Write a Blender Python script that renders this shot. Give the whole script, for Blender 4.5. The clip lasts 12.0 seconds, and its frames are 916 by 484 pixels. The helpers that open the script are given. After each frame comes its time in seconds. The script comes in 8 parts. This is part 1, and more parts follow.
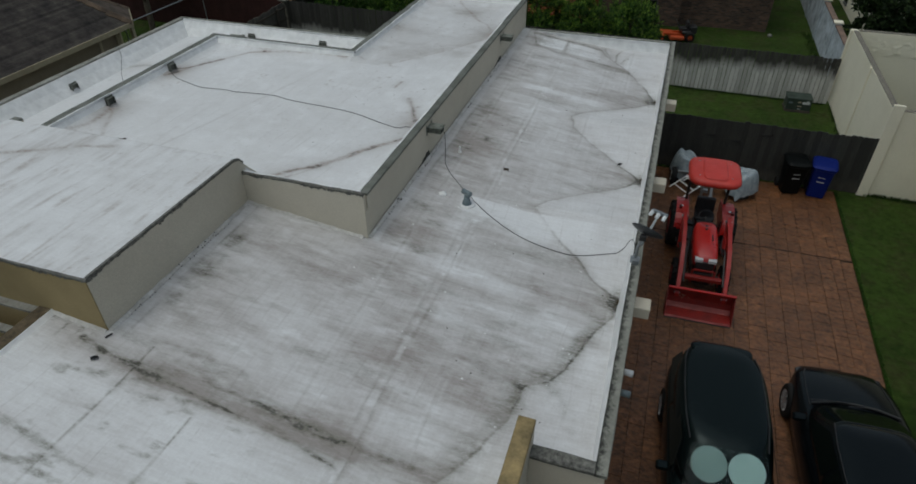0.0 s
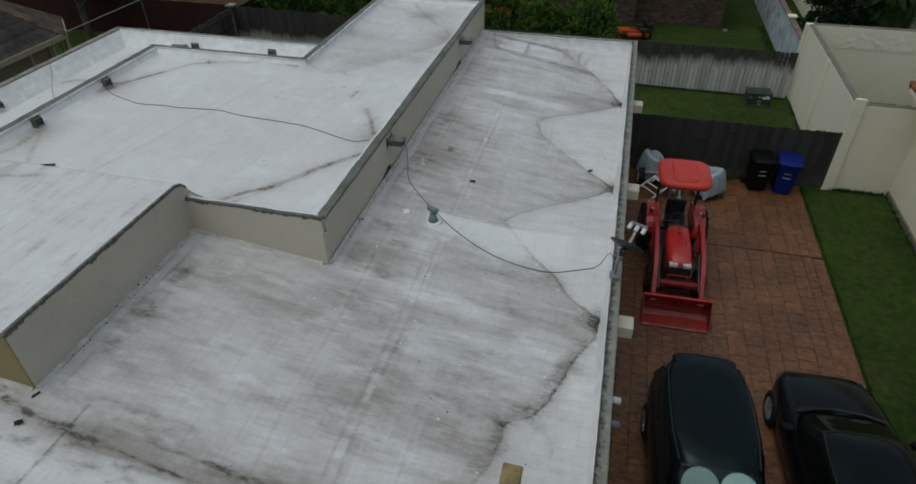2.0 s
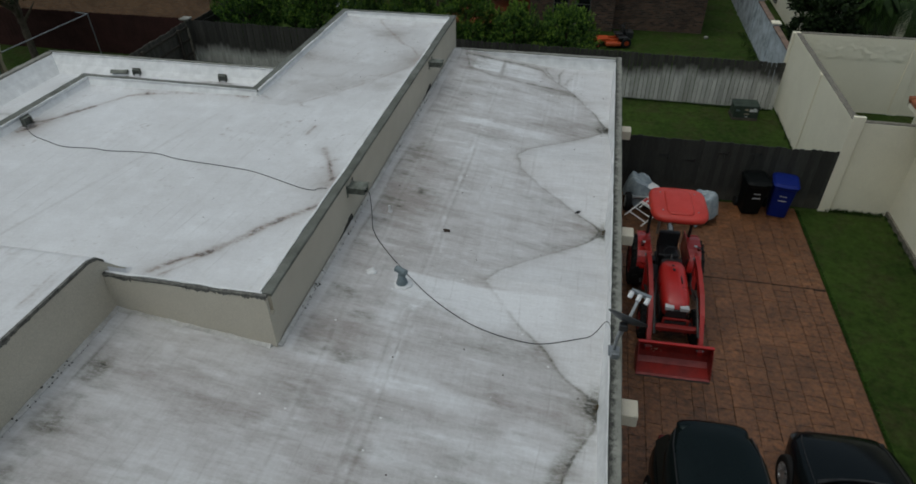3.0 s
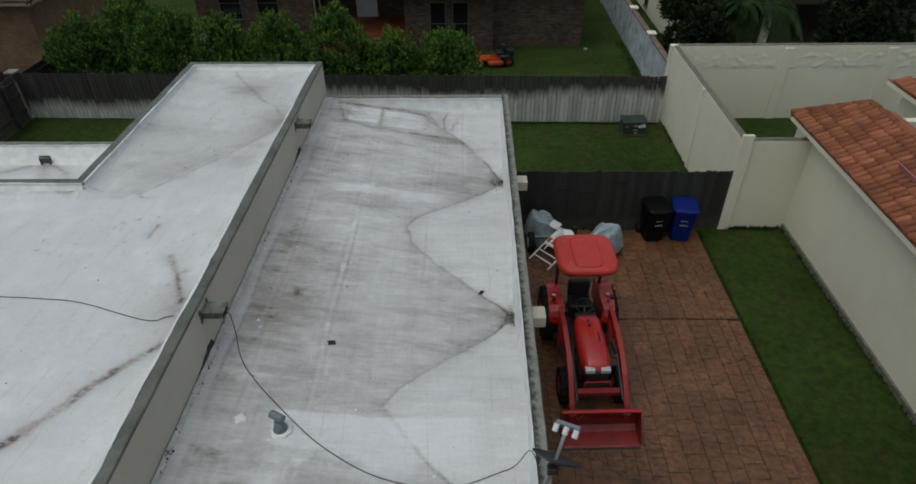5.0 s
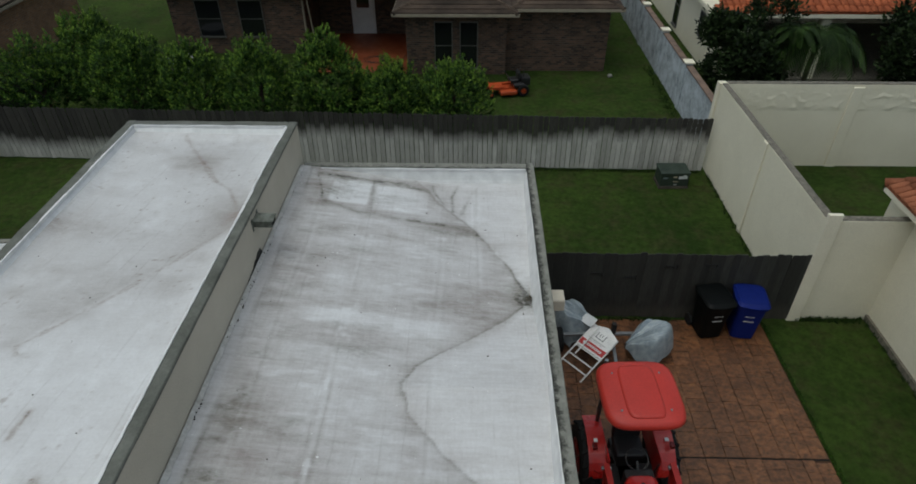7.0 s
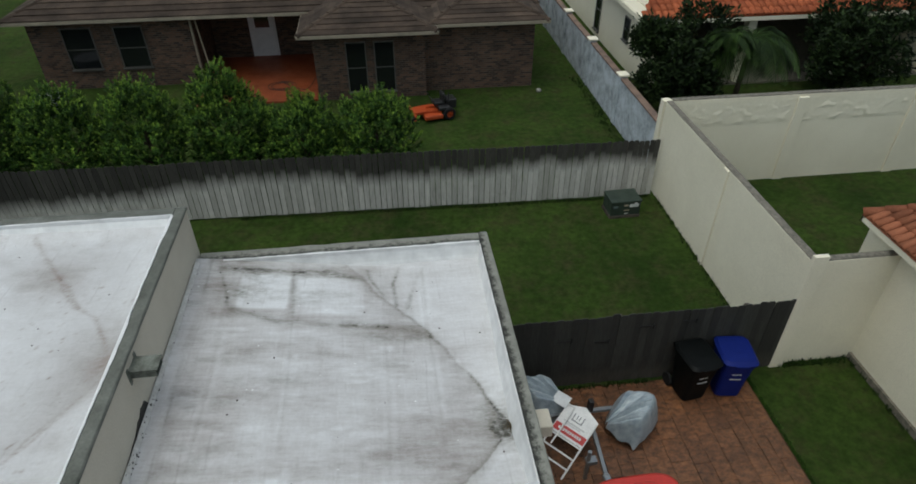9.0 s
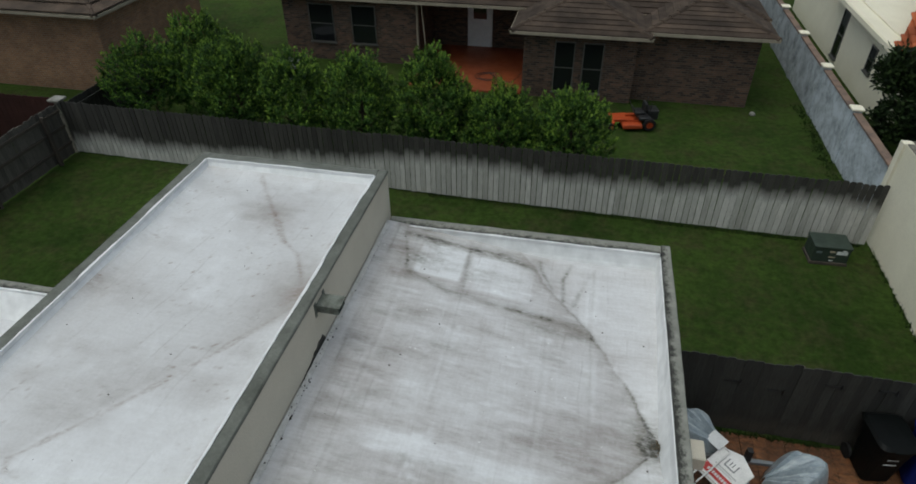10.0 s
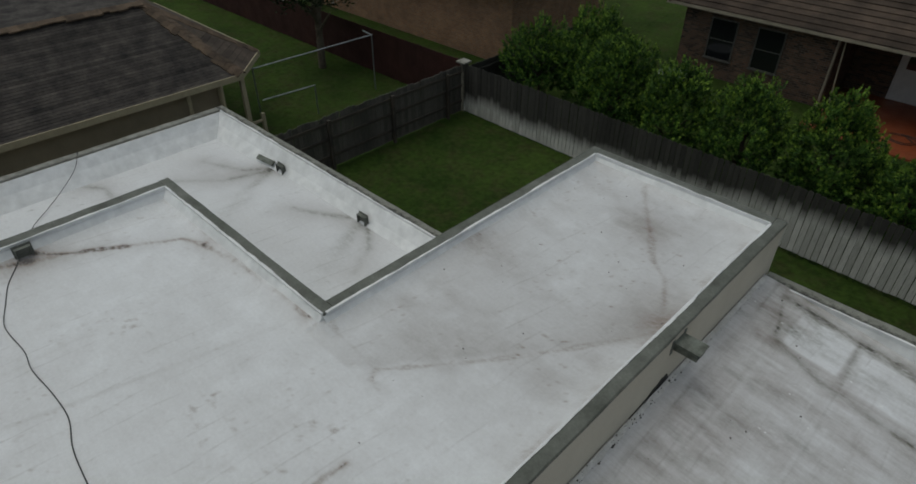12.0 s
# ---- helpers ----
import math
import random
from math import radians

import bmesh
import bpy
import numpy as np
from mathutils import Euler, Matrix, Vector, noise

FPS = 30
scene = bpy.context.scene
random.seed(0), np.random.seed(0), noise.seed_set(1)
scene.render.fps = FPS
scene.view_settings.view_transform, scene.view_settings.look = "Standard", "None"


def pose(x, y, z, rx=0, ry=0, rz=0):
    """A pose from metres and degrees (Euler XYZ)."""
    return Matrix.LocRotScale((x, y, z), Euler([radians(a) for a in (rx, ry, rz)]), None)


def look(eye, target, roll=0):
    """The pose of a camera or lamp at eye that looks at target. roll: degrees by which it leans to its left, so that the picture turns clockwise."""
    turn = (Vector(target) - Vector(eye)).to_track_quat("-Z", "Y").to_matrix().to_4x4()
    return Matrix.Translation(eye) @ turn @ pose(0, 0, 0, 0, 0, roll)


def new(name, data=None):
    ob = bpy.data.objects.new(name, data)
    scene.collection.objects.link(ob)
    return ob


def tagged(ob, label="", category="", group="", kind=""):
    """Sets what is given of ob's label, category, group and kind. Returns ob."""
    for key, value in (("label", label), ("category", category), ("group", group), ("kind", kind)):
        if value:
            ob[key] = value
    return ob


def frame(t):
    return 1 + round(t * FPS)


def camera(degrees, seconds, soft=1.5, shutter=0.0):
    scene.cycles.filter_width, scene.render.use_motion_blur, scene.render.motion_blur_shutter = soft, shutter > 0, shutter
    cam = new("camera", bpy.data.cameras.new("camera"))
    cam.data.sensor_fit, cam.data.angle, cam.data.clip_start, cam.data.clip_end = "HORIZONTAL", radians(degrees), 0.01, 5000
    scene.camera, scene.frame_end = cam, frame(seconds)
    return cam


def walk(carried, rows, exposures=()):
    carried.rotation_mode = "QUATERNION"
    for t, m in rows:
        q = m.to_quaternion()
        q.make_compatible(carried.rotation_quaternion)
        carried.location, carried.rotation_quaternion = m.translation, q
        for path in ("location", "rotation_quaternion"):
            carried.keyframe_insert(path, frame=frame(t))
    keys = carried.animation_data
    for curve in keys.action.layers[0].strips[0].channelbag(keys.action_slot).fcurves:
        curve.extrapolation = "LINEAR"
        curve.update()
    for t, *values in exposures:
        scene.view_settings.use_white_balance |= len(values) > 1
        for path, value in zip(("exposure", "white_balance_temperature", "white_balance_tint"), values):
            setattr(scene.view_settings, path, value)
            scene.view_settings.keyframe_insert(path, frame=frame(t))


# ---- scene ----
cam = camera(71.9, 12.0, 1.7)
PATH = [
    (0, (0.159, 0.207, 9.921), (-0.351, 1.724, 8.721), -0.5),
    (0.5, (0.193, 0.227, 9.9), (-0.3, 1.749, 8.7), -0.5),
    (1, (0.147, 0.24, 9.859), (-0.291, 1.778, 8.658), -0.5),
    (1.5, (0.029, 0.315, 9.802), (-0.396, 1.858, 8.602), -0.5),
    (2, (-0.128, 0.894, 9.765), (-0.527, 2.444, 8.564), -0.5),
    (2.5, (-0.312, 1.729, 9.729), (-0.658, 3.289, 8.526), -0.5),
    (3, (-0.432, 2.519, 9.681), (-0.765, 4.083, 8.48), -0.5),
    (3.5, (-0.463, 3.324, 9.694), (-0.776, 4.892, 8.493), -0.6),
    (3.7, (-0.481, 3.626, 9.7), (-0.776, 5.199, 8.5), -0.6),
    (5.3, (-0.443, 4.761, 9.915), (-0.46, 6.365, 8.721), -0.7),
    (5.5, (-0.476, 4.99, 9.915), (-0.497, 6.593, 8.719), -0.5),
    (6, (-0.532, 5.859, 9.878), (-0.562, 7.459, 8.678), -0.4),
    (6.5, (-0.587, 6.971, 9.753), (-0.621, 8.571, 8.552), -0.4),
    (7, (-0.696, 8.264, 9.651), (-0.74, 9.864, 8.451), -0.3),
    (7.5, (-0.805, 9.361, 9.662), (-0.856, 10.96, 8.462), -0.2),
    (7.7, (-0.88, 9.854, 9.635), (-0.927, 11.451, 8.433), 0.0),
    (9.3, (-0.972, 10.751, 9.511), (-0.757, 12.333, 8.307), -0.2),
    (9.5, (-0.986, 10.712, 9.502), (-0.872, 12.304, 8.296), -0.3),
    (10, (-1.086, 10.596, 9.429), (-1.42, 12.165, 8.235), -0.5),
    (10.5, (-1.257, 10.538, 9.367), (-1.778, 12.06, 8.179), -0.6),
    (11, (-1.514, 10.481, 9.346), (-2.485, 11.771, 8.165), -0.2),
    (11.5, (-1.781, 10.488, 9.338), (-2.77, 11.763, 8.157), -0.1),
    (12, (-2.13, 10.534, 9.303), (-3.258, 11.689, 8.122), 0.2),
]
EXPOSURES = [(t, e, k, 1) for t, e, k in ((0.0, -0.62, 6330), (3.5, -0.62, 6330), (5.5, -0.47, 6370), (7.5, -0.37, 6370), (9.5, -0.11, 6345), (10.0, -0.20, 6380), (10.5, -0.31, 6450), (11.0, -0.57, 6500), (12.0, -0.76, 6550))]
walk(cam, [(t, look(eye, target, roll)) for t, eye, target, roll in PATH], EXPOSURES)

# ---- light: dull rain sky, no hard sun ----
world = bpy.data.worlds.new("overcast")
scene.world = world
world.use_nodes = True
wn = world.node_tree
sky = wn.nodes.new("ShaderNodeTexSky")
sky.sky_type, sky.sun_disc = "NISHITA", False
sky.sun_elevation, sky.sun_rotation = radians(72), radians(238)
sky.air_density, sky.dust_density, sky.ozone_density = 1.0, 4.0, 1.0
grey = wn.nodes.new("ShaderNodeHueSaturation")
grey.inputs["Saturation"].default_value = 0.5
wn.links.new(sky.outputs[0], grey.inputs["Color"])
wn.links.new(grey.outputs[0], wn.nodes["Background"].inputs[0])
wn.nodes["Background"].inputs[1].default_value = 0.15
sun_data = bpy.data.lights.new("sun", "SUN")
sun_data.energy, sun_data.angle, sun_data.color = 0.50, radians(80), (0.97, 0.98, 1.0)
sun = new("sun", sun_data)
sun.matrix_world = look((-8, -5, 30), (0, 0, 0))


# ---- materials ----
def nodes_of(name):
    m = bpy.data.materials.new(name)
    m.use_nodes = True
    t = m.node_tree
    return m, t, t.nodes["Principled BSDF"]


def nnoise(t, scale, detail=4.0, rough=0.6, stretch=None, space="POS"):
    if space == "POS":
        src = t.nodes.new("ShaderNodeNewGeometry").outputs["Position"]
    else:
        src = t.nodes.new("ShaderNodeTexCoord").outputs["Object"]
    if stretch:
        mp = t.nodes.new("ShaderNodeMapping")
        mp.inputs["Scale"].default_value = stretch
        t.links.new(src, mp.inputs["Vector"])
        src = mp.outputs[0]
    n = t.nodes.new("ShaderNodeTexNoise")
    n.inputs["Scale"].default_value, n.inputs["Detail"].default_value, n.inputs["Roughness"].default_value = scale, detail, rough
    t.links.new(src, n.inputs["Vector"])
    return n.outputs[0]


def nramp(t, fac, a, b, ca=(0, 0, 0, 1), cb=(1, 1, 1, 1)):
    r = t.nodes.new("ShaderNodeValToRGB")
    r.color_ramp.elements[0].position, r.color_ramp.elements[1].position = a, b
    r.color_ramp.elements[0].color, r.color_ramp.elements[1].color = ca, cb
    t.links.new(fac, r.inputs[0])
    return r.outputs[0]


def nmix(t, fac, a, b, mode="MIX"):
    m = t.nodes.new("ShaderNodeMix")
    m.data_type, m.blend_type = "RGBA", mode
    for sock, v in ((m.inputs[0], fac), (m.inputs[6], a), (m.inputs[7], b)):
        if isinstance(v, (int, float)):
            sock.default_value = v
        elif isinstance(v, tuple):
            sock.default_value = (*v[:3], 1)
        else:
            t.links.new(v, sock)
    return m.outputs[2]


def nbump(t, bsdf, height, strength, dist=0.01):
    b = t.nodes.new("ShaderNodeBump")
    b.inputs["Strength"].default_value, b.inputs["Distance"].default_value = strength, dist
    t.links.new(height, b.inputs["Height"])
    t.links.new(b.outputs[0], bsdf.inputs["Normal"])


def surface(name, c1, c2, rough=0.6, big=0.8, small=30.0, bump=0.3, dist=0.005, metal=0.0, vary=0.0, stretch=None, coat=0.0, space="POS", rvar=0.15):
    """Two tones mixed by a large and a small noise, grain relief, uneven gloss; vary: spread between separate pieces."""
    m, t, p = nodes_of(name)
    large = nramp(t, nnoise(t, big, 5, 0.65, stretch, space), 0.32, 0.68)
    fine = nnoise(t, small, 3, 0.6, stretch, space)
    col = nmix(t, large, c1, c2)
    col = nmix(t, 0.35, col, nramp(t, fine, 0.25, 0.8, (0.45, 0.45, 0.45, 1), (1.3, 1.3, 1.3, 1)), "MULTIPLY")
    if vary:
        info = t.nodes.new("ShaderNodeObjectInfo")
        col = nmix(t, 1.0, col, nramp(t, info.outputs["Random"], 0, 1, (1 - vary,) * 3 + (1,), (1 + vary,) * 3 + (1,)), "MULTIPLY")
    t.links.new(col, p.inputs["Base Color"])
    t.links.new(nramp(t, large, 0, 1, (max(rough - rvar, 0.02),) * 3 + (1,), (min(rough + rvar, 1),) * 3 + (1,)), p.inputs["Roughness"])
    p.inputs["Metallic"].default_value = metal
    p.inputs["Specular IOR Level"].default_value = 0.5 if rough < 0.6 else 0.15
    p.inputs["Coat Weight"].default_value = coat
    p.inputs["Coat Roughness"].default_value = 0.08
    if bump:
        nbump(t, p, fine, bump, dist)
    return m


def plain(name, c, rough=0.5, metal=0.0, coat=0.0):
    return surface(name, c, tuple(v * 0.82 for v in c), rough, 3.0, 60.0, 0.08, 0.002, metal, coat=coat, space="OBJ", rvar=0.06)


def roof_material(name, white, grey_c, streaks, fleck_k, lean=0.0, silt_c=(0.122, 0.118, 0.088)):
    """Coated white membrane: two painted-on layers of stain from the mesh, fine streaks along the fall, sheet grain."""
    m, t, p = nodes_of(name)
    a = t.nodes.new("ShaderNodeAttribute")
    a.attribute_name = "dirt"
    b = t.nodes.new("ShaderNodeAttribute")
    b.attribute_name = "brown"
    streak = nnoise(t, 6.0, 5, 0.7, (0.5, 4.0, 1.0))
    spots = nnoise(t, 28.0, 4, 0.7)
    dm = t.nodes.new("ShaderNodeMath")
    dm.operation = "MULTIPLY_ADD"
    ticks = nmix(t, 0.35, nramp(t, streak, 0.40, 0.62), nramp(t, nnoise(t, 9.0, 4, 0.7, (4.0, 0.6, 1.0)), 0.38, 0.62))
    t.links.new(ticks, dm.inputs[0])
    dm.inputs[1].default_value = streaks
    t.links.new(a.outputs["Fac"], dm.inputs[2])
    sep = t.nodes.new("ShaderNodeSeparateXYZ")
    t.links.new(t.nodes.new("ShaderNodeNewGeometry").outputs["Position"], sep.inputs[0])
    slant = t.nodes.new("ShaderNodeMath")
    slant.operation = "MULTIPLY_ADD"
    t.links.new(sep.outputs["Y"], slant.inputs[0])
    slant.inputs[1].default_value = lean
    t.links.new(sep.outputs["X"], slant.inputs[2])
    wander = t.nodes.new("ShaderNodeMath")
    wander.operation = "MULTIPLY_ADD"
    t.links.new(nnoise(t, 0.5, 3, 0.5), wander.inputs[0])
    wander.inputs[1].default_value = 0.35
    t.links.new(slant.outputs[0], wander.inputs[2])
    lap = t.nodes.new("ShaderNodeMath")
    lap.operation = "PINGPONG"
    t.links.new(wander.outputs[0], lap.inputs[0])
    lap.inputs[1].default_value = 0.13
    laps = t.nodes.new("ShaderNodeMath")
    laps.operation = "MULTIPLY"
    t.links.new(nramp(t, lap.outputs[0], 0.004, 0.016, (1, 1, 1, 1), (0, 0, 0, 1)), laps.inputs[0])
    t.links.new(nramp(t, nnoise(t, 1.7, 6, 0.75, (1.0, 0.7, 1.0)), 0.48, 0.66, (0, 0, 0, 1), (0.28, 0.28, 0.28, 1)), laps.inputs[1])
    col = nmix(t, nramp(t, dm.outputs[0], 0.05, 1.15), white, grey_c)
    col = nmix(t, laps.outputs[0], col, (0.26, 0.24, 0.23))
    col = nmix(t, 0.22, col, nramp(t, spots, 0.3, 0.75, (0.6, 0.58, 0.55, 1), (1.12, 1.12, 1.12, 1)), "MULTIPLY")
    bm_ = t.nodes.new("ShaderNodeMath")
    bm_.operation = "MULTIPLY"
    t.links.new(b.outputs["Fac"], bm_.inputs[0])
    t.links.new(nramp(t, nnoise(t, 14.0, 6, 0.8, (0.7, 1.5, 1.0)), 0.30, 0.58), bm_.inputs[1])
    deep = nramp(t, b.outputs["Fac"], 0.92, 1.15)
    flecks = t.nodes.new("ShaderNodeMath")
    flecks.operation = "MULTIPLY"
    t.links.new(nramp(t, a.outputs["Fac"], 0.34, 0.85), flecks.inputs[0])
    t.links.new(nramp(t, nnoise(t, 15.0, 8, 0.85, (0.5, 1.6, 1.0)), 0.515, 0.575), flecks.inputs[1])
    col = nmix(t, flecks.outputs[0], col, nmix(t, fleck_k, col, (0.185, 0.174, 0.145)))
    silt = nmix(t, deep, silt_c, tuple(0.45 * v for v in silt_c))
    col = nmix(t, bm_.outputs[0], col, silt)
    t.links.new(col, p.inputs["Base Color"])
    t.links.new(nramp(t, nnoise(t, 1.3, 5, 0.6), 0.3, 0.7, (0.42, 0.42, 0.42, 1), (0.68, 0.68, 0.68, 1)), p.inputs["Roughness"])
    nbump(t, p, nnoise(t, 9.0, 6, 0.65, (0.7, 1.6, 1.0)), 0.35, 0.012)
    return m


M_ROOF = roof_material("roof_membrane", (0.69, 0.70, 0.715), (0.318, 0.290, 0.278), 0.19, 0.40)
M_ROOF_UP = roof_material("upper_roof_membrane", (0.705, 0.715, 0.73), (0.315, 0.292, 0.277), 0.07, 0.25, -0.12, (0.205, 0.150, 0.118))
M_ROOF_WING = roof_material("wing_roof_membrane", (0.705, 0.715, 0.73), (0.315, 0.292, 0.277), 0.06, 0.25, -0.12)
M_UPTURN = surface("white_upturn", (0.77, 0.775, 0.775), (0.68, 0.685, 0.68), 0.5, 0.9, 5, 0.03)
M_SEALANT = surface("dirty_sealant", (0.63, 0.62, 0.60), (0.40, 0.385, 0.355), 0.6, 4.0, 30, 0.3)
M_MOSS = surface("dark_moss", (0.045, 0.045, 0.034), (0.018, 0.018, 0.014), 0.9, 9, 60, 0.5)
M_STUCCO = surface("beige_stucco", (0.60, 0.555, 0.460), (0.52, 0.480, 0.395), 0.85, 0.7, 70, 0.4, 0.004)
M_COPING = surface("grey_coping", (0.170, 0.176, 0.155), (0.092, 0.097, 0.083), 0.6, 2.5, 34, 0.35)
M_PALECOPE = surface("pale_grey_coping", (0.30, 0.295, 0.265), (0.15, 0.145, 0.125), 0.7, 5.0, 34, 0.35)
M_TANCOPE = surface("tan_coping", (0.36, 0.27, 0.13), (0.13, 0.105, 0.06), 0.75, 3.0, 30, 0.4)
M_BROWNCOPE = surface("brown_mouldy_coping", (0.15, 0.115, 0.07), (0.045, 0.038, 0.028), 0.8, 6.0, 30, 0.4)
M_CREAM = surface("cream_stucco", (0.82, 0.775, 0.625), (0.73, 0.685, 0.54), 0.85, 0.5, 60, 0.35, 0.004)


def moldy(name, light, dark, lo, hi, rough=0.75, scale=7.0):
    m, t, p = nodes_of(name)
    n = nnoise(t, scale, 7, 0.75)
    col = nmix(t, nramp(t, n, lo, hi), dark, light)
    t.links.new(col, p.inputs["Base Color"])
    p.inputs["Roughness"].default_value = rough
    nbump(t, p, nnoise(t, 45, 3, 0.6), 0.4, 0.006)
    return m


def edge_mould(name, axis, at, width):
    """Pale concrete coping, black growth mottled over it and thickest along its inner edge."""
    m, t, p = nodes_of(name)
    sep = t.nodes.new("ShaderNodeSeparateXYZ")
    t.links.new(t.nodes.new("ShaderNodeNewGeometry").outputs["Position"], sep.inputs[0])
    r = t.nodes.new("ShaderNodeMapRange")
    r.inputs[1].default_value, r.inputs[2].default_value, r.inputs[3].default_value, r.inputs[4].default_value = at, at + width, 0.20, -0.22
    t.links.new(sep.outputs[axis], r.inputs[0])
    add = t.nodes.new("ShaderNodeMath")
    t.links.new(r.outputs[0], add.inputs[0])
    t.links.new(nnoise(t, 13.0, 7, 0.75), add.inputs[1])
    pale = nmix(t, nramp(t, nnoise(t, 5, 5, 0.7), 0.3, 0.7), (0.27, 0.27, 0.235), (0.15, 0.15, 0.13))
    t.links.new(nmix(t, nramp(t, add.outputs[0], 0.46, 0.68), pale, (0.035, 0.035, 0.031)), p.inputs["Base Color"])
    p.inputs["Roughness"].default_value = 0.75
    p.inputs["Specular IOR Level"].default_value = 0.2
    nbump(t, p, nnoise(t, 45, 3, 0.6), 0.4, 0.006)
    return m


M_EASTCOPE = edge_mould("east_coping", "X", 0.275, 0.14)
M_NORTHCOPE = edge_mould("north_coping", "Y", 18.18, 0.21)
M_WINGCOPE = edge_mould("wing_coping", "Y", 15.46, 0.15)
M_OCHRE = surface("ochre_stucco", (0.35, 0.275, 0.145), (0.26, 0.205, 0.108), 0.85, 0.7, 70, 0.4, 0.004)
M_MOLD = moldy("mouldy_concrete", (0.19, 0.185, 0.165), (0.035, 0.035, 0.03), 0.36, 0.66, 0.75, 16.0)
M_WALLTOP = moldy("wall_top_mould", (0.22, 0.20, 0.16), (0.07, 0.065, 0.052), 0.35, 0.65, 0.8, 12.0)


def wood_material(name, pale, dark, edge, spread):
    """Weathered pickets: black mould from the top down to an uneven edge (metres above ground), silver wood below."""
    m, t, p = nodes_of(name)
    sep = t.nodes.new("ShaderNodeSeparateXYZ")
    geo = t.nodes.new("ShaderNodeNewGeometry")
    t.links.new(geo.outputs["Position"], sep.inputs[0])
    wander = nnoise(t, 0.22, 4, 0.6, (1, 1, 0.2))
    info = t.nodes.new("ShaderNodeObjectInfo")
    add = t.nodes.new("ShaderNodeMath")
    add.operation = "MULTIPLY_ADD"
    t.links.new(wander, add.inputs[0])
    add.inputs[1].default_value = -spread
    t.links.new(sep.outputs["Z"], add.inputs[2])
    add2 = t.nodes.new("ShaderNodeMath")
    add2.operation = "MULTIPLY_ADD"
    t.links.new(info.outputs["Random"], add2.inputs[0])
    add2.inputs[1].default_value = 0.22
    t.links.new(add.outputs[0], add2.inputs[2])
    west = t.nodes.new("ShaderNodeMapRange")
    west.inputs[1].default_value, west.inputs[2].default_value, west.inputs[3].default_value, west.inputs[4].default_value = -13.0, -4.0, 0.55, 0.0
    t.links.new(sep.outputs["X"], west.inputs[0])
    add3 = t.nodes.new("ShaderNodeMath")
    t.links.new(add2.outputs[0], add3.inputs[0])
    t.links.new(west.outputs[0], add3.inputs[1])
    add2 = add3
    grain = nnoise(t, 9.0, 6, 0.7, (6, 6, 0.5))
    pale_c = nmix(t, nramp(t, grain, 0.3, 0.7), tuple(v * 0.55 for v in pale), pale)
    pale_c = nmix(t, 1.0, pale_c, nramp(t, info.outputs["Random"], 0, 1, (0.72, 0.72, 0.70, 1), (1.15, 1.15, 1.15, 1)), "MULTIPLY")
    dark_c = nmix(t, nramp(t, grain, 0.35, 0.75), tuple(v * 0.6 for v in dark), tuple(v * 1.5 for v in dark))
    dark_c = nmix(t, 1.0, dark_c, nramp(t, info.outputs["Random"], 0, 1, (0.65, 0.65, 0.65, 1), (1.4, 1.4, 1.4, 1)), "MULTIPLY")
    col = nmix(t, nramp(t, add2.outputs[0], edge - spread * 0.5 - 0.12, edge - spread * 0.5 + 0.28), pale_c, dark_c)
    t.links.new(col, p.inputs["Base Color"])
    p.inputs["Roughness"].default_value = 0.75
    nbump(t, p, grain, 0.5, 0.006)
    return m


M_FENCE = wood_material("weathered_pickets", (0.60, 0.59, 0.55), (0.035, 0.033, 0.028), 1.12, 1.1)
M_GATE = wood_material("dark_wet_pickets", (0.068, 0.061, 0.050), (0.026, 0.026, 0.022), 0.25, 0.6)
M_RAIL = surface("fence_rail_wood", (0.09, 0.075, 0.06), (0.05, 0.045, 0.04), 0.8, 2, 30, 0.4)


def grass_material():
    m, t, p = nodes_of("wet_lawn")
    big = nramp(t, nnoise(t, 0.35, 5, 0.65), 0.3, 0.7)
    mid = nramp(t, nnoise(t, 5.0, 8, 0.8), 0.36, 0.64)
    col = nmix(t, big, (0.020, 0.040, 0.009), (0.052, 0.086, 0.019))
    col = nmix(t, nramp(t, nnoise(t, 1.1, 7, 0.78), 0.47, 0.70), col, (0.052, 0.052, 0.024))
    col = nmix(t, 0.6, col, nmix(t, mid, (0.35, 0.38, 0.3), (1.45, 1.4, 1.2)), "MULTIPLY")
    t.links.new(col, p.inputs["Base Color"])
    p.inputs["Roughness"].default_value = 0.9
    p.inputs["Specular IOR Level"].default_value = 0.05
    nbump(t, p, nnoise(t, 40, 5, 0.75), 0.9, 0.04)
    return m


M_GRASS = grass_material()
M_DARKFLOOR = surface("dark_court_floor", (0.05, 0.038, 0.026), (0.03, 0.024, 0.018), 0.9, 2.0, 30, 0.6, 0.02)


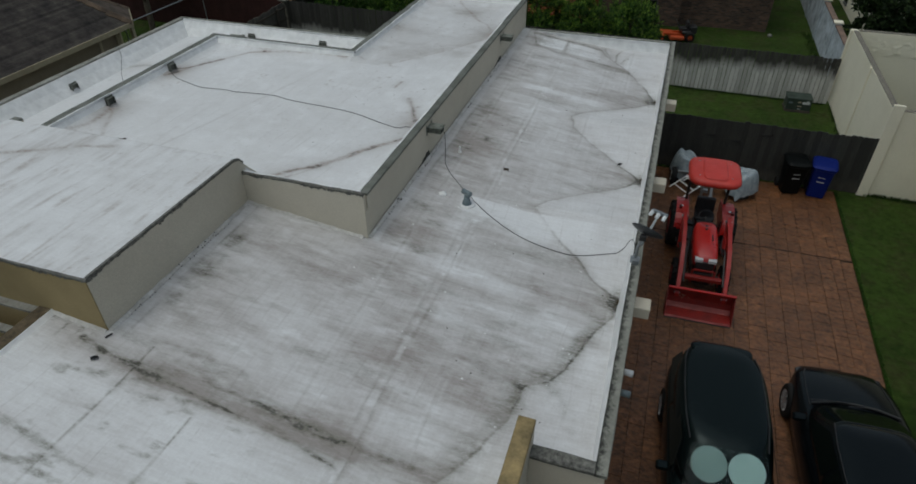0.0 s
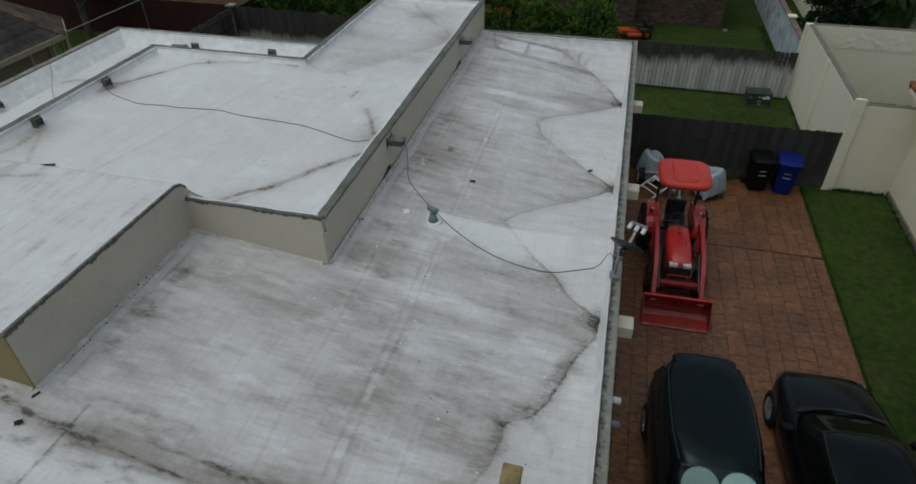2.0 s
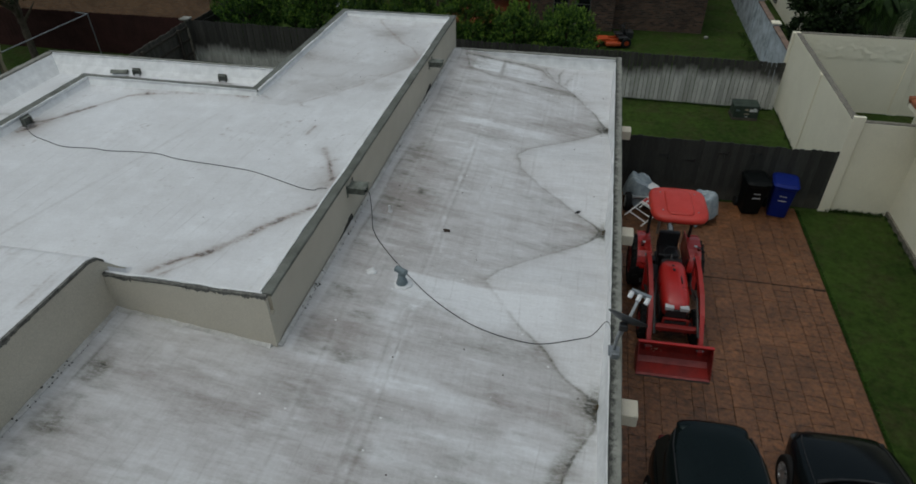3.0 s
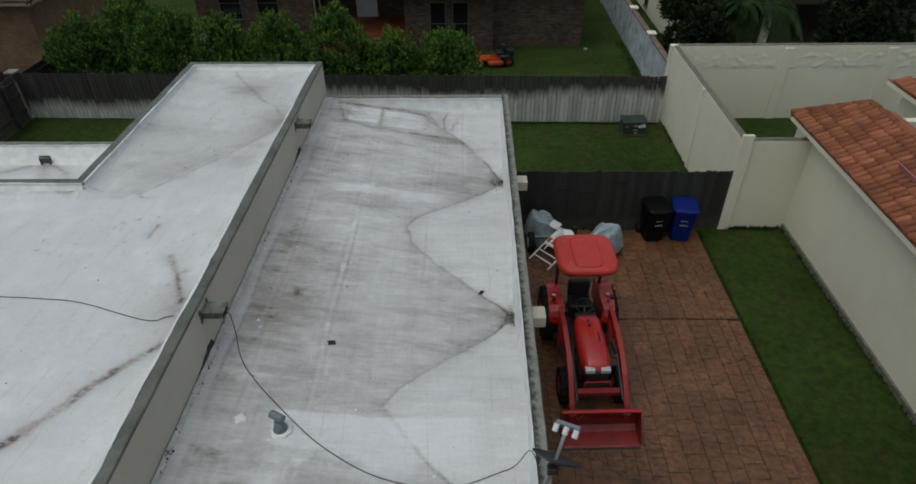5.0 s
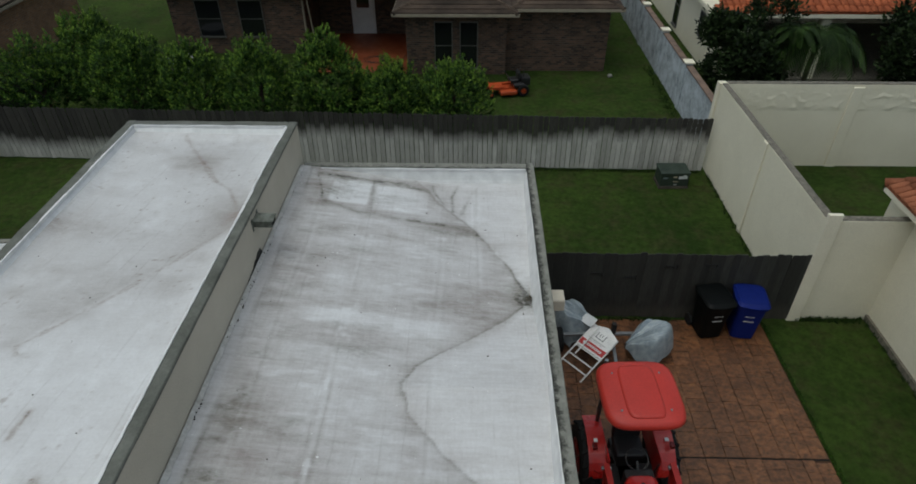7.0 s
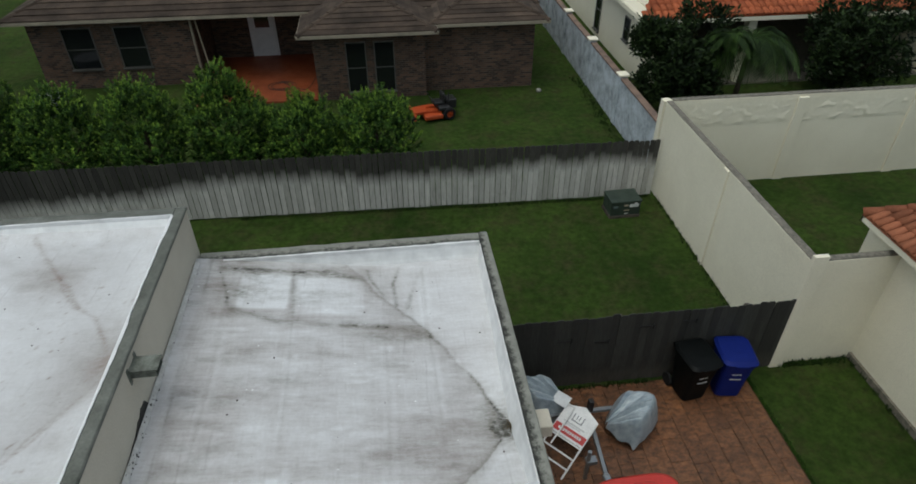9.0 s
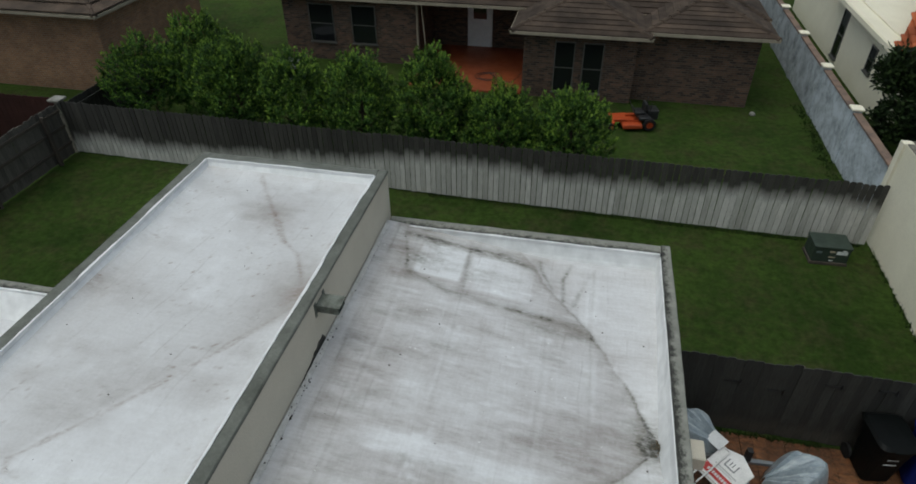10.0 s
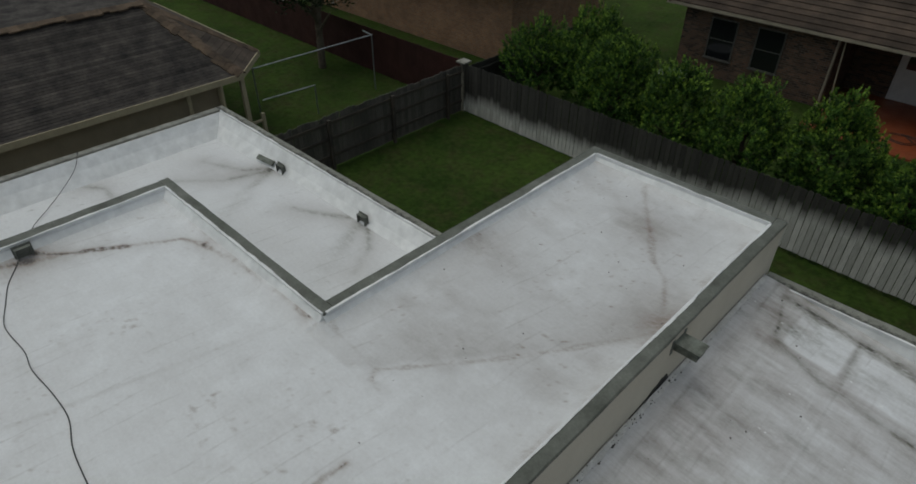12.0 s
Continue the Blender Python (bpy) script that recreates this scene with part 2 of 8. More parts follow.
def paver_material():
    m, t, p = nodes_of("stamped_concrete")
    info = t.nodes.new("ShaderNodeObjectInfo")
    geo = t.nodes.new("ShaderNodeNewGeometry")
    rnd = t.nodes.new("ShaderNodeMath")
    rnd.operation = "ADD"
    t.links.new(info.outputs["Random"], rnd.inputs[0])
    t.links.new(geo.outputs["Random Per Island"], rnd.inputs[1])
    fr = t.nodes.new("ShaderNodeMath")
    fr.operation = "FRACT"
    t.links.new(rnd.outputs[0], fr.inputs[0])
    big = nramp(t, nnoise(t, 0.7, 6, 0.7), 0.3, 0.7)
    mid = nramp(t, nnoise(t, 9.5, 8, 0.78, (0.8, 1.15, 1.0)), 0.36, 0.64)
    col = nmix(t, big, (0.076, 0.035, 0.017), (0.205, 0.090, 0.038))
    col = nmix(t, 1.0, col, nramp(t, fr.outputs[0], 0, 1, (0.88, 0.87, 0.86, 1), (1.12, 1.12, 1.12, 1)), "MULTIPLY")
    col = nmix(t, 0.85, col, nmix(t, mid, (0.20, 0.18, 0.165), (1.60, 1.56, 1.50)), "MULTIPLY")
    t.links.new(col, p.inputs["Base Color"])
    t.links.new(nramp(t, nnoise(t, 1.6, 5, 0.7), 0.3, 0.7, (0.28, 0.28, 0.28, 1), (0.6, 0.6, 0.6, 1)), p.inputs["Roughness"])
    nbump(t, p, nnoise(t, 13, 7, 0.75), 0.9, 0.022)
    return m


M_PAVER = paver_material()
M_JOINT = surface("paver_joint", (0.070, 0.038, 0.022), (0.035, 0.021, 0.014), 0.7, 2, 40, 0.3)


def brick_material(name, c1, c2, mortar):
    m, t, p = nodes_of(name)
    geo = t.nodes.new("ShaderNodeNewGeometry")
    sep = t.nodes.new("ShaderNodeSeparateXYZ")
    t.links.new(geo.outputs["Position"], sep.inputs[0])
    s = t.nodes.new("ShaderNodeMath")
    s.operation = "ADD"
    t.links.new(sep.outputs["X"], s.inputs[0])
    t.links.new(sep.outputs["Y"], s.inputs[1])
    cmb = t.nodes.new("ShaderNodeCombineXYZ")
    t.links.new(s.outputs[0], cmb.inputs[0])
    t.links.new(sep.outputs["Z"], cmb.inputs[1])
    b = t.nodes.new("ShaderNodeTexBrick")
    b.inputs["Scale"].default_value = 1.0
    b.inputs["Brick Width"].default_value, b.inputs["Row Height"].default_value = 0.21, 0.075
    b.inputs["Mortar Size"].default_value = 0.008
    b.inputs["Color1"].default_value, b.inputs["Color2"].default_value, b.inputs["Mortar"].default_value = (*c1, 1), (*c2, 1), (*mortar, 1)
    t.links.new(cmb.outputs[0], b.inputs["Vector"])
    col = nmix(t, 0.6, b.outputs[0], nramp(t, nnoise(t, 1.2, 6, 0.7), 0.3, 0.7, (0.5, 0.5, 0.5, 1), (1.35, 1.3, 1.25, 1)), "MULTIPLY")
    t.links.new(col, p.inputs["Base Color"])
    p.inputs["Roughness"].default_value = 0.85
    p.inputs["Specular IOR Level"].default_value = 0.12
    nbump(t, p, b.outputs["Fac"], -0.6, 0.01)
    return m


M_BRICK = brick_material("brown_brick", (0.135, 0.080, 0.054), (0.042, 0.033, 0.027), (0.115, 0.10, 0.085))
M_TANBRICK = brick_material("tan_brick", (0.30, 0.17, 0.095), (0.22, 0.125, 0.075), (0.27, 0.22, 0.17))
M_TERRA = surface("terracotta_floor", (0.25, 0.058, 0.020), (0.17, 0.043, 0.016), 0.45, 1.0, 12, 0.2)
M_SHINGLE = surface("brown_shingle", (0.084, 0.060, 0.044), (0.038, 0.030, 0.024), 0.85, 1.2, 24, 0.5, 0.01, vary=0.25)
M_DARKROOF = surface("dark_shingle", (0.078, 0.068, 0.060), (0.030, 0.028, 0.027), 0.85, 2.2, 16, 0.6, 0.012, vary=0.25)
M_FASCIA = surface("cream_trim", (0.33, 0.29, 0.22), (0.24, 0.21, 0.16), 0.6, 2, 30, 0.15)
M_TILE = surface("clay_tile", (0.42, 0.115, 0.045), (0.27, 0.075, 0.035), 0.7, 1.6, 26, 0.35, 0.006, vary=0.3)
M_TILE_NEAR = surface("weathered_clay_tile", (0.36, 0.130, 0.066), (0.22, 0.085, 0.047), 0.75, 1.6, 26, 0.35, 0.006, vary=0.3)
M_BLUEWALL = moldy("weathered_block_wall", (0.48, 0.53, 0.57), (0.16, 0.18, 0.19), 0.30, 0.60, 0.85, 2.2)
M_WHITEPAINT = plain("white_paint", (0.76, 0.76, 0.74), 0.5)
M_DARKGLASS = plain("dark_window_glass", (0.012, 0.013, 0.015), 0.08)
M_MAROON = surface("maroon_boards", (0.050, 0.020, 0.017), (0.03, 0.014, 0.012), 0.7, 1.5, 30, 0.3)


# ---- mesh helpers ----
def part(name, bm, material, parent=None, label="", smooth=False):
    """One mesh object from a bmesh."""
    me = bpy.data.meshes.new(name)
    bm.normal_update()
    bm.to_mesh(me)
    bm.free()
    if smooth:
        for poly in me.polygons:
            poly.use_smooth = True
    me.materials.append(material)
    ob = new(name, me)
    if parent is not None:
        ob.parent = parent
    if label:
        ob["label"] = label
    return ob


def thing(name, x, y, z, label, category, rz=0.0, group="", kind=""):
    e = new(name)
    e.empty_display_size = 0.1
    e.matrix_basis = pose(x, y, z, 0, 0, rz)
    return tagged(e, label, category, group, kind)


def box(bm, x0, x1, y0, y1, z0, z1, bevel=0.0, seg=1):
    r = bmesh.ops.create_cube(bm, size=1.0)
    vs = r["verts"]
    for v in vs:
        v.co = Vector((x0 + (v.co.x + 0.5) * (x1 - x0), y0 + (v.co.y + 0.5) * (y1 - y0), z0 + (v.co.z + 0.5) * (z1 - z0)))
    if bevel:
        es = {e for v in vs for e in v.link_edges}
        bmesh.ops.bevel(bm, geom=list(es), offset=bevel, segments=seg, affect="EDGES", profile=0.6)
    return bm


def boxes(*args, bevel=0.0):
    bm = bmesh.new()
    for a in args:
        box(bm, *a, bevel=bevel)
    return bm


def tube(bm, p, q, r, n=10, r2=None):
    p, q = Vector(p), Vector(q)
    d = q - p
    m = Matrix.Translation((p + q) / 2) @ d.to_track_quat("Z", "Y").to_matrix().to_4x4()
    bmesh.ops.create_cone(bm, cap_ends=True, segments=n, radius1=r, radius2=r if r2 is None else r2, depth=d.length, matrix=m)
    return bm


def bar(bm, p, q, w, h):
    """A square-section bar from p to q."""
    p, q = Vector(p), Vector(q)
    d = q - p
    m = Matrix.Translation((p + q) / 2) @ d.to_track_quat("Z", "Y").to_matrix().to_4x4() @ Matrix.Diagonal((w, h, d.length, 1))
    bmesh.ops.create_cube(bm, size=1.0, matrix=m)
    return bm


def loft(bm, rings, cap=True):
    """Skin over rings of equal length."""
    vs = [[bm.verts.new(c) for c in ring] for ring in rings]
    n = len(vs[0])
    for a, b in zip(vs, vs[1:]):
        for i in range(n):
            bm.faces.new((a[i], a[(i + 1) % n], b[(i + 1) % n], b[i]))
    if cap:
        bm.faces.new(vs[0][::-1])
        bm.faces.new(vs[-1])
    return bm


def prism(bm, poly, z0, z1):
    lo = [bm.verts.new((x, y, z0)) for x, y in poly]
    hi = [bm.verts.new((x, y, z1)) for x, y in poly]
    n = len(poly)
    bm.faces.new(lo[::-1])
    bm.faces.new(hi)
    for i in range(n):
        bm.faces.new((lo[i], lo[(i + 1) % n], hi[(i + 1) % n], hi[i]))
    return bm


def bent(bm, pts, r, n=8):
    """A round cable or rod through points."""
    pts = [Vector(p) for p in pts]
    rings = []
    for i, p in enumerate(pts):
        d = (pts[min(i + 1, len(pts) - 1)] - pts[max(i - 1, 0)]).normalized()
        q = d.to_track_quat("Z", "Y")
        rings.append([p + q @ Vector((r * math.cos(2 * math.pi * k / n), r * math.sin(2 * math.pi * k / n), 0)) for k in range(n)])
    return loft(bm, rings)


def curve_points(pts, n=10):
    """Smooth points through a few."""
    pts = [Vector(p) for p in pts]
    out = []
    for i in range(len(pts) - 1):
        a, b, c, d = pts[max(i - 1, 0)], pts[i], pts[i + 1], pts[min(i + 2, len(pts) - 1)]
        for k in range(n):
            t = k / n
            out.append(0.5 * ((2 * b) + (c - a) * t + (2 * a - 5 * b + 4 * c - d) * t * t + (3 * b - a - 3 * c + d) * t ** 3))
    return out + [pts[-1]]


def vnoise(x, y, seed=0):
    """Smooth value noise on arrays, 0 to 1."""
    xi, yi = np.floor(x).astype(np.int64), np.floor(y).astype(np.int64)
    fx, fy = x - xi, y - yi
    fx, fy = fx * fx * (3 - 2 * fx), fy * fy * (3 - 2 * fy)

    def h(a, b):
        v = np.sin(a * 127.1 + b * 311.7 + seed * 74.7) * 43758.5453
        return v - np.floor(v)

    return (h(xi, yi) * (1 - fx) + h(xi + 1, yi) * fx) * (1 - fy) + (h(xi, yi + 1) * (1 - fx) + h(xi + 1, yi + 1) * fx) * fy


def fbm(x, y, seed=0, octaves=4):
    out, amp, tot = 0, 1.0, 0.0
    for k in range(octaves):
        out = out + amp * vnoise(x * 2 ** k, y * 2 ** k, seed + k)
        tot += amp
        amp *= 0.55
    return out / tot


def line_dist(x, y, pts):
    """Distance to a polyline, and the share of its length at the nearest place."""
    best, along = np.full(x.shape, 1e9), np.zeros(x.shape)
    n = len(pts) - 1
    for i, ((ax, ay), (bx, by)) in enumerate(zip(pts, pts[1:])):
        dx, dy = bx - ax, by - ay
        t = np.clip(((x - ax) * dx + (y - ay) * dy) / (dx * dx + dy * dy), 0, 1)
        d = np.hypot(x - ax - t * dx, y - ay - t * dy)
        near = d < best
        best, along = np.where(near, d, best), np.where(near, (i + t) / n, along)
    return best, along


def sheet(name, x0, x1, y0, y1, step, inside, height, stains, material, parent, label=""):
    """A roof sheet as a fine grid, with its falls and its stains."""
    nx, ny = int((x1 - x0) / step) + 1, int((y1 - y0) / step) + 1
    gx, gy = np.meshgrid(np.linspace(x0, x1, nx), np.linspace(y0, y1, ny))
    z = height(gx, gy)
    co = np.stack([gx, gy, z], -1).reshape(-1, 3)
    idx = np.arange(nx * ny).reshape(ny, nx)
    q = np.stack([idx[:-1, :-1], idx[:-1, 1:], idx[1:, 1:], idx[1:, :-1]], -1).reshape(-1, 4)
    mid = co[q].mean(1)
    q = q[inside(mid[:, 0], mid[:, 1])]
    used, inv = np.unique(q, return_inverse=True)
    co, q = co[used], inv.reshape(-1, 4)
    me = bpy.data.meshes.new(name)
    me.from_pydata(co.tolist(), [], q.tolist())
    dirt, brown = stains(co[:, 0], co[:, 1])
    for key, val in (("dirt", dirt), ("brown", brown)):
        at = me.attributes.new(key, "FLOAT", "POINT")
        at.data.foreach_set("value", np.clip(val, 0, 1.2).astype(np.float32))
    me.polygons.foreach_set("use_smooth", [True] * len(me.polygons))
    me.materials.append(material)
    ob = new(name, me)
    ob.parent = parent
    if label:
        ob["label"] = label
    return ob

# ---- ground ----
bm = bmesh.new()
gx = [-900, -200, -60, *range(-32, 24, 4), 60, 200, 900]
gy = [-900, -200, -60, *range(-20, 52, 4), 90, 200, 900]
gv = [[bm.verts.new((x, y, -0.02 + 0.012 * math.sin(x * 1.7) * math.cos(y * 1.3))) for x in gx] for y in gy]
for j in range(len(gy) - 1):
    for i in range(len(gx) - 1):
        bm.faces.new((gv[j][i], gv[j][i + 1], gv[j + 1][i + 1], gv[j + 1][i]))
tagged(part("ground", bm, M_GRASS), "wet dark green mown lawn round the houses", "lawn", kind="structure")

# ---- the house with the white flat roofs ----
house = tagged(new("house"), "beige stucco house with stepped white flat roofs behind low parapets", "house", kind="structure")
EAST, NORTH = 0.395, 18.37


def fall(x):
    return 3.40 + 0.128 * (0.2 - x)


def low_height(x, y):
    z = fall(x)
    for mid_y, half in ((13.32, 1.95), (9.6, 1.9)):
        z = np.maximum(z, 3.665 - 0.138 * np.abs(y - mid_y))
    z = np.maximum(z, 3.40 + 0.068 * (y - 15.2))
    z = np.maximum(z, np.where(y < 7.7, 3.40 + 0.062 * (7.7 - y), 0))
    z = z + 0.03 * np.maximum(0, 3.75 - y)
    return z + 0.006 * (fbm(x * 1.3, y * 1.3, 5) - 0.5)


def low_inside(x, y):
    main = (x > -3.83) & (x < 0.29) & (y > 7.44) & (y < 18.2)
    south = (x > -5.97) & (x < 0.29) & (y > 4.5) & (y <= 7.5)
    far = (x > -6.80) & (x < -0.58) & (y <= 4.56)
    return main | south | far


DRAINS = ((0.17, 7.70), (0.17, 11.37), (0.16, 15.17))


def soft(v, a, b, w):
    return np.clip((v - a) / w, 0, 1) * np.clip((b - v) / w, 0, 1)


def valley_x(y):
    """East-west place of the valley line between the dirty fall and the clean crickets."""
    pts = ((3.8, -1.45), (4.12, -1.25), (4.43, -1.08), (4.89, -0.89), (5.21, -0.82), (5.57, -0.78), (5.79, -0.46), (6.08, -0.30), (6.75, -0.10), (7.3, 0.10), (7.7, 0.2),
           (7.83, 0.08), (8.06, -0.26), (8.45, -0.58), (8.89, -1.0), (9.52, -1.54), (9.81, -1.38), (10.1, -1.08), (10.51, -0.61), (10.84, -0.24), (11.06, -0.02), (11.37, 0.2),
           (11.59, 0.0), (11.77, -0.24), (12.09, -0.59), (12.51, -1.05), (12.92, -1.38), (13.28, -1.54), (13.66, -1.43), (13.96, -1.12), (14.37, -0.6), (14.72, -0.16), (15.17, 0.2),
           (15.4, 0.13), (15.98, -0.14), (16.15, -0.3), (16.44, -0.42), (16.74, -0.66), (17.05, -0.91), (17.37, -1.19), (17.79, -1.5), (18.2, -1.8))
    return np.interp(y, [p[0] for p in pts], [p[1] for p in pts])


def low_stains(x, y):
    wob = 0.10 * (fbm(x * 2.2, y * 2.2, 11) - 0.5)
    q = x - valley_x(y) + 0.16 * (fbm(x * 1.6, y * 1.6, 12, 5) - 0.5) + 0.04 * (fbm(x * 8, y * 8, 13, 3) - 0.5)
    q = np.where(y < 3.75, 9.0, q)
    near = np.exp(-np.min([np.hypot(x - a, (y - b) * 0.8) for a, b in DRAINS], axis=0) / 0.9)
    clean = np.clip(q / (0.10 + 0.50 * (1 - near) ** 2), 0, 1)
    clean = np.maximum(clean, np.clip((x - 0.04) / 0.04, 0, 1))
    edge_y = np.interp(x, (-6.4, -5.6, -4.6, -3.2, -2.4, -1.3), (4.12, 3.93, 3.88, 3.78, 3.62, 3.45)) + wob
    clean = np.maximum(clean, np.clip((edge_y - 0.05 - y) / 0.10, 0, 1))
    streak = fbm(x * 0.5 + 3, y * 1.7, 21, 5)
    thin = fbm(x * 0.8 + 9, y * 12.0, 22, 4)
    mottle = fbm(x * 3.0, y * 4.0, 23, 5)
    patch = fbm(x * 0.8, y * 0.6, 31, 4)
    brush = fbm(x * 0.9, y * 4.2 + 0.3 * x, 41, 5)
    dabs = fbm(x * 2.6, y * 9.0, 42, 4)
    dirt = 0.455 + 0.30 * (streak - 0.5) + 0.46 * (patch - 0.5) + 0.10 * (thin - 0.5) + 0.30 * (mottle - 0.5) + 0.16 * (fbm(x * 8, y * 13, 28, 4) - 0.5)
    dirt += 0.22 * np.clip(4.0 * (brush - 0.54), -0.25, 1) - 0.20 * np.clip(6.0 * (dabs - 0.62), 0, 1) + 0.12 * (fbm(x * 24, y * 0.8, 43, 3) - 0.5)
    wall_side = np.where(y > 7.46, x + 3.8, np.where(y > 4.2, x + 5.95, 9))
    foul = np.clip(2.6 * (fbm(x * 0.4, y * 0.55, 47, 3) - 0.40), 0.12, 1) + 0.6 * soft(y, 7.5, 9.1, 0.3) + 0.45 * soft(y, 10.3, 12.0, 0.4) + 0.35 * soft(y, 14.6, 16.8, 0.5)
    band = np.exp(-((wall_side - 0.62) / 0.52) ** 2) * foul
    dirt += 0.20 * band
    strip = np.clip((0.21 + 0.02 * np.sin(3 * y) + 0.5 * wob - wall_side) / 0.05, 0, 1)
    dirt = dirt * (1 - 0.55 * strip) + strip * (0.12 + 0.30 * (fbm(x * 5, y * 1.4, 45, 4) - 0.4))
    # a freshly coated strip east of the vent, wash lines, bare squares near the far end
    dirt -= 0.55 * soft(x, -2.85, -0.3, 0.2) * np.clip((9.40 - y) / 0.05, 0, 1) * np.clip((y - 8.3) / 0.7, 0, 1) * np.clip(0.5 + mottle, 0, 1)
    dirt -= 0.34 * np.exp(-((y - 7.55 + 0.10 * (x + 3.9)) / 0.20) ** 2) * soft(x, -3.9, -1.0, 0.5)
    dirt -= 0.24 * soft(x, -2.3, -0.2, 0.10) * soft(y, 6.1, 7.0, 0.2) * np.clip(0.4 + mottle, 0, 1)
    dirt -= 0.16 * soft(x, -2.3, -0.9, 0.04) * soft(y, 3.6, 5.0, 0.04)
    dirt -= 0.20 * np.exp(-((y - 16.1) / 0.12) ** 2) * soft(x, -3.4, -1.2, 0.5) + 0.26 * np.exp(-((y - 14.4) / 0.15) ** 2) * soft(x, -3.2, -0.8, 0.4)
    for ax, bx, ay, by, k in ((-3.16, -2.46, 17.14, 17.90, 0.50), (-2.42, -1.45, 17.02, 17.85, 0.30)):
        dirt -= k * soft(x, ax, bx, 0.04) * soft(y, ay, by, 0.05) * np.clip(0.3 + mottle, 0, 1.1)
    dirt = dirt * (1 - np.where(y < 7.2, 0.42, 0.62) * clean) + 0.12 * clean * fbm(x * 1.5, y * 5, 61)
    brown = np.zeros(x.shape)
    # mottled mould near the high wall and in long runs, drawn out down the fall
    fine = np.clip(0.25 + 2.6 * (fbm(x * 6, y * 11, 26, 4) - 0.36), 0, 1)
    brown += 0.95 * band * (1 - strip) * np.clip(5.0 * (fbm(x * 1.7, y * 4.6, 24, 5) - 0.47), 0, 1) * fine
    brown += 0.42 * (1 - clean) * np.clip(5.5 * (fbm(x * 0.9 + 5, y * 4.4, 25, 5) - 0.56), 0, 1) * fine
    brown += 0.10 * (1 - clean) * np.clip(5.0 * (fbm(x * 0.9 + 2, y * 12.0, 27, 4) - 0.58), 0, 1)
    # the valley: a crisp wet line at the cricket's foot, silt fading up the fall
    side = np.clip(-q, 0, 9)
    gate = np.clip(2.4 * fbm(x * 1.6, y * 1.6, 80) - 0.62, 0, 1)
    silt = (q < 0.02) * (1 - np.clip((edge_y - y) / 0.1, 0, 1))
    brown += (0.60 + 0.70 * near) * np.exp(-(np.abs(q) / 0.026) ** 1.5) * gate
    brown += (0.10 + 0.42 * near) * np.exp(-side / 0.11) * silt * np.clip(1.8 * fbm(x * 2.5, y * 2.5, 81) - 0.4, 0, 1)
    dirt += 0.20 * np.exp(-side / 0.30) * silt
    # broad silt swath on the south curve and behind the south drain
    brown += 0.85 * np.exp(-((q + 0.08) / 0.16) ** 2) * soft(y, 3.7, 7.4, 0.5) * np.clip(2.6 * fbm(x * 2, y * 2, 82) - 0.70, 0.1, 1)
    d, s = line_dist(x, y, ((-0.55, 5.85), (-0.32, 5.60), (-0.16, 5.30), (-0.08, 5.05)))
    brown += 0.70 * np.exp(-((d + wob) / (0.16 - 0.11 * s)) ** 2) * np.clip(2.4 * fbm(x * 4, y * 4, 84) - 0.6, 0, 1)
    brown += 0.35 * np.exp(-((y - 8.15 + 0.06 * x) / 0.22) ** 2) * soft(x, -2.6, 0.1, 0.5) * np.clip(2.4 * fbm(x * 1.0, y * 5, 83) - 0.7, 0, 1)
    for k, v in enumerate((((-1.42, 18.0), (-1.38, 17.8), (-1.2, 17.45)), ((-0.96, 18.01), (-1.06, 17.7), (-1.03, 17.25)), ((-0.53, 18.1), (-0.75, 17.71), (-0.88, 17.2)), ((-3.48, 18.05), (-3.3, 17.5), (-3.19, 17.0)), ((-3.15, 17.14), (-2.6, 16.93), (-1.9, 16.87), (-1.3, 16.83), (-0.87, 16.8), (-0.64, 16.66)), ((-3.4, 18.0), (-2.48, 17.95), (-1.9, 17.92), (-1.5, 17.8)), ((-2.45, 17.93), (-2.40, 17.05)))):
        d, s = line_dist(x, y, v)
        brown += 0.8 * (1.35 if k in (4, 5) else 1.0) * np.exp(-((d + wob * 0.5) / (0.06 if k in (4, 5) else 0.026)) ** 2) * np.clip(2.2 * fbm(x * 3, y * 3, 88 + k) - 0.5, 0, 1)
        dirt += 0.10 * np.exp(-(d / 0.12) ** 2)
    for dx, dy in DRAINS:
        r = np.hypot((x - dx), (y - dy) * 0.8)
        brown += 1.1 * np.exp(-(r / 0.13) ** 2) + 0.75 * np.exp(-(r / 0.34) ** 2) * np.clip(2 * fbm(x * 5, y * 9, 90) - 0.5, 0, 1)
        fan = np.exp(-((y - dy) / (0.12 + 0.28 * np.clip(dx - x, 0, 3))) ** 2) * (x < dx) * np.exp(-np.clip(dx - x, 0, 9) / 1.1)
        dirt += 0.20 * fan
        brown += 0.30 * fan * np.clip(3.2 * fbm(x * 1.4, y * 9, 91, 4) - 1.2, 0, 1)
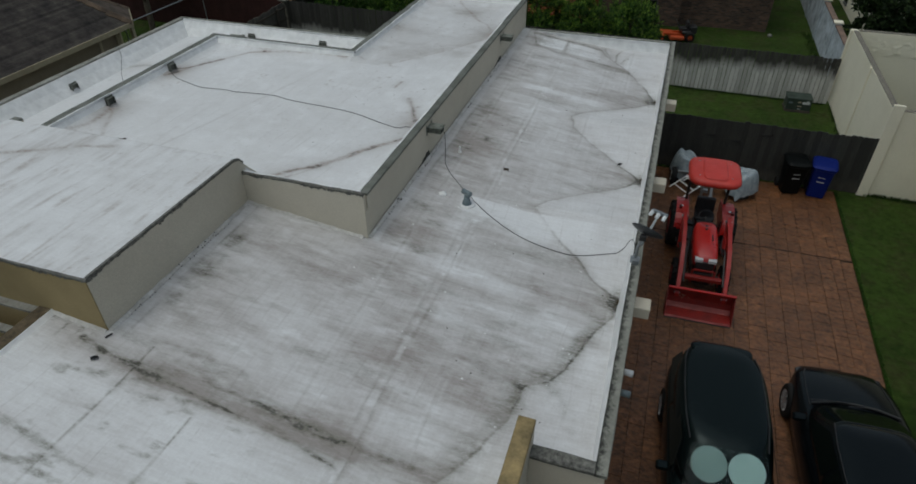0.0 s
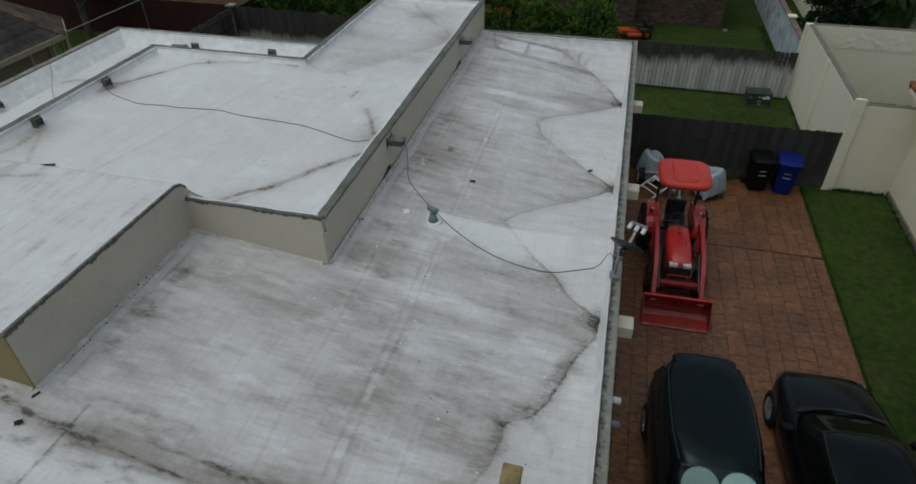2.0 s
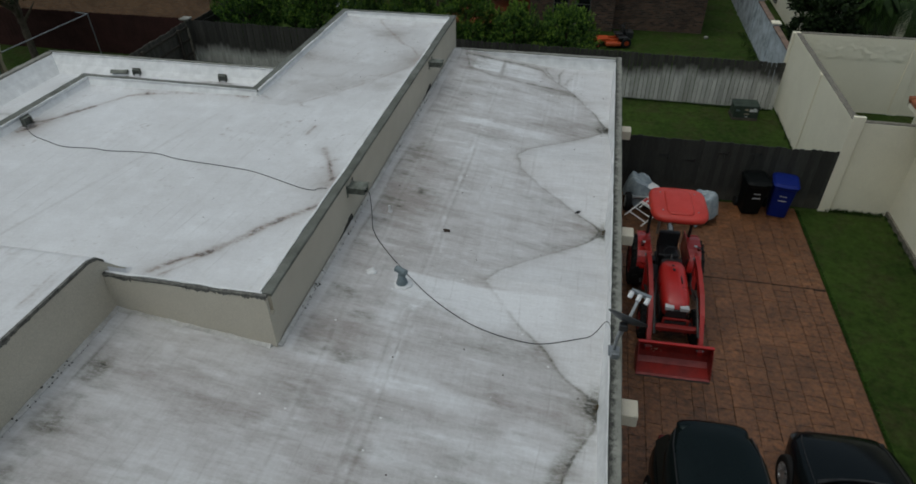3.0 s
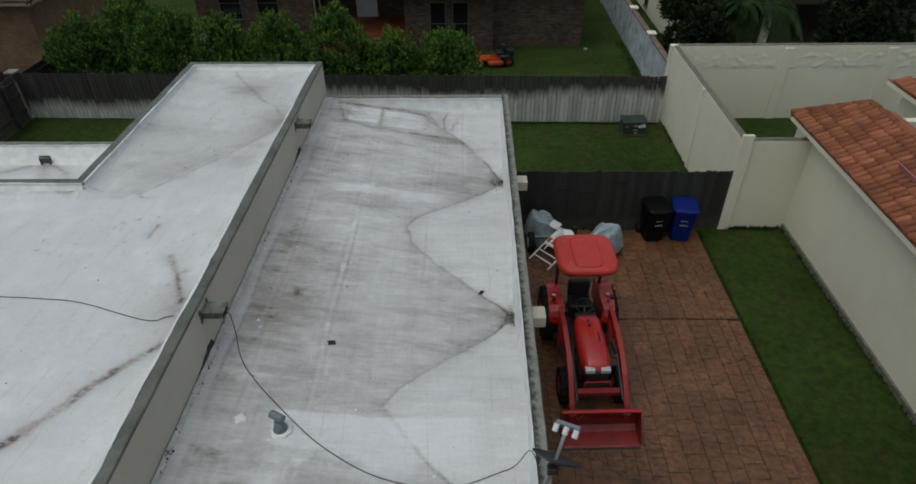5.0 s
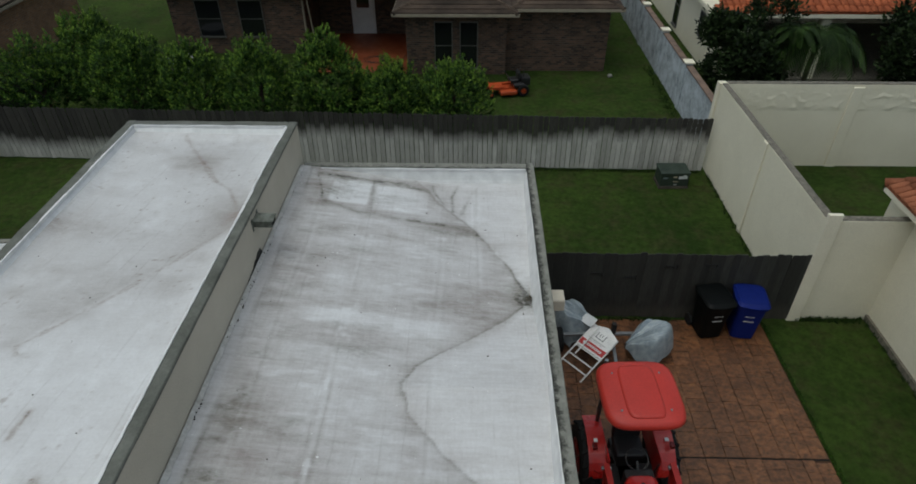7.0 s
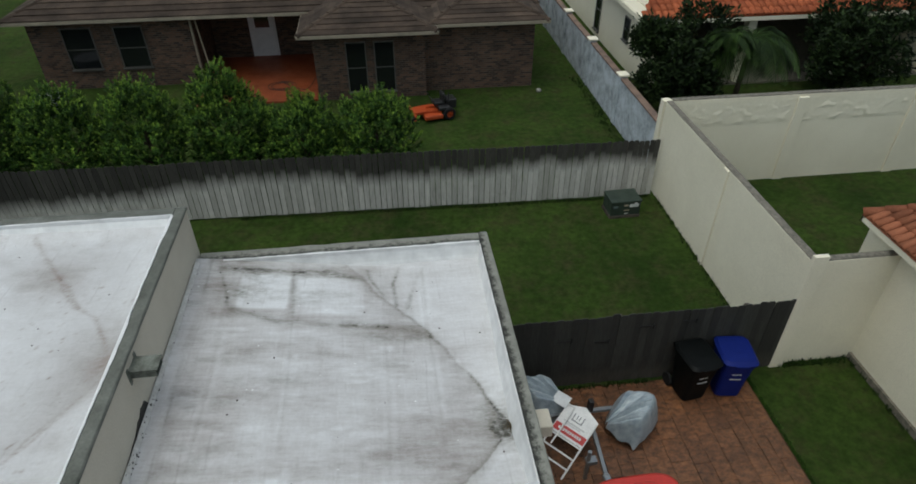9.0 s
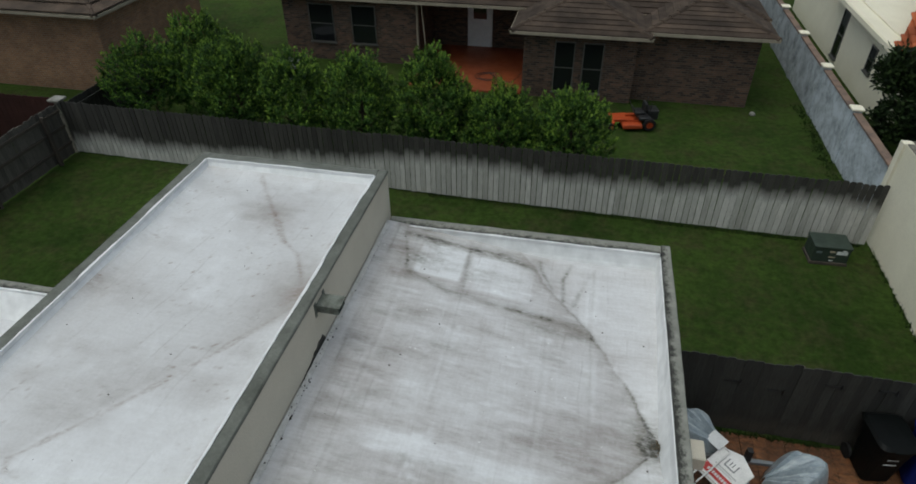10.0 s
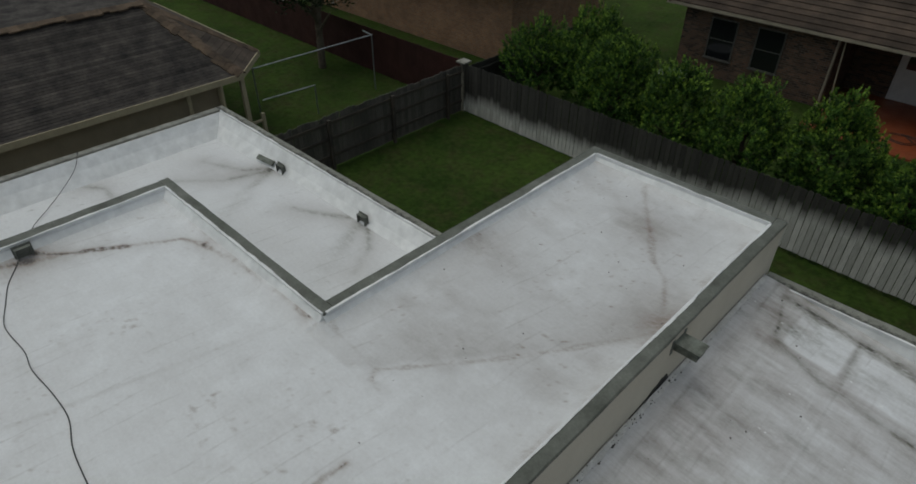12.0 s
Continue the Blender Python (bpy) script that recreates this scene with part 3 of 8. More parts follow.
    # dark runs across the south of the roof, below the corner of the raised block
    runs = ((((-6.15, 4.08), (-5.62, 3.97), (-5.17, 3.92), (-4.65, 3.9), (-4.17, 3.85), (-3.24, 3.8), (-2.46, 3.64)), 0.022, 0.026, 1.7),
            (((-5.35, 4.0), (-4.55, 4.08), (-3.9, 4.08), (-3.29, 4.02), (-2.76, 3.98), (-2.33, 3.95), (-1.57, 3.98)), 0.03, 0.065, 1.4),
            (((-4.8, 4.0), (-4.0, 4.0), (-3.3, 3.93), (-2.7, 3.85), (-2.2, 3.75), (-1.6, 3.75)), 0.06, 0.10, 0.3))
    for k, (pts, w0, w1, a) in enumerate(runs):
        d, s = line_dist(x, y, pts)
        brown += a * np.exp(-(np.abs(d + 0.7 * wob) / (w0 + w1 * np.sin(np.pi * np.clip(s, 0, 1)))) ** 1.5) * np.clip(2.6 * fbm(x * 0.9, y * 9, 95 + k, 5) - 0.45, 0, 1) * (0.30 + 0.70 * np.clip(3.2 * fbm(x * 6, y * 10, 196 + k, 4) - 1.0, 0, 1))
        dirt += 0.16 * np.exp(-(d / 0.25) ** 2)
    d, s = line_dist(x, y, ((-6.45, 2.82), (-6.1, 2.8), (-5.7, 2.76), (-5.1, 2.67), (-4.7, 2.62)))
    brown += 0.9 * np.exp(-((d + wob) / 0.04) ** 2) * np.clip(2 * fbm(x * 2, y * 4, 97) - 0.3, 0, 1)
    brown += 0.75 * soft(x, -6.6, -3.0, 0.8) * soft(y, 1.5, 4.3, 0.5) * np.clip(6 * (fbm(x * 3.0, y * 7, 94, 5) - 0.60), 0, 1)
    dirt -= 0.20 * np.clip((3.9 - y) / 0.2, 0, 1)
    brown += 0.9 * soft(x, -6.75, -6.0, 0.1) * soft(y, 3.95, 4.25, 0.08) * np.clip(9 * (fbm(x * 15, y * 17, 195, 3) - 0.66), 0, 1)
    dirt += 0.22 * (y < 3.9) * np.clip(fbm(x * 1.4, y * 2.2, 194, 5) - 0.42, 0, 1)
    # laps between sheets
    for sx, y0, y1, k in ((-2.38, -6, 8, 0.5), (-2.38, 8, 18, 0.25), (-2.52, 3.4, 9, 0.3), (-5.29, 0, 4.3, 1.0), (-4.25, 0, 3.6, 0.9), (-1.75, 4.2, 5.3, 0.3), (-0.62, 15.2, 18, 0.2), (-3.25, 4, 18, 0.18), (-1.2, 12, 16.5, 0.15)):
        d = np.abs(x - sx - 0.015 * np.sin(y * 2.1))
        run_ = (y > y0) & (y < y1)
        brown += k * np.exp(-(d / 0.014) ** 2) * run_ * np.clip(2.6 * fbm(x * 0.5, y * 1.3, 98) - 0.9, 0, 1)
        brown += 0.6 * k * np.exp(-(d / 0.07) ** 2) * run_ * np.clip(5 * (fbm(x * 4, y * 3, 93, 5) - 0.56), 0, 1)
        dirt -= 0.14 * np.exp(-((d - 0.05) / 0.03) ** 2) * run_ * fbm(x, y, 92)
    seam = np.abs(x + 2.40 - 0.02 * np.sin(y * 0.9))
    dirt -= 0.30 * np.exp(-(seam / 0.14) ** 2) * np.clip(8 * (fbm(x * 7, y * 4.6, 48, 3) - 0.64), 0, 1)
    dirt += 0.10 * np.exp(-((seam - 0.06) / 0.04) ** 2)
    brown += 0.85 * np.exp(-((wall_side - 0.38) / 0.20) ** 2) * soft(y, 4.6, 7.3, 0.5) * (x < -4.5) * np.clip(4.5 * (fbm(x * 2.5, y * 3.5, 49, 5) - 0.46), 0, 1)
    for sy, x0, x1 in ((5.02, -2.35, -0.9), (7.05, -3.4, -1.2), (10.2, -3.6, -2.3), (13.6, -3.8, -1.8), (6.3, -5.6, -3.0), (8.3, -3.2, -2.3), (12.2, -3.6, -2.0)):
        d = np.abs(y - sy - 0.02 * np.sin(x * 2.3))
        brown += 0.35 * np.exp(-(d / 0.018) ** 2) * ((x > x0) & (x < x1)) * np.clip(2.4 * fbm(x * 1.3, y * 0.5, 100) - 0.8, 0, 1)
    # a lifted lap along the flashing strip, mould in the foot of the walls
    brown += 0.75 * np.exp(-(np.abs(wall_side - 0.215 - 0.01 * np.sin(3 * y)) / 0.014) ** 2) * np.clip(4.0 * fbm(x * 0.5, y * 0.9, 46, 3) - 1.9, 0, 1)
    brown += 0.8 * np.exp(-np.clip(wall_side, 0, 9) / 0.03) * np.clip(3.0 * fbm(x * 4, y * 4, 101) - 1.1, 0, 1)
    n_side = 18.16 - y
    brown += 0.4 * np.exp(-((n_side - 0.28) / 0.1) ** 2) * np.clip(2.2 * fbm(x * 1.4, y * 3, 103) - 0.9, 0, 1) * (x < -1)
    return dirt, brown


sheet("low_roof", -6.82, 0.3, -2.0, 18.2, 0.022, low_inside, low_height, low_stains, M_ROOF, house, "white coated membrane with grey streaks and brown water stains")


def upper_height(x, y):
    edge = np.minimum(np.where(x > -6.7, np.minimum(-3.95 - x, np.where(y > 13, x + 6.67, 9)), x + 10.43), np.where(x > -6.7, 18.21 - y, 13.1 - y))
    z = 4.475 + 0.03 * np.exp(-((x + 6.8) / 1.5) ** 2) + 0.07 * np.exp(-(np.clip(edge, 0, 9) / 0.16) ** 2)
    ramp = np.clip((7.95 - y) / 0.58, 0, 1)
    block = 5.025 + 0.006 * (7.3 - y)
    side = np.clip((-5.93 - x) / 0.03, 0, 1)
    z = z + (block - z) * ramp ** 2 * (3 - 2 * ramp) * side ** 2 * (3 - 2 * side)
    return z + 0.012 * (fbm(x * 0.9, y * 0.9, 7) - 0.5)


def upper_inside(x, y):
    return ((x > -6.7) & (x < -3.92) & (y > 7.58) & (y < 18.24)) | ((x > -10.5) & (x <= -6.66) & (y > 7.3) & (y < 13.13)) | ((x > -10.6) & (x < -5.955) & (y > 4.30) & (y <= 7.7)) | ((x > -6.72) & (x < -6.0) & (y > 7.3) & (y < 8))


UPPER_STAINS = (
    (((-5.66, 7.90), (-5.40, 8.21), (-5.11, 8.43), (-4.84, 8.83), (-4.51, 9.31), (-4.13, 9.72)), 0.060, 1.0),
    (((-5.50, 7.85), (-5.28, 8.12), (-5.10, 8.41)), 0.03, 0.8),
    (((-4.66, 11.45), (-4.5, 11.2), (-4.43, 11.09), (-4.3, 10.8), (-4.16, 10.5)), 0.05, 0.95),
    (((-4.33, 11.15), (-4.42, 11.05), (-4.3, 10.8)), 0.03, 0.8),
    (((-5.16, 11.9), (-5.14, 12.2)), 0.035, 1.0),
    (((-5.7, 18.06), (-5.42, 17.67), (-5.06, 17.16), (-4.75, 16.7), (-4.43, 16.43), (-4.15, 15.91)), 0.04, 0.55),
    (((-4.1, 15.45), (-4.33, 15.1), (-4.65, 14.6), (-5.06, 14.0), (-5.68, 13.22), (-5.8, 13.08)), 0.028, 0.48),
    (((-5.78, 13.1), (-5.73, 12.98), (-5.58, 12.95)), 0.025, 0.8),
    (((-6.78, 13.19), (-6.37, 13.12), (-5.79, 13.11)), 0.022, 0.55),
    (((-10.36, 11.28), (-10.1, 11.57), (-9.67, 12.24), (-9.33, 12.8), (-9.0, 12.91)), 0.05, 0.95),
    (((-9.0, 12.9), (-8.28, 13.0), (-7.28, 13.03), (-6.9, 13.03)), 0.03, 0.75),
    (((-10.3, 10.95), (-10.1, 11.5)), 0.06, 0.8),
    (((-6.85, 13.05), (-6.76, 13.55)), 0.04, 0.8),
    (((-10.1, 9.1), (-9.7, 8.45), (-9.4, 8.0)), 0.07, 0.6),
    (((-10.2, 9.2), (-10.15, 8.6), (-10.3, 8.2)), 0.10, 0.6),
    (((-10.4, 6.1), (-9.6, 6.45), (-8.6, 7.0), (-8.1, 7.15)), 0.06, 0.6),
)


def upper_stains(x, y):
    wob = 0.10 * (fbm(x * 2.0, y * 2.0, 111) - 0.5) + 0.05 * (fbm(x * 7, y * 7, 112) - 0.5)
    dirt = 0.16 + 0.20 * (fbm(x * 0.7, y * 1.1, 121) - 0.5) + 0.26 * (fbm(x * 0.4, y * 0.4, 131) - 0.5) + 0.16 * (fbm(x * 4, y * 5, 122) - 0.5) + 0.07 * (fbm(x * 6, y * 0.7, 123) - 0.5) + 0.08 * (fbm(x * 11, y * 13, 124, 4) - 0.5)
    arm = soft(x, -6.8, -3.9, 0.4) * soft(y, 12.8, 18.4, 0.8)
    dirt += 0.14 * arm + (0.08 + 0.16 * arm) * np.clip(4.0 * (fbm(x * 1.1, y * 1.9, 126, 5) - 0.53), 0, 1) - 0.10 * np.clip(6.0 * (fbm(x * 3, y * 2.6, 127, 4) - 0.60), 0, 1)
    block = (x < -6) & (y < 7.5)
    dirt += 0.75 * block * np.clip(fbm(x * 10, y * 1.1, 141, 4) - 0.44, 0, 1) * np.clip(3 * fbm(x * 1.5, y * 3.5, 142) - 0.8, 0, 1)
    brown = np.zeros(x.shape)
    brown += 0.5 * block * np.clip(5 * (fbm(x * 11, y * 1.6, 143, 4) - 0.62), 0, 1)
    for k, (pts, w, a) in enumerate(UPPER_STAINS):
        d, s = line_dist(x, y, pts)
        gaps = np.clip(2.6 * fbm(x * 3.2, y * 3.2, 150 + k) - 0.45, 0.5 if k < 3 else 0.15, 0.85 if k < 3 else 1)
        brown += 1.15 * a * np.exp(-(np.abs(d + wob * 0.8) / (0.60 * w if k > 4 else 0.80 * w)) ** 2.2) * gaps + (0.08 if k in (5, 6, 8) else 0.22) * a * np.exp(-((d + wob) / (1.6 * w)) ** 2) * fbm(x * 8, y * 8, 190 + k)
        dirt += (0.05 if k in (5, 6, 8) else 0.12) * np.exp(-((d + 1.6 * wob) / (3.0 * w + 0.05)) ** 2)
    # silt field on the wet side of the north-east valley, ending in a soft tide line
    low_side = np.clip((y - 13.1 - 1.28 * (x + 5.8)) / 0.15, 0, 1) * np.exp(-np.clip(y - 13.1 - 1.28 * (x + 5.8), 0, 9) / 1.1) * (x > -6.7) * (y > 12.9)
    dirt += 0.22 * low_side
    dirt += 0.16 * np.exp(-((x + 4.1) / 0.7) ** 2) * np.exp(-((y - 15.7) / 0.9) ** 2)
    for px, py, a in ((-10.3, 11.22, 0.9), (-10.3, 9.3, 0.8), (-4.14, 10.4, 0.7), (-4.14, 15.7, 0.7), (-5.1, 17.2, 0.6), (-6.6, 15.4, 0.6)):
        r = np.hypot(x - px, y - py)
        brown += a * np.exp(-(r / 0.16) ** 2) * np.clip(2 * fbm(x * 9, y * 9, 170) - 0.4, 0, 1)
        dirt += 0.30 * np.exp(-(r / 0.5) ** 2)
    # moss specks
    for px, py in ((-6.08, 11.58), (-6.55, 15.45), (-6.62, 11.7), (-9.9, 10.6), (-5.6, 12.3), (-8.24, 11.66)):
        brown += 0.7 * np.exp(-np.hypot(x - px, y - py) ** 2 / 0.07) * np.clip(7 * (fbm(x * 14, y * 14, 175, 4) - 0.62), 0, 1)
    brown += (0.45 + 0.35 * arm) * np.clip(9 * (fbm(x * 16, y * 19, 176, 4) - 0.72), 0, 1) * np.clip(4 * (fbm(x * 1.2, y * 1.2, 177, 3) - 0.35), 0, 1)
    for sx, y0, y1 in ((-6.9, 7.9, 13.2), (-5.9, 8.0, 13.0), (-8.4, 8.0, 12.8)):
        d = np.abs(x - sx + 0.02 * np.sin(y) + (0.26 * (13.2 - y) if sx == -6.9 else 0.0))
        dirt += (0.22 if sx == -6.9 else 0.08) * np.exp(-(d / 0.03) ** 2) * ((y > y0) & (y < y1)) * fbm(x, y * 1.7, 171) * 1.4
    rim = np.minimum(np.where(x > -6.8, np.minimum(np.abs(x + 4.05), np.where(y > 13, np.abs(x + 6.7), 9)), np.minimum(np.abs(x + 10.45), 13.05 - y)), np.where(x > -6.8, 18.18 - y, 9))
    brown += 0.8 * np.exp(-np.clip(rim, 0, 9) / 0.05) * np.clip(2.0 * fbm(x * 3, y * 3, 172) - 0.75, 0, 1)
    return dirt, brown


sheet("upper_roof", -10.6, -3.91, 4.27, 18.26, 0.03, upper_inside, upper_height, upper_stains, M_ROOF_UP, house, "bright white coated membrane with thin brown stain lines")


def wing_height(x, y):
    return 3.72 + 0.05 * np.clip(x + 13.3, 0, 3) * 0.6 + 0.012 * (fbm(x * 0.9, y * 0.9, 8) - 0.5)


def wing_inside(x, y):
    return ((x > -13.46) & (x < -10.55) & (y < 15.5)) | ((x >= -10.6) & (x < -6.75) & (y > 13.1) & (y < 15.5))


def wing_stains(x, y):
    wob = 0.12 * (fbm(x * 2.0, y * 2.0, 211) - 0.5)
    dirt = 0.13 + 0.24 * (fbm(x * 0.9, y * 1.2, 221) - 0.5) + 0.2 * (fbm(x * 0.5, y * 0.5, 231) - 0.5) + 0.10 * (fbm(x * 4, y * 4, 222) - 0.5)
    brown = np.zeros(x.shape)
    for k, pts in enumerate((((-11.2, 15.3), (-11.6, 14.8), (-12.4, 14.5)), ((-11.2, 15.2), (-11.5, 14.4), (-12.1, 13.8)), ((-8.9, 15.3), (-9.3, 15.0), (-9.9, 14.7)), ((-13.2, 12.6), (-12.7, 12.9), (-11.9, 12.8)), ((-8.6, 15.2), (-8.2, 14.9), (-7.9, 14.4)))):
        d, s = line_dist(x, y, pts)
        brown += 0.9 * (1 - 0.6 * s) * np.exp(-(np.abs(d + wob * 0.6) / 0.05) ** 1.4) * np.clip(2 * fbm(x * 2.6, y * 2.6, 240 + k) - 0.3, 0, 1)
        dirt += 0.25 * np.exp(-((d + wob) / 0.3) ** 2)
    brown += 0.65 * np.clip(9 * (fbm((x - 0.5 * y) * 15, (y + 0.5 * x) * 6.0, 251, 3) - 0.74), 0, 1) * np.clip(4 * (fbm(x, y, 253, 3) - 0.4), 0, 1)
    for px, py, r in ((-8.9, 15.35, 0.30), (-11.3, 15.3, 0.38)):
        fan_x = x - px - 0.55 * (py - y)
        brown += 0.9 * np.exp(-(fan_x / (0.05 + 0.16 * np.clip(py - y, 0, 2))) ** 2) * np.exp(-np.clip(py - y, 0, 9) / (2.2 * r)) * np.clip(2.6 * fbm(x * 5, y * 3, 252) - 0.45, 0, 1)
    rim = np.minimum(15.4 - y, x + 13.35)
    brown += 0.5 * np.exp(-np.clip(rim, 0, 9) / 0.06) * np.clip(2.0 * fbm(x * 3, y * 3, 250) - 0.7, 0, 1)
    return dirt, brown


sheet("wing_roof", -13.5, -6.6, -2.0, 15.55, 0.035, wing_inside, wing_height, wing_stains, M_ROOF_WING, house, "white coated membrane of the lower wing")

WALLS = (  # x0, x1, y0, y1, top
    (0.28, EAST, 4.40, NORTH, 3.82), (-3.80, 0.28, 18.19, NORTH, 3.82), (-0.44, 0.28, 4.40, 4.56, 3.82),
    (-0.62, -0.44, -2.0, 4.60, 4.15), (-7.00, -6.80, -2.0, 4.285, 4.29), (-13.50, -0.44, -2.16, -2.0, 4.15), (-10.55, -10.4, -2.0, 4.30, 4.1),
    (-3.955, -3.815, 7.60, 18.385, 4.63), (-6.68, -3.955, 18.225, 18.385, 4.63), (-6.825, -6.68, 13.25, 18.385, 4.63),
    (-10.62, -6.68, 13.11, 13.25, 4.63), (-10.62, -10.44, 7.60, 13.11, 4.63), (-5.95, -3.80, 7.46, 7.503, 4.73), (-5.95, -3.80, 7.503, 7.60, 4.40),
    (-12.0, -6.13, 4.31, 4.40, 5.01), (-10.78, -10.60, 4.48, 7.65, 4.90),
    (-13.56, -6.825, 15.45, 15.59, 4.08), (-13.56, -13.42, -2.0, 15.45, 4.08),
)
for x0, x1, y0, y1, top in WALLS:
    part("wall", boxes((x0, x1, y0, y1, -0.05, top)), M_STUCCO, house)
bm = bmesh.new()
loft(bm, [[(-6.13, y, -0.05), (-5.95, y, -0.05), (-5.95, y, z), (-6.13, y, z)] for y, z in ((4.30, 5.01), (7.36, 5.0), (7.47, 4.96), (7.56, 4.85), (7.70, 4.69), (7.85, 4.53), (7.97, 4.45))])
part("wall", bm, M_STUCCO, house)

part("wall", boxes((-12.0, -5.952, 4.285, 4.308, -0.05, 5.01)), M_OCHRE, house, "ochre painted south wall of the raised block")
# ochre beams over the small court south of the block
for y in (4.225, 3.84, 3.45, 3.06, 2.67):
    part("court_beam", boxes((-10.4, -7.005, y - 0.05, y + 0.05, 3.88, 4.28)), M_OCHRE, house)
    part("beam_cap", boxes((-10.4, -7.005, y - 0.055, y + 0.055, 4.28, 4.315)), M_PALECOPE, house)
# Unseen dark floor added below the beams, where the gaps look dark.
part("court_floor", boxes((-10.4, -7.005, -2.0, 4.28, 2.2, 2.25)), M_DARKFLOOR, house)

# white membrane turned up the inner faces
UPTURNS = (  # wall line, run, foot, top, side the membrane slopes to
    ("x", 0.279, 4.56, 18.19, 3.35, 3.822, -1), ("y", 18.189, -3.8, 0.279, 3.35, 3.822, -1), ("y", 4.561, -0.44, 0.279, 3.35, 3.822, 1),
    ("x", -3.941, 7.60, 18.225, 4.3, 4.632, -1), ("y", 18.224, -6.68, -3.941, 4.3, 4.632, -1), ("x", -6.679, 13.11, 18.224, 4.3, 4.632, 1),
    ("y", 13.109, -10.44, -6.679, 4.3, 4.632, -1), ("x", -10.439, 8.0, 13.109, 4.3, 4.632, 1), ("y", 7.50, -5.94, -3.945, 4.3, 4.765, 1),
    ("y", 15.449, -13.42, -6.826, 3.6, 4.082, -1), ("x", -13.419, 4.5, 15.449, 3.6, 4.082, 1), ("y", 13.251, -10.621, -6.826, 3.6, 4.4, 1),
    ("x", -6.795, -2.0, 4.28, 4.2, 4.338, 1), ("x", -6.826, 13.251, 15.449, 3.6, 4.4, -1), ("x", -10.621, 7.66, 13.251, 3.6, 4.4, -1),
)
for axis, at, a0, a1, z0, z1, side in UPTURNS:
    bm = bmesh.new()
    n = max(2, int((a1 - a0) / 0.2))
    rings = []
    for i in range(n + 1):
        a = a0 + (a1 - a0) * i / n
        j = random.uniform(-0.006, 0.006)
        lean = 1.5 if z0 == 4.2 else 0.95 if z0 == 3.6 and z1 < 4.3 else 0.95 if z0 == 4.3 and at != -3.941 else 0.22 if at == 0.279 else 0.4
        prof = [(0.0, z0), (side * lean * (z1 - z0) + j, z0), (side * 0.30 * lean * (z1 - z0) + j, z1 - 0.35 * (z1 - z0)), (side * 0.020, z1 - 0.012 + j * 0.5), (side * 0.012, z1), (0.0, z1)]
        rings.append([(at + o, a, z) if axis == "x" else (a, at + o, z) for o, z in prof])
    loft(bm, rings)
    bmesh.ops.recalc_face_normals(bm, faces=bm.faces)
    part("membrane_upturn", bm, M_UPTURN, house)


def wall_fillet(points, out):
    """White sealant run in the angle of roof and wall: points along the wall's foot, out towards the roof."""
    bm = bmesh.new()
    rings = []
    for i, (x, y) in enumerate(points):
        z = float(low_height(np.array([x]), np.array([y]))[0])
        w, up = 0.045 + 0.02 * random.random() ** 2, 0.02 + 0.02 * random.random() ** 2
        rings.append([(x, y, z - 0.03), (x + out[0] * w, y + out[1] * w, z - 0.03), (x + out[0] * w, y + out[1] * w, z + 0.004), (x + out[0] * 0.012, y + out[1] * 0.012, z + up), (x, y, z + up)])
    loft(bm, rings)
    bmesh.ops.recalc_face_normals(bm, faces=bm.faces)
    return part("wall_fillet", bm, M_SEALANT, house)


random.seed(12)
wall_fillet([(-3.799, 7.48 + 0.09 * i) for i in range(119)], (1, 0))
wall_fillet([(-5.949, 4.30 + 0.09 * i) for i in range(36)], (1, 0))
wall_fillet([(-5.94 + 0.09 * i, 7.459) for i in range(24)], (0, -1))
wall_fillet([(-6.77 + 0.09 * i, 4.284) for i in range(10)], (0, -1))


def mould_clumps(runs, seed):
    """Small dark clumps of moss and grit caught in the angle of roof and wall."""
    rng = random.Random(seed)
    verts, faces = [], []
    for x, y0, y1, count in runs:
        nests = [rng.uniform(y0, y1) for _ in range(count // 9)]
        for _ in range(count):
            a, r = min(y1, max(y0, rng.choice(nests) + rng.gauss(0, 0.13))), rng.uniform(0.004, 0.010) * rng.choice((1, 1, 1.6))
            b = x + rng.uniform(0.01, 0.07)
            z = float(low_height(np.array([b]), np.array([a]))[0]) + max(0.006, 0.032 - 0.5 * (b - x))
            base, n = len(verts), 7
            for k in range(n):
                q = 2 * math.pi * k / n
                f = r * rng.uniform(0.7, 1.3)
                verts.append((b + f * math.cos(q), a + 1.5 * f * math.sin(q), z - 0.012))
            for k in range(n):
                bx, by, bz = verts[base + k]
                verts.append((b + 0.6 * (bx - b), a + 0.6 * (by - a), z + 0.5 * r))
            faces += [(base + k, base + (k + 1) % n, base + n + (k + 1) % n, base + n + k) for k in range(n)]
            faces.append(tuple(base + n + k for k in range(n)))
    me = bpy.data.meshes.new("moss_clumps")
    me.from_pydata(verts, [], faces)
    me.materials.append(M_MOSS)
    ob = new("moss_clumps", me)
    ob.parent = house
    return tagged(ob, "dark moss and grit in the foot of the wall", kind="stuff")


mould_clumps(((-3.80, 8.2, 11.8, 54), (-3.80, 12.5, 17.0, 45), (-5.95, 4.4, 7.4, 36)), 31)


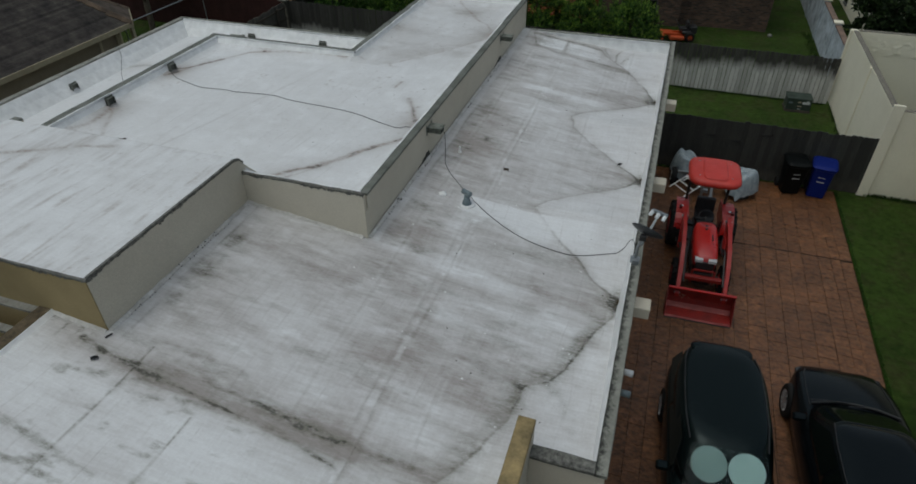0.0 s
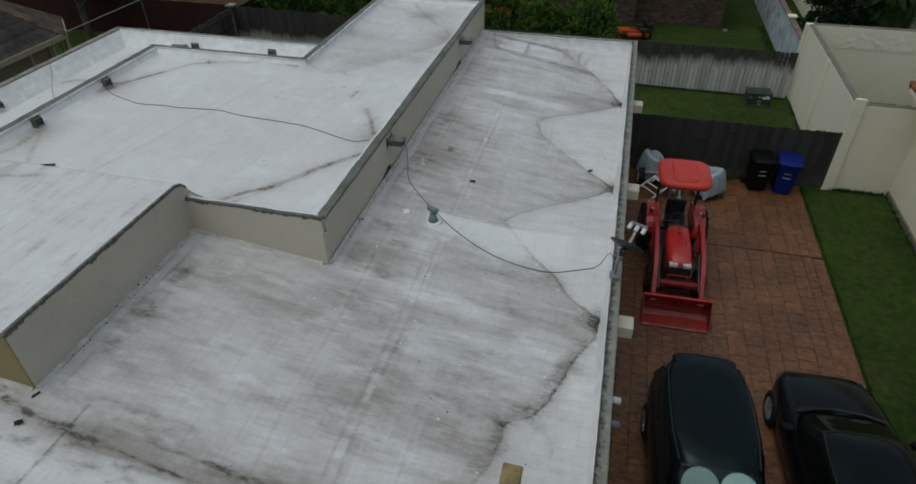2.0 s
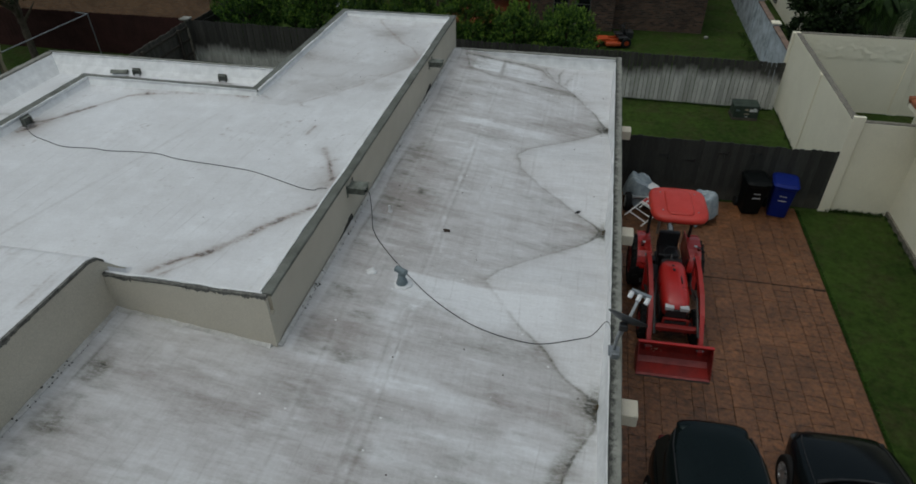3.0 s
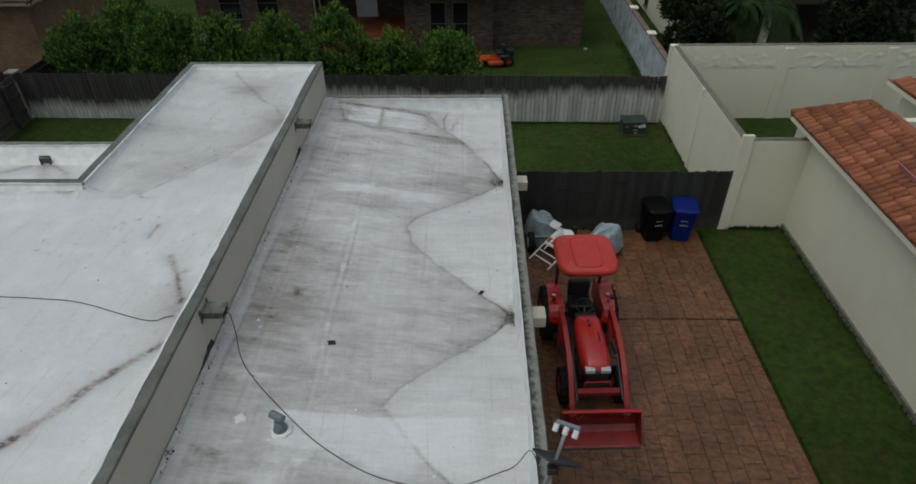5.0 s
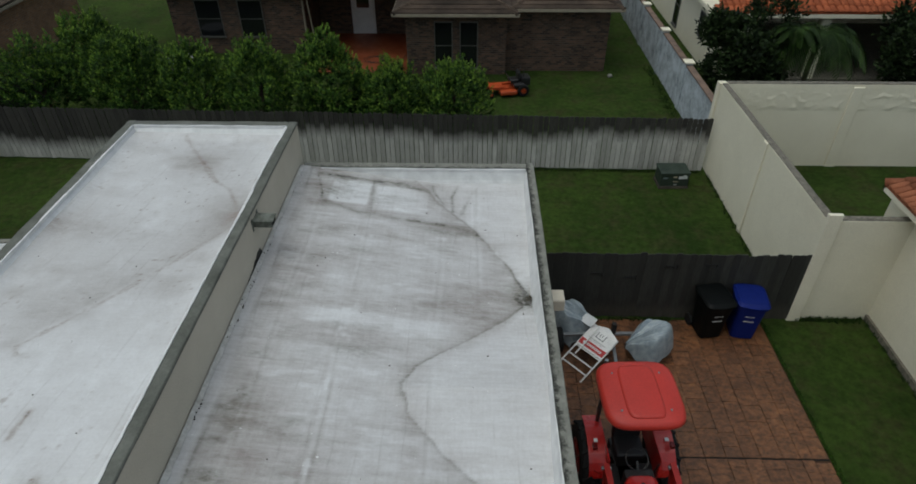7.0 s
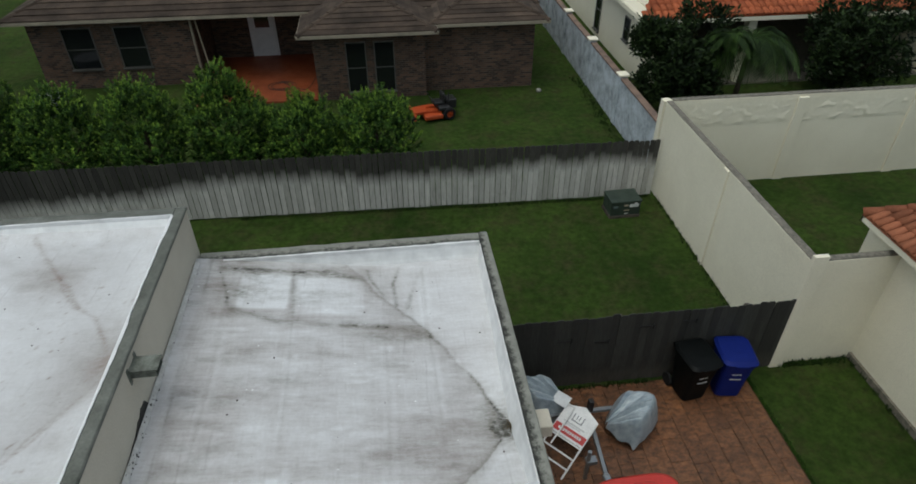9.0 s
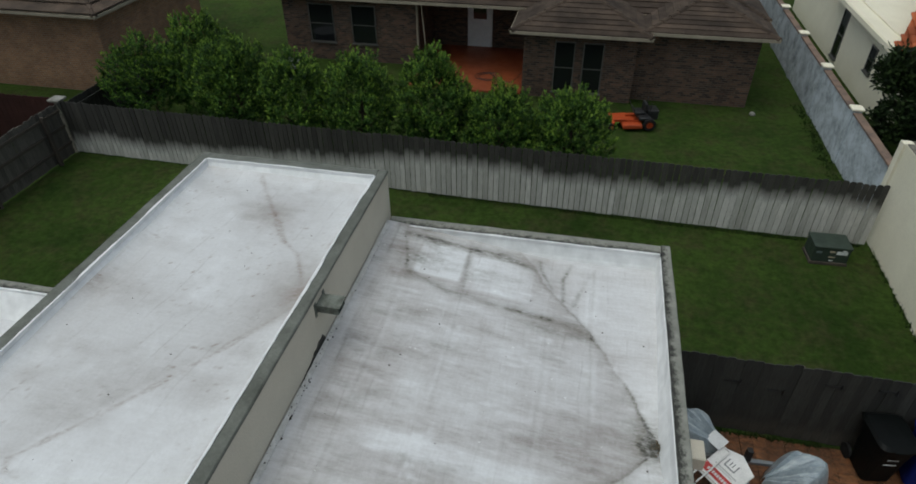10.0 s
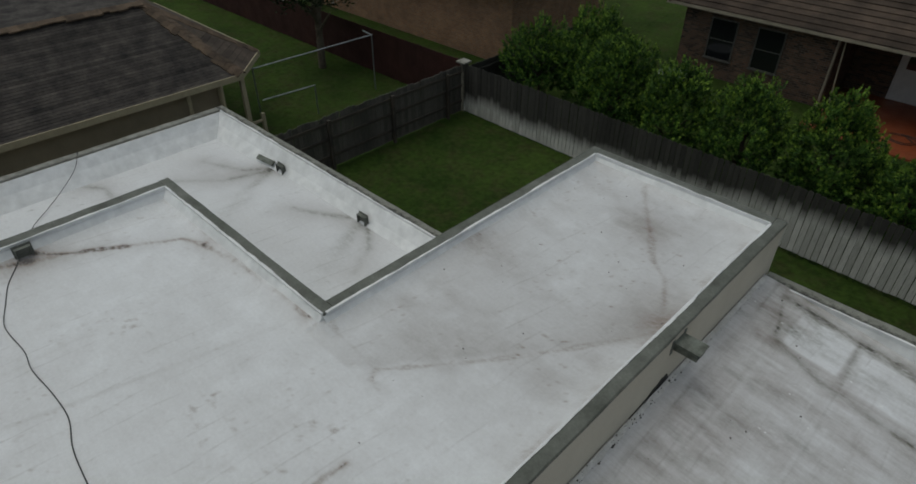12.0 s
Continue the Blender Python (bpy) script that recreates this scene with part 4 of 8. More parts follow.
def ragged_coping(x0, x1, y0, y1, z0, z1):
    """A cast coping with slightly uneven edges."""
    bm = bmesh.new()
    along_y = (y1 - y0) > (x1 - x0)
    length = (y1 - y0) if along_y else (x1 - x0)
    n = max(2, int(length / 0.25))
    rings = []
    for i in range(n + 1):
        s = i / n
        j = [random.uniform(-0.004, 0.004) for _ in range(6)]
        if along_y:
            y = y0 + s * length
            rings.append([(x0 + j[0], y, z0), (x1 + j[1], y, z0), (x1 + j[1], y, z1 - 0.012 + j[4]), (x1 - 0.012 + j[2], y, z1 + j[4]), (x0 + 0.012 + j[3], y, z1 + j[5]), (x0 + j[0], y, z1 - 0.012 + j[5])])
        else:
            x = x0 + s * length
            rings.append([(x, y1 + j[0], z0), (x, y0 + j[1], z0), (x, y0 + j[1], z1 - 0.012 + j[4]), (x, y0 + 0.012 + j[2], z1 + j[4]), (x, y1 - 0.012 + j[3], z1 + j[5]), (x, y1 + j[0], z1 - 0.012 + j[5])])
    return loft(bm, rings)


COPINGS = (
    ((0.275, 0.415, 4.375, 18.395, 3.82, 3.87), M_EASTCOPE), ((-3.797, 0.275, 18.18, 18.395, 3.82, 3.86), M_NORTHCOPE), ((-0.435, 0.275, 4.375, 4.545, 3.82, 3.87), M_MOLD),
    ((-0.64, -0.435, -2.0, 4.62, 4.15, 4.20), M_TANCOPE), ((-7.01, -6.79, -2.0, 4.28, 4.29, 4.33), M_BROWNCOPE),
    ((-3.95, -3.805, 7.60, 18.40, 4.63, 4.67), M_COPING), ((-6.67, -3.95, 18.22, 18.40, 4.63, 4.67), M_COPING), ((-6.835, -6.67, 13.26, 18.40, 4.63, 4.67), M_COPING),
    ((-10.63, -6.67, 13.115, 13.26, 4.63, 4.67), M_COPING), ((-10.63, -10.43, 7.60, 13.115, 4.63, 4.67), M_COPING), ((-5.94, -3.79, 7.453, 7.50, 4.72, 4.757), M_MOLD),
    ((-12.0, -5.93, 4.277, 4.315, 5.01, 5.047), M_MOLD), ((-10.79, -10.60, 4.40, 7.65, 4.90, 4.94), M_COPING),
    ((-13.58, -6.84, 15.46, 15.605, 4.08, 4.12), M_WINGCOPE), ((-13.58, -13.43, -2.0, 15.46, 4.08, 4.12), M_PALECOPE),
)
for dims, mat in COPINGS:
    part("coping", ragged_coping(*dims), mat, house)
bm = bmesh.new()
loft(bm, [[(-5.975, y, z - 0.03), (-5.940, y, z - 0.03), (-5.940, y, z + 0.012), (-5.975, y, z + 0.012)] for y, z in ((4.318, 5.043), (5.5, 5.036), (6.6, 5.03), (7.34, 5.028), (7.47, 4.985), (7.55, 4.895))])
part("coping", bm, M_MOLD, house)

def mould_band(axis, at, run, depth, seed):
    """Dark mould on the top of a wall's face, with a ragged lower line; run: places along the wall with the height of its top."""
    rng = random.Random(seed)
    bm = bmesh.new()
    a0, a1 = run[0][0], run[-1][0]
    n = int((a1 - a0) / 0.014)
    rings, d = [], depth
    for i in range(n + 1):
        a = a0 + (a1 - a0) * i / n
        z = float(np.interp(a, [p[0] for p in run], [p[1] for p in run]))
        d = min(1.3 * depth, max(0.3 * depth, d + rng.uniform(-0.25, 0.25) * depth))
        low = d * rng.choice((1.0, 1.0, 1.0, 0.55, 1.35))
        ring = [(-0.01, z), (0.006, z), (0.003, z - low), (-0.01, z - low)]
        rings.append([(at + o, a, h) if axis == "x" else (a, at - o, h) for o, h in ring])
    loft(bm, rings)
    bmesh.ops.recalc_face_normals(bm, faces=bm.faces)
    part("mould_band", bm, M_MOLD, house, "black mould along the top of the wall")


mould_band("x", -5.95, ((4.30, 5.02), (7.05, 5.02)), 0.036, 71)
mould_band("y", 4.285, ((-11.9, 5.02), (-5.96, 5.02)), 0.036, 72)
mould_band("y", 7.46, ((-5.94, 4.745), (-3.80, 4.735)), 0.042, 73)


def membrane_lip(axis, at, a0, a1, z, out, seed):
    """The membrane's torn edge lapping a coping: a thin white ribbon with a ragged outer line."""
    rng = random.Random(seed)
    bm = bmesh.new()
    rings = []
    n = int((a1 - a0) / 0.05)
    w = 0.01
    for i in range(n + 1):
        a = a0 + (a1 - a0) * i / n
        w = min(0.020, max(0.001, w + rng.uniform(-0.007, 0.007)))
        ring = [(-0.015 * out, z - 0.05), (w * out, z - 0.002), (w * out, z + 0.002), (-0.018 * out, z + 0.004)]
        rings.append([(at + o, a, h) if axis == "x" else (a, at + o, h) for o, h in ring])
    loft(bm, rings)
    bmesh.ops.recalc_face_normals(bm, faces=bm.faces)
    part("membrane_lip", bm, M_UPTURN, house)


for k, (axis, at, a0, a1, z, out) in enumerate((
        ("x", -3.95, 7.55, 18.2, 4.673, 1), ("y", 18.22, -6.66, -3.96, 4.673, 1), ("x", -6.67, 13.15, 18.2, 4.673, -1),
        ("y", 13.115, -10.42, -6.68, 4.673, 1), ("x", -10.43, 7.9, 13.1, 4.673, -1), ("y", 18.18, -3.78, 0.26, 3.863, 1),
        ("y", 15.46, -13.4, -6.85, 4.123, 1), ("y", 7.50, -5.92, -3.86, 4.759, -1))):
    membrane_lip(axis, at, a0, a1, z, out, 60 + k)

# concrete spouts through the east parapet, below its coping
for y in (7.72, 11.40, 15.20):
    part("rain_spout", boxes((EAST - 0.02, 0.66, y - 0.13, y + 0.13, 3.30, 3.50), bevel=0.012), M_STUCCO, house, "beige concrete rain spout")

# ---- driveway of stamped concrete ----
drive = tagged(part("driveway", boxes((0.40, 5.57, -8.0, 18.38, -0.3, 0.004)), M_JOINT), "wet reddish brown stamped concrete driveway with stone pattern", "driveway", kind="structure")

# ---- fences ----
def picket_mesh(h, w=0.138):
    bm = bmesh.new()
    c = 0.028
    prof = [(-w / 2, 0), (w / 2, 0), (w / 2, h - c), (w / 2 - c, h), (-w / 2 + c, h), (-w / 2, h - c)]
    fr = [bm.verts.new((x, -0.009, z)) for x, z in prof]
    bk = [bm.verts.new((x, 0.009, z)) for x, z in prof]
    bm.faces.new(fr)
    bm.faces.new(bk[::-1])
    for i in range(6):
        bm.faces.new((fr[i], bk[i], bk[(i + 1) % 6], fr[(i + 1) % 6]))
    me = bpy.data.meshes.new("picket")
    bm.normal_update()
    bm.to_mesh(me)
    bm.free()
    return me


def fence(label, p, q, h, material, side, post_h=None, gap=0.008):
    """Pickets on rails and posts from p to q; side: which face the rails lie on."""
    p, q = Vector((*p, 0)), Vector((*q, 0))
    d = q - p
    f = tagged(new("fence"), label, "fence", kind="structure")
    f.matrix_basis = Matrix.Translation(p) @ Matrix.Rotation(math.atan2(d.y, d.x), 4, "Z")
    length, shapes = d.length, []
    for k in range(5):
        me = picket_mesh(h + random.uniform(-0.025, 0.025), 0.145 - gap + 0.001 * k)
        me.materials.append(material)
        shapes.append(me)
    n = int(length / 0.145)
    for i in range(n):
        o = new("picket", random.choice(shapes))
        o.parent = f
        o.matrix_basis = pose((i + 0.5) * length / n, 0.0, 0.02 + random.uniform(-0.012, 0.012), random.uniform(-0.5, 0.5), random.uniform(-0.3, 0.3) * (1 if gap > 0.005 else 0.3), random.uniform(-0.8, 0.8))
    for z in (0.35, h * 0.55, h - 0.25):
        part("rail", boxes((0, length, side * 0.032 - 0.018, side * 0.032 + 0.018, z, z + 0.085)), M_RAIL, f)
    for i in range(int(length / 2.4) + 1):
        x = min(i * 2.4 + 0.1, length - 0.1)
        part("post", boxes((x - 0.045, x + 0.045, side * 0.095 - 0.045, side * 0.095 + 0.045, -0.05, (post_h or h - 0.08))), M_RAIL, f)
    return f


random.seed(3)
fence("weathered grey picket fence with black mould along its top", (-16.38, 25.32), (6.12, 24.80), 1.68, M_FENCE, 1, gap=0.016)
fence("dark wet wooden picket fence across the driveway end", (0.41, 18.47), (6.22, 18.45), 1.74, M_GATE, 1, gap=-0.003)
fence("dark weathered wooden picket fence with pale foot", (-16.2, 10.0), (-16.36, 25.24), 1.62, wood_material("side_pickets", (0.26, 0.25, 0.225), (0.085, 0.078, 0.066), 0.42, 0.8), -1)

# ---- cream garden walls on the east ----
def garden_wall(name, runs, top, material, label, cap):
    w = tagged(new(name), label, "wall", kind="structure")
    for x0, x1, y0, y1 in runs:
        part("wall_panel", boxes((x0, x1, y0, y1, -0.05, top - 0.03)), material, w)
        e = -0.012
        part("wall_cap", ragged_coping(x0 - e, x1 + e, y0 - e, y1 + e, top - 0.034, top), cap, w)
    return w


east_wall = garden_wall("garden_wall", ((6.24, 6.42, 18.50, 25.20), (6.42, 16.5, 25.20, 25.38), (6.435, 7.93, 18.52, 18.68)), 2.60, M_CREAM, "tall cream rendered garden wall with mouldy top", M_WALLTOP)
for x0, x1, y0, y1, top in ((6.18, 6.41, 25.21, 25.42, 2.58), (6.195, 6.24, 21.66, 21.86, 2.57), (6.17, 6.45, 18.43, 18.52, 2.76), (9.9, 10.2, 25.15, 25.20, 2.5), (13.3, 13.6, 25.15, 25.20, 2.5)):
    part("pilaster", boxes((x0, x1, y0, y1, -0.05, top), bevel=0.01), M_CREAM, east_wall)

# lumpy unsmoothed render along the top of the north run
for x0, x1 in ((6.43, 9.89), (10.21, 13.29), (13.61, 16.4)):
    bm = bmesh.new()
    nx, nz = int((x1 - x0) / 0.05), 14
    rows = []
    for j in range(nz + 1):
        z = 1.78 + 0.66 * j / nz
        rows.append([])
        for i in range(nx + 1):
            x = x0 + (x1 - x0) * i / nx
            lump = max(0.0, noise.noise(Vector((x * 4.2, z * 6.5, 3.0))) + 0.6 * noise.noise(Vector((x * 9, z * 11, 8.0))) + 0.25)
            rim = min(1.0, 5.0 * min(i, nx - i, j, nz - j) / nx * 6) if min(i, nx - i, j, nz - j) else 0.0
            rows[-1].append(bm.verts.new((x, 25.199 - 0.034 * lump * rim, z)))
    for j in range(nz):
        for i in range(nx):
            bm.faces.new((rows[j][i], rows[j][i + 1], rows[j + 1][i + 1], rows[j + 1][i]))
    part("rough_render", bm, M_CREAM, east_wall, "lumpy cream render along the wall top", smooth=True)

# ---- cream neighbour house on the east ----
near_house = tagged(new("neighbour_house"), "cream rendered house with clay tile roof beside the lawn", "house")
part("wall", boxes((7.93, 8.18, 4.0, 19.4, -0.05, 2.75)), M_CREAM, near_house)
part("wall", boxes((8.18, 14.5, 19.2, 19.4, -0.05, 2.75)), M_CREAM, near_house)
part("plinth", boxes((7.87, 7.93, 4.0, 18.51, -0.05, 0.12)), M_WALLTOP, near_house)


def roof_plane(name, corners, material, parent, thick=0.06):
    bm = bmesh.new()
    top = [bm.verts.new(c) for c in corners]
    bot = [bm.verts.new((c[0], c[1], c[2] - thick)) for c in corners]
    bm.faces.new(top)
    bm.faces.new(bot[::-1])
    n = len(corners)
    for i in range(n):
        bm.faces.new((top[i], bot[i], bot[(i + 1) % n], top[(i + 1) % n]))
    bmesh.ops.recalc_face_normals(bm, faces=bm.faces)
    return part(name, bm, material, parent)


# ---- brick house behind the back fence ----
brick_house = tagged(new("brick_house"), "brown brick house with brown tile hip roof and covered porch", "house")
for dims in ((-3.30, 0.52, 32.22, 32.47, -0.05, 2.6), (0.52, 4.46, 32.62, 32.87, -0.05, 2.6), (4.21, 4.46, 32.87, 43.0, -0.05, 2.6), (0.27, 0.52, 32.47, 32.62, -0.05, 2.6), (-3.30, -3.05, 32.47, 36.8, -0.05, 2.6),
             (-7.6, -3.30, 36.8, 37.0, -0.05, 2.6), (-13.2, -7.6, 34.35, 34.6, -0.05, 2.6), (-7.85, -7.6, 34.6, 36.8, -0.05, 2.6), (-13.2, -12.95, 34.6, 43, -0.05, 2.6)):
    part("wall", boxes(dims), M_BRICK, brick_house)


def hip_roof(parent, x0, x1, y0, y1, z0, pitch, material, courses, trim=M_FASCIA):
    """A hip roof of overlapping courses, with fascia boards."""
    half = min(x1 - x0, y1 - y0) / 2
    for k in range(courses):
        bm = bmesh.new()
        a, b = half * k / courses, half * (k + 1) / courses + 0.03
        step = 0.16 * half / courses
        za, zb = z0 + a * pitch + step, z0 + b * pitch + 0.004
        b = min(b, half - 0.002)
        lo = [(x0 + a, y0 + a, za), (x1 - a, y0 + a, za), (x1 - a, y1 - a, za), (x0 + a, y1 - a, za)]
        hi = [(x0 + b, y0 + b, zb), (x1 - b, y0 + b, zb), (x1 - b, y1 - b, zb), (x0 + b, y1 - b, zb)]
        vl, vh = [bm.verts.new(c) for c in lo], [bm.verts.new(c) for c in hi]
        vd = [bm.verts.new((c[0], c[1], c[2] - 0.04)) for c in lo]
        for i in range(4):
            j = (i + 1) % 4
            bm.faces.new((vl[i], vl[j], vh[j], vh[i]))
            bm.faces.new((vd[i], vd[j], vl[j], vl[i]))
        part("roof_course", bm, material, parent)
    rng_ = random.Random(int(100 * (x1 - x0)))
    for cx, sx in ((x0, 1), (x1, -1)):
        n = int(half / 0.24)
        for k in range(n):
            a, b = half * k / n, half * (k + 1.12) / n
            p, q = Vector((cx + sx * a, y0 + a, z0 + a * pitch + 0.06)), Vector((cx + sx * b, y0 + b, z0 + b * pitch + 0.035))
            w = rng_.uniform(0.10, 0.13)
            out = Vector((sx, -1, 0)).normalized()
            bm = bmesh.new()
            loft(bm, [[c - out * w - Vector((0, 0, 0.09)), c - out * w * 0.5, c + Vector((0, 0, 0.02)), c + out * w * 0.5, c + out * w - Vector((0, 0, 0.09))] for c in (p, q)])
            bmesh.ops.recalc_face_normals(bm, faces=bm.faces)
            part("hip_cap", bm, material, parent)
    for dims in ((x0, x1, y0 - 0.03, y0 + 0.0, z0 - 0.10, z0), (x0, x1, y1, y1 + 0.03, z0 - 0.10, z0), (x0 - 0.03, x0, y0 - 0.03, y1 + 0.03, z0 - 0.10, z0), (x1, x1 + 0.03, y0 - 0.03, y1 + 0.03, z0 - 0.10, z0)):
        part("fascia", boxes(dims), trim, parent)
    part("soffit", boxes((x0, x1, y0, y1, z0 - 0.09, z0 - 0.06)), trim, parent)
hip_roof(brick_house, -13.75, 4.82, 33.8, 44.5, 2.62, 0.36, M_SHINGLE, 17)
hip_roof(brick_house, -3.70, 0.92, 31.60, 37.4, 2.50, 0.36, M_SHINGLE, 9)
hip_roof(brick_house, 0.66, 4.82, 32.05, 37.4, 2.56, 0.36, M_SHINGLE, 9)


def window(parent, x, y, z0, w, h, facing="S", muntin=True, frame_mat=None):
    """A framed window set in a wall: frame, dark panes, sill."""
    fm = frame_mat or M_WINFRAME
    wd = new("window")
    wd.parent = parent
    rz = {"S": 0, "W": -90}[facing]
    wd.matrix_basis = pose(x, y, z0, 0, 0, rz)
    part("pane", boxes((-w / 2, w / 2, -0.012, 0.0, 0.03, h / 2)), M_DARKGLASS, wd)
    part("pane", boxes((-w / 2, w / 2, -0.012, 0.0, h / 2 + 0.012, h)), M_DARKGLASS, wd)
    t = 0.045
    part("window_frame", boxes((-w / 2 - t, -w / 2, -0.035, 0.0, 0, h + t), (w / 2, w / 2 + t, -0.035, 0.0, 0, h + t), (-w / 2, w / 2, -0.035, 0.0, h, h + t), (-w / 2, w / 2, -0.035, 0.0, 0, 0.03), (-w / 2, w / 2, -0.03, 0.0, h / 2 - 0.015, h / 2 + 0.015)), fm, wd)
    part("window_sill", boxes((-w / 2 - 0.08, w / 2 + 0.08, -0.08, 0.0, -0.05, -0.002)), fm, wd)
    return wd


M_WINFRAME = plain("bronze_frame", (0.10, 0.095, 0.085), 0.4)
window(brick_house, -11.60, 34.35, 0.72, 0.95, 1.45)
window(brick_house, -9.85, 34.35, 0.72, 0.92, 1.45)
window(brick_house, -1.87, 32.22, 0.25, 0.62, 1.75)
window(brick_house, -0.90, 32.22, 0.25, 0.62, 1.75)
porch_door = new("door")
porch_door.parent = brick_house
porch_door.matrix_basis = pose(-5.63, 36.8, 0.0)
part("door_leaf", boxes((-0.45, 0.45, -0.05, 0.0, 0.05, 2.05), bevel=0.006), M_WHITEPAINT, porch_door, "white panelled door")
part("door_glass", boxes((-0.28, 0.28, -0.056, -0.051, 1.2, 1.85)), M_DARKGLASS, porch_door)
part("door_frame", boxes((-0.52, -0.455, -0.06, 0.0, 0, 2.12), (0.455, 0.52, -0.06, 0.0, 0, 2.12), (-0.455, 0.455, -0.06, 0.0, 2.055, 2.12)), M_WHITEPAINT, porch_door)
part("downspout", tube(bmesh.new(), (-7.65, 34.25, 0.0), (-7.65, 34.25, 2.4), 0.04), M_FASCIA, brick_house)
part("downspout", tube(bmesh.new(), (-7.3, 34.3, 0.0), (-7.45, 34.2, 2.4), 0.03), M_FASCIA, brick_house)
tagged(part("patio", boxes((-7.55, -3.35, 32.2, 36.75, -0.05, 0.05)), M_TERRA), "orange terracotta patio slab under the porch", "patio", kind="structure")

# ---- weathered block wall and the far cream house ----
blue_wall = tagged(new("block_wall"), "weathered blue-grey block wall with reddish coping and square caps", "wall", kind="structure")
M_REDCOPE = surface("red_coping", (0.24, 0.16, 0.12), (0.13, 0.10, 0.085), 0.8, 2, 25, 0.4)
part("wall_panel", boxes((6.50, 6.66, 25.45, 46.0, -0.05, 1.55)), M_BLUEWALL, blue_wall)
part("wall_cap", boxes((6.47, 6.69, 25.45, 46.0, 1.55, 1.61), bevel=0.01), M_REDCOPE, blue_wall)
for y in (29.2, 32.5, 35.8, 39.1):
    part("pillar", boxes((6.46, 6.70, y - 0.14, y + 0.14, -0.05, 1.66)), M_BLUEWALL, blue_wall)
    part("pillar_cap", boxes((6.41, 6.75, y - 0.18, y + 0.18, 1.66, 1.72), bevel=0.012), M_CREAM, blue_wall, "square cream cap stone")

far_house = tagged(new("far_house"), "cream rendered house with orange clay tile roof and shaded porch", "house")
for dims in ((7.9, 8.1, 31.3, 44.0, -0.05, 2.7), (8.1, 9.3, 31.3, 31.5, -0.05, 2.7), (9.3, 19.0, 37.6, 37.8, -0.05, 2.6), (9.1, 9.3, 31.5, 37.8, -0.05, 2.6), (18.9, 19.1, 30.7, 37.6, -0.05, 2.6)):
    part("wall", boxes(dims), M_CREAM, far_house)
far_house.matrix_basis = pose(0.55, 0.85, 0)
window(far_house, 7.9, 33.25, 0.97, 0.5, 0.85, "W")
window(far_house, 7.9, 36.75, 0.25, 0.6, 1.75, "W")
for x in (11.6, 15.2):
    part("column", boxes((x - 0.16, x + 0.16, 30.95, 31.27, -0.05, 2.6), bevel=0.012), M_CREAM, far_house)
part("porch_floor", boxes((9.3, 18.9, 30.9, 37.6, -0.05, 0.05)), M_WALLTOP, far_house)
part("fascia", boxes((7.35, 19.0, 30.55, 30.6, 2.46, 2.62), (7.35, 7.4, 30.6, 44, 2.46, 2.62)), M_CREAM, far_house)
part("soffit", boxes((7.4, 19.0, 30.6, 38.0, 2.60, 2.64)), M_CREAM, far_house)


def tile_mesh(w, l, rise=0.055, n=7):
    """One half-round clay tile, tapered a little, with thickness at its lower lip."""
    bm = bmesh.new()
    rows = []
    for y, s, dz in ((0.0, 1.0, 0.022), (l, 0.86, 0.0)):
        rows.append([bm.verts.new((math.cos(math.pi * k / n) * w / 2 * s, y, math.sin(math.pi * k / n) * rise * s + dz)) for k in range(n + 1)])
    lip = [bm.verts.new((math.cos(math.pi * k / n) * w / 2 * 0.82, 0.0, math.sin(math.pi * k / n) * rise * 0.72)) for k in range(n + 1)]
    for k in range(n):
        bm.faces.new((rows[0][k], rows[1][k], rows[1][k + 1], rows[0][k + 1]))
        bm.faces.new((lip[k], rows[0][k], rows[0][k + 1], lip[k + 1]))
    me = bpy.data.meshes.new("roof_tile")
    bmesh.ops.recalc_face_normals(bm, faces=bm.faces)
    bm.to_mesh(me)
    bm.free()
    for poly in me.polygons:
        poly.use_smooth = True
    return me


def tiled_slope(parent, origin, across, up, n_across, n_up, w, l, material, keep, limit=300):
    """Rows of half-round tiles on a slope: origin, unit vectors along the eave and up the slope; keep(a, b): which cells exist."""
    across, up = Vector(across).normalized(), Vector(up).normalized()
    normal = across.cross(up)
    base = Matrix((across, up, normal)).transposed().to_4x4()
    me = tile_mesh(w * 0.98, l * 1.12)
    me.materials.append(material)
    joined, count = bmesh.new(), 0
    for j in range(n_up):
        for i in range(n_across):
            if not keep((i + 0.5) * w, (j + 0.5) * l):
                continue
            p = Vector(origin) + across * ((i + 0.5) * w + random.uniform(-0.006, 0.006)) + up * (j * l + random.uniform(-0.01, 0.01)) + normal * 0.012
            m = Matrix.Translation(p) @ base @ Matrix.Rotation(random.uniform(-0.02, 0.02), 4, "Z")
            if count < limit:
                o = new("roof_tile", me)
                o.parent = parent
                o.matrix_basis = m
            else:
                tmp = bmesh.new()
                tmp.from_mesh(me)
                tmp.transform(m)
                vs = [joined.verts.new(v.co) for v in tmp.verts]
                tmp.verts.index_update()
                for f in tmp.faces:
                    joined.faces.new([vs[v.index] for v in f.verts])
                tmp.free()
            count += 1
    if count > limit:
        tagged(part("roof_tiles", joined, material, parent, smooth=True), kind="stuff")
    else:
        joined.free()


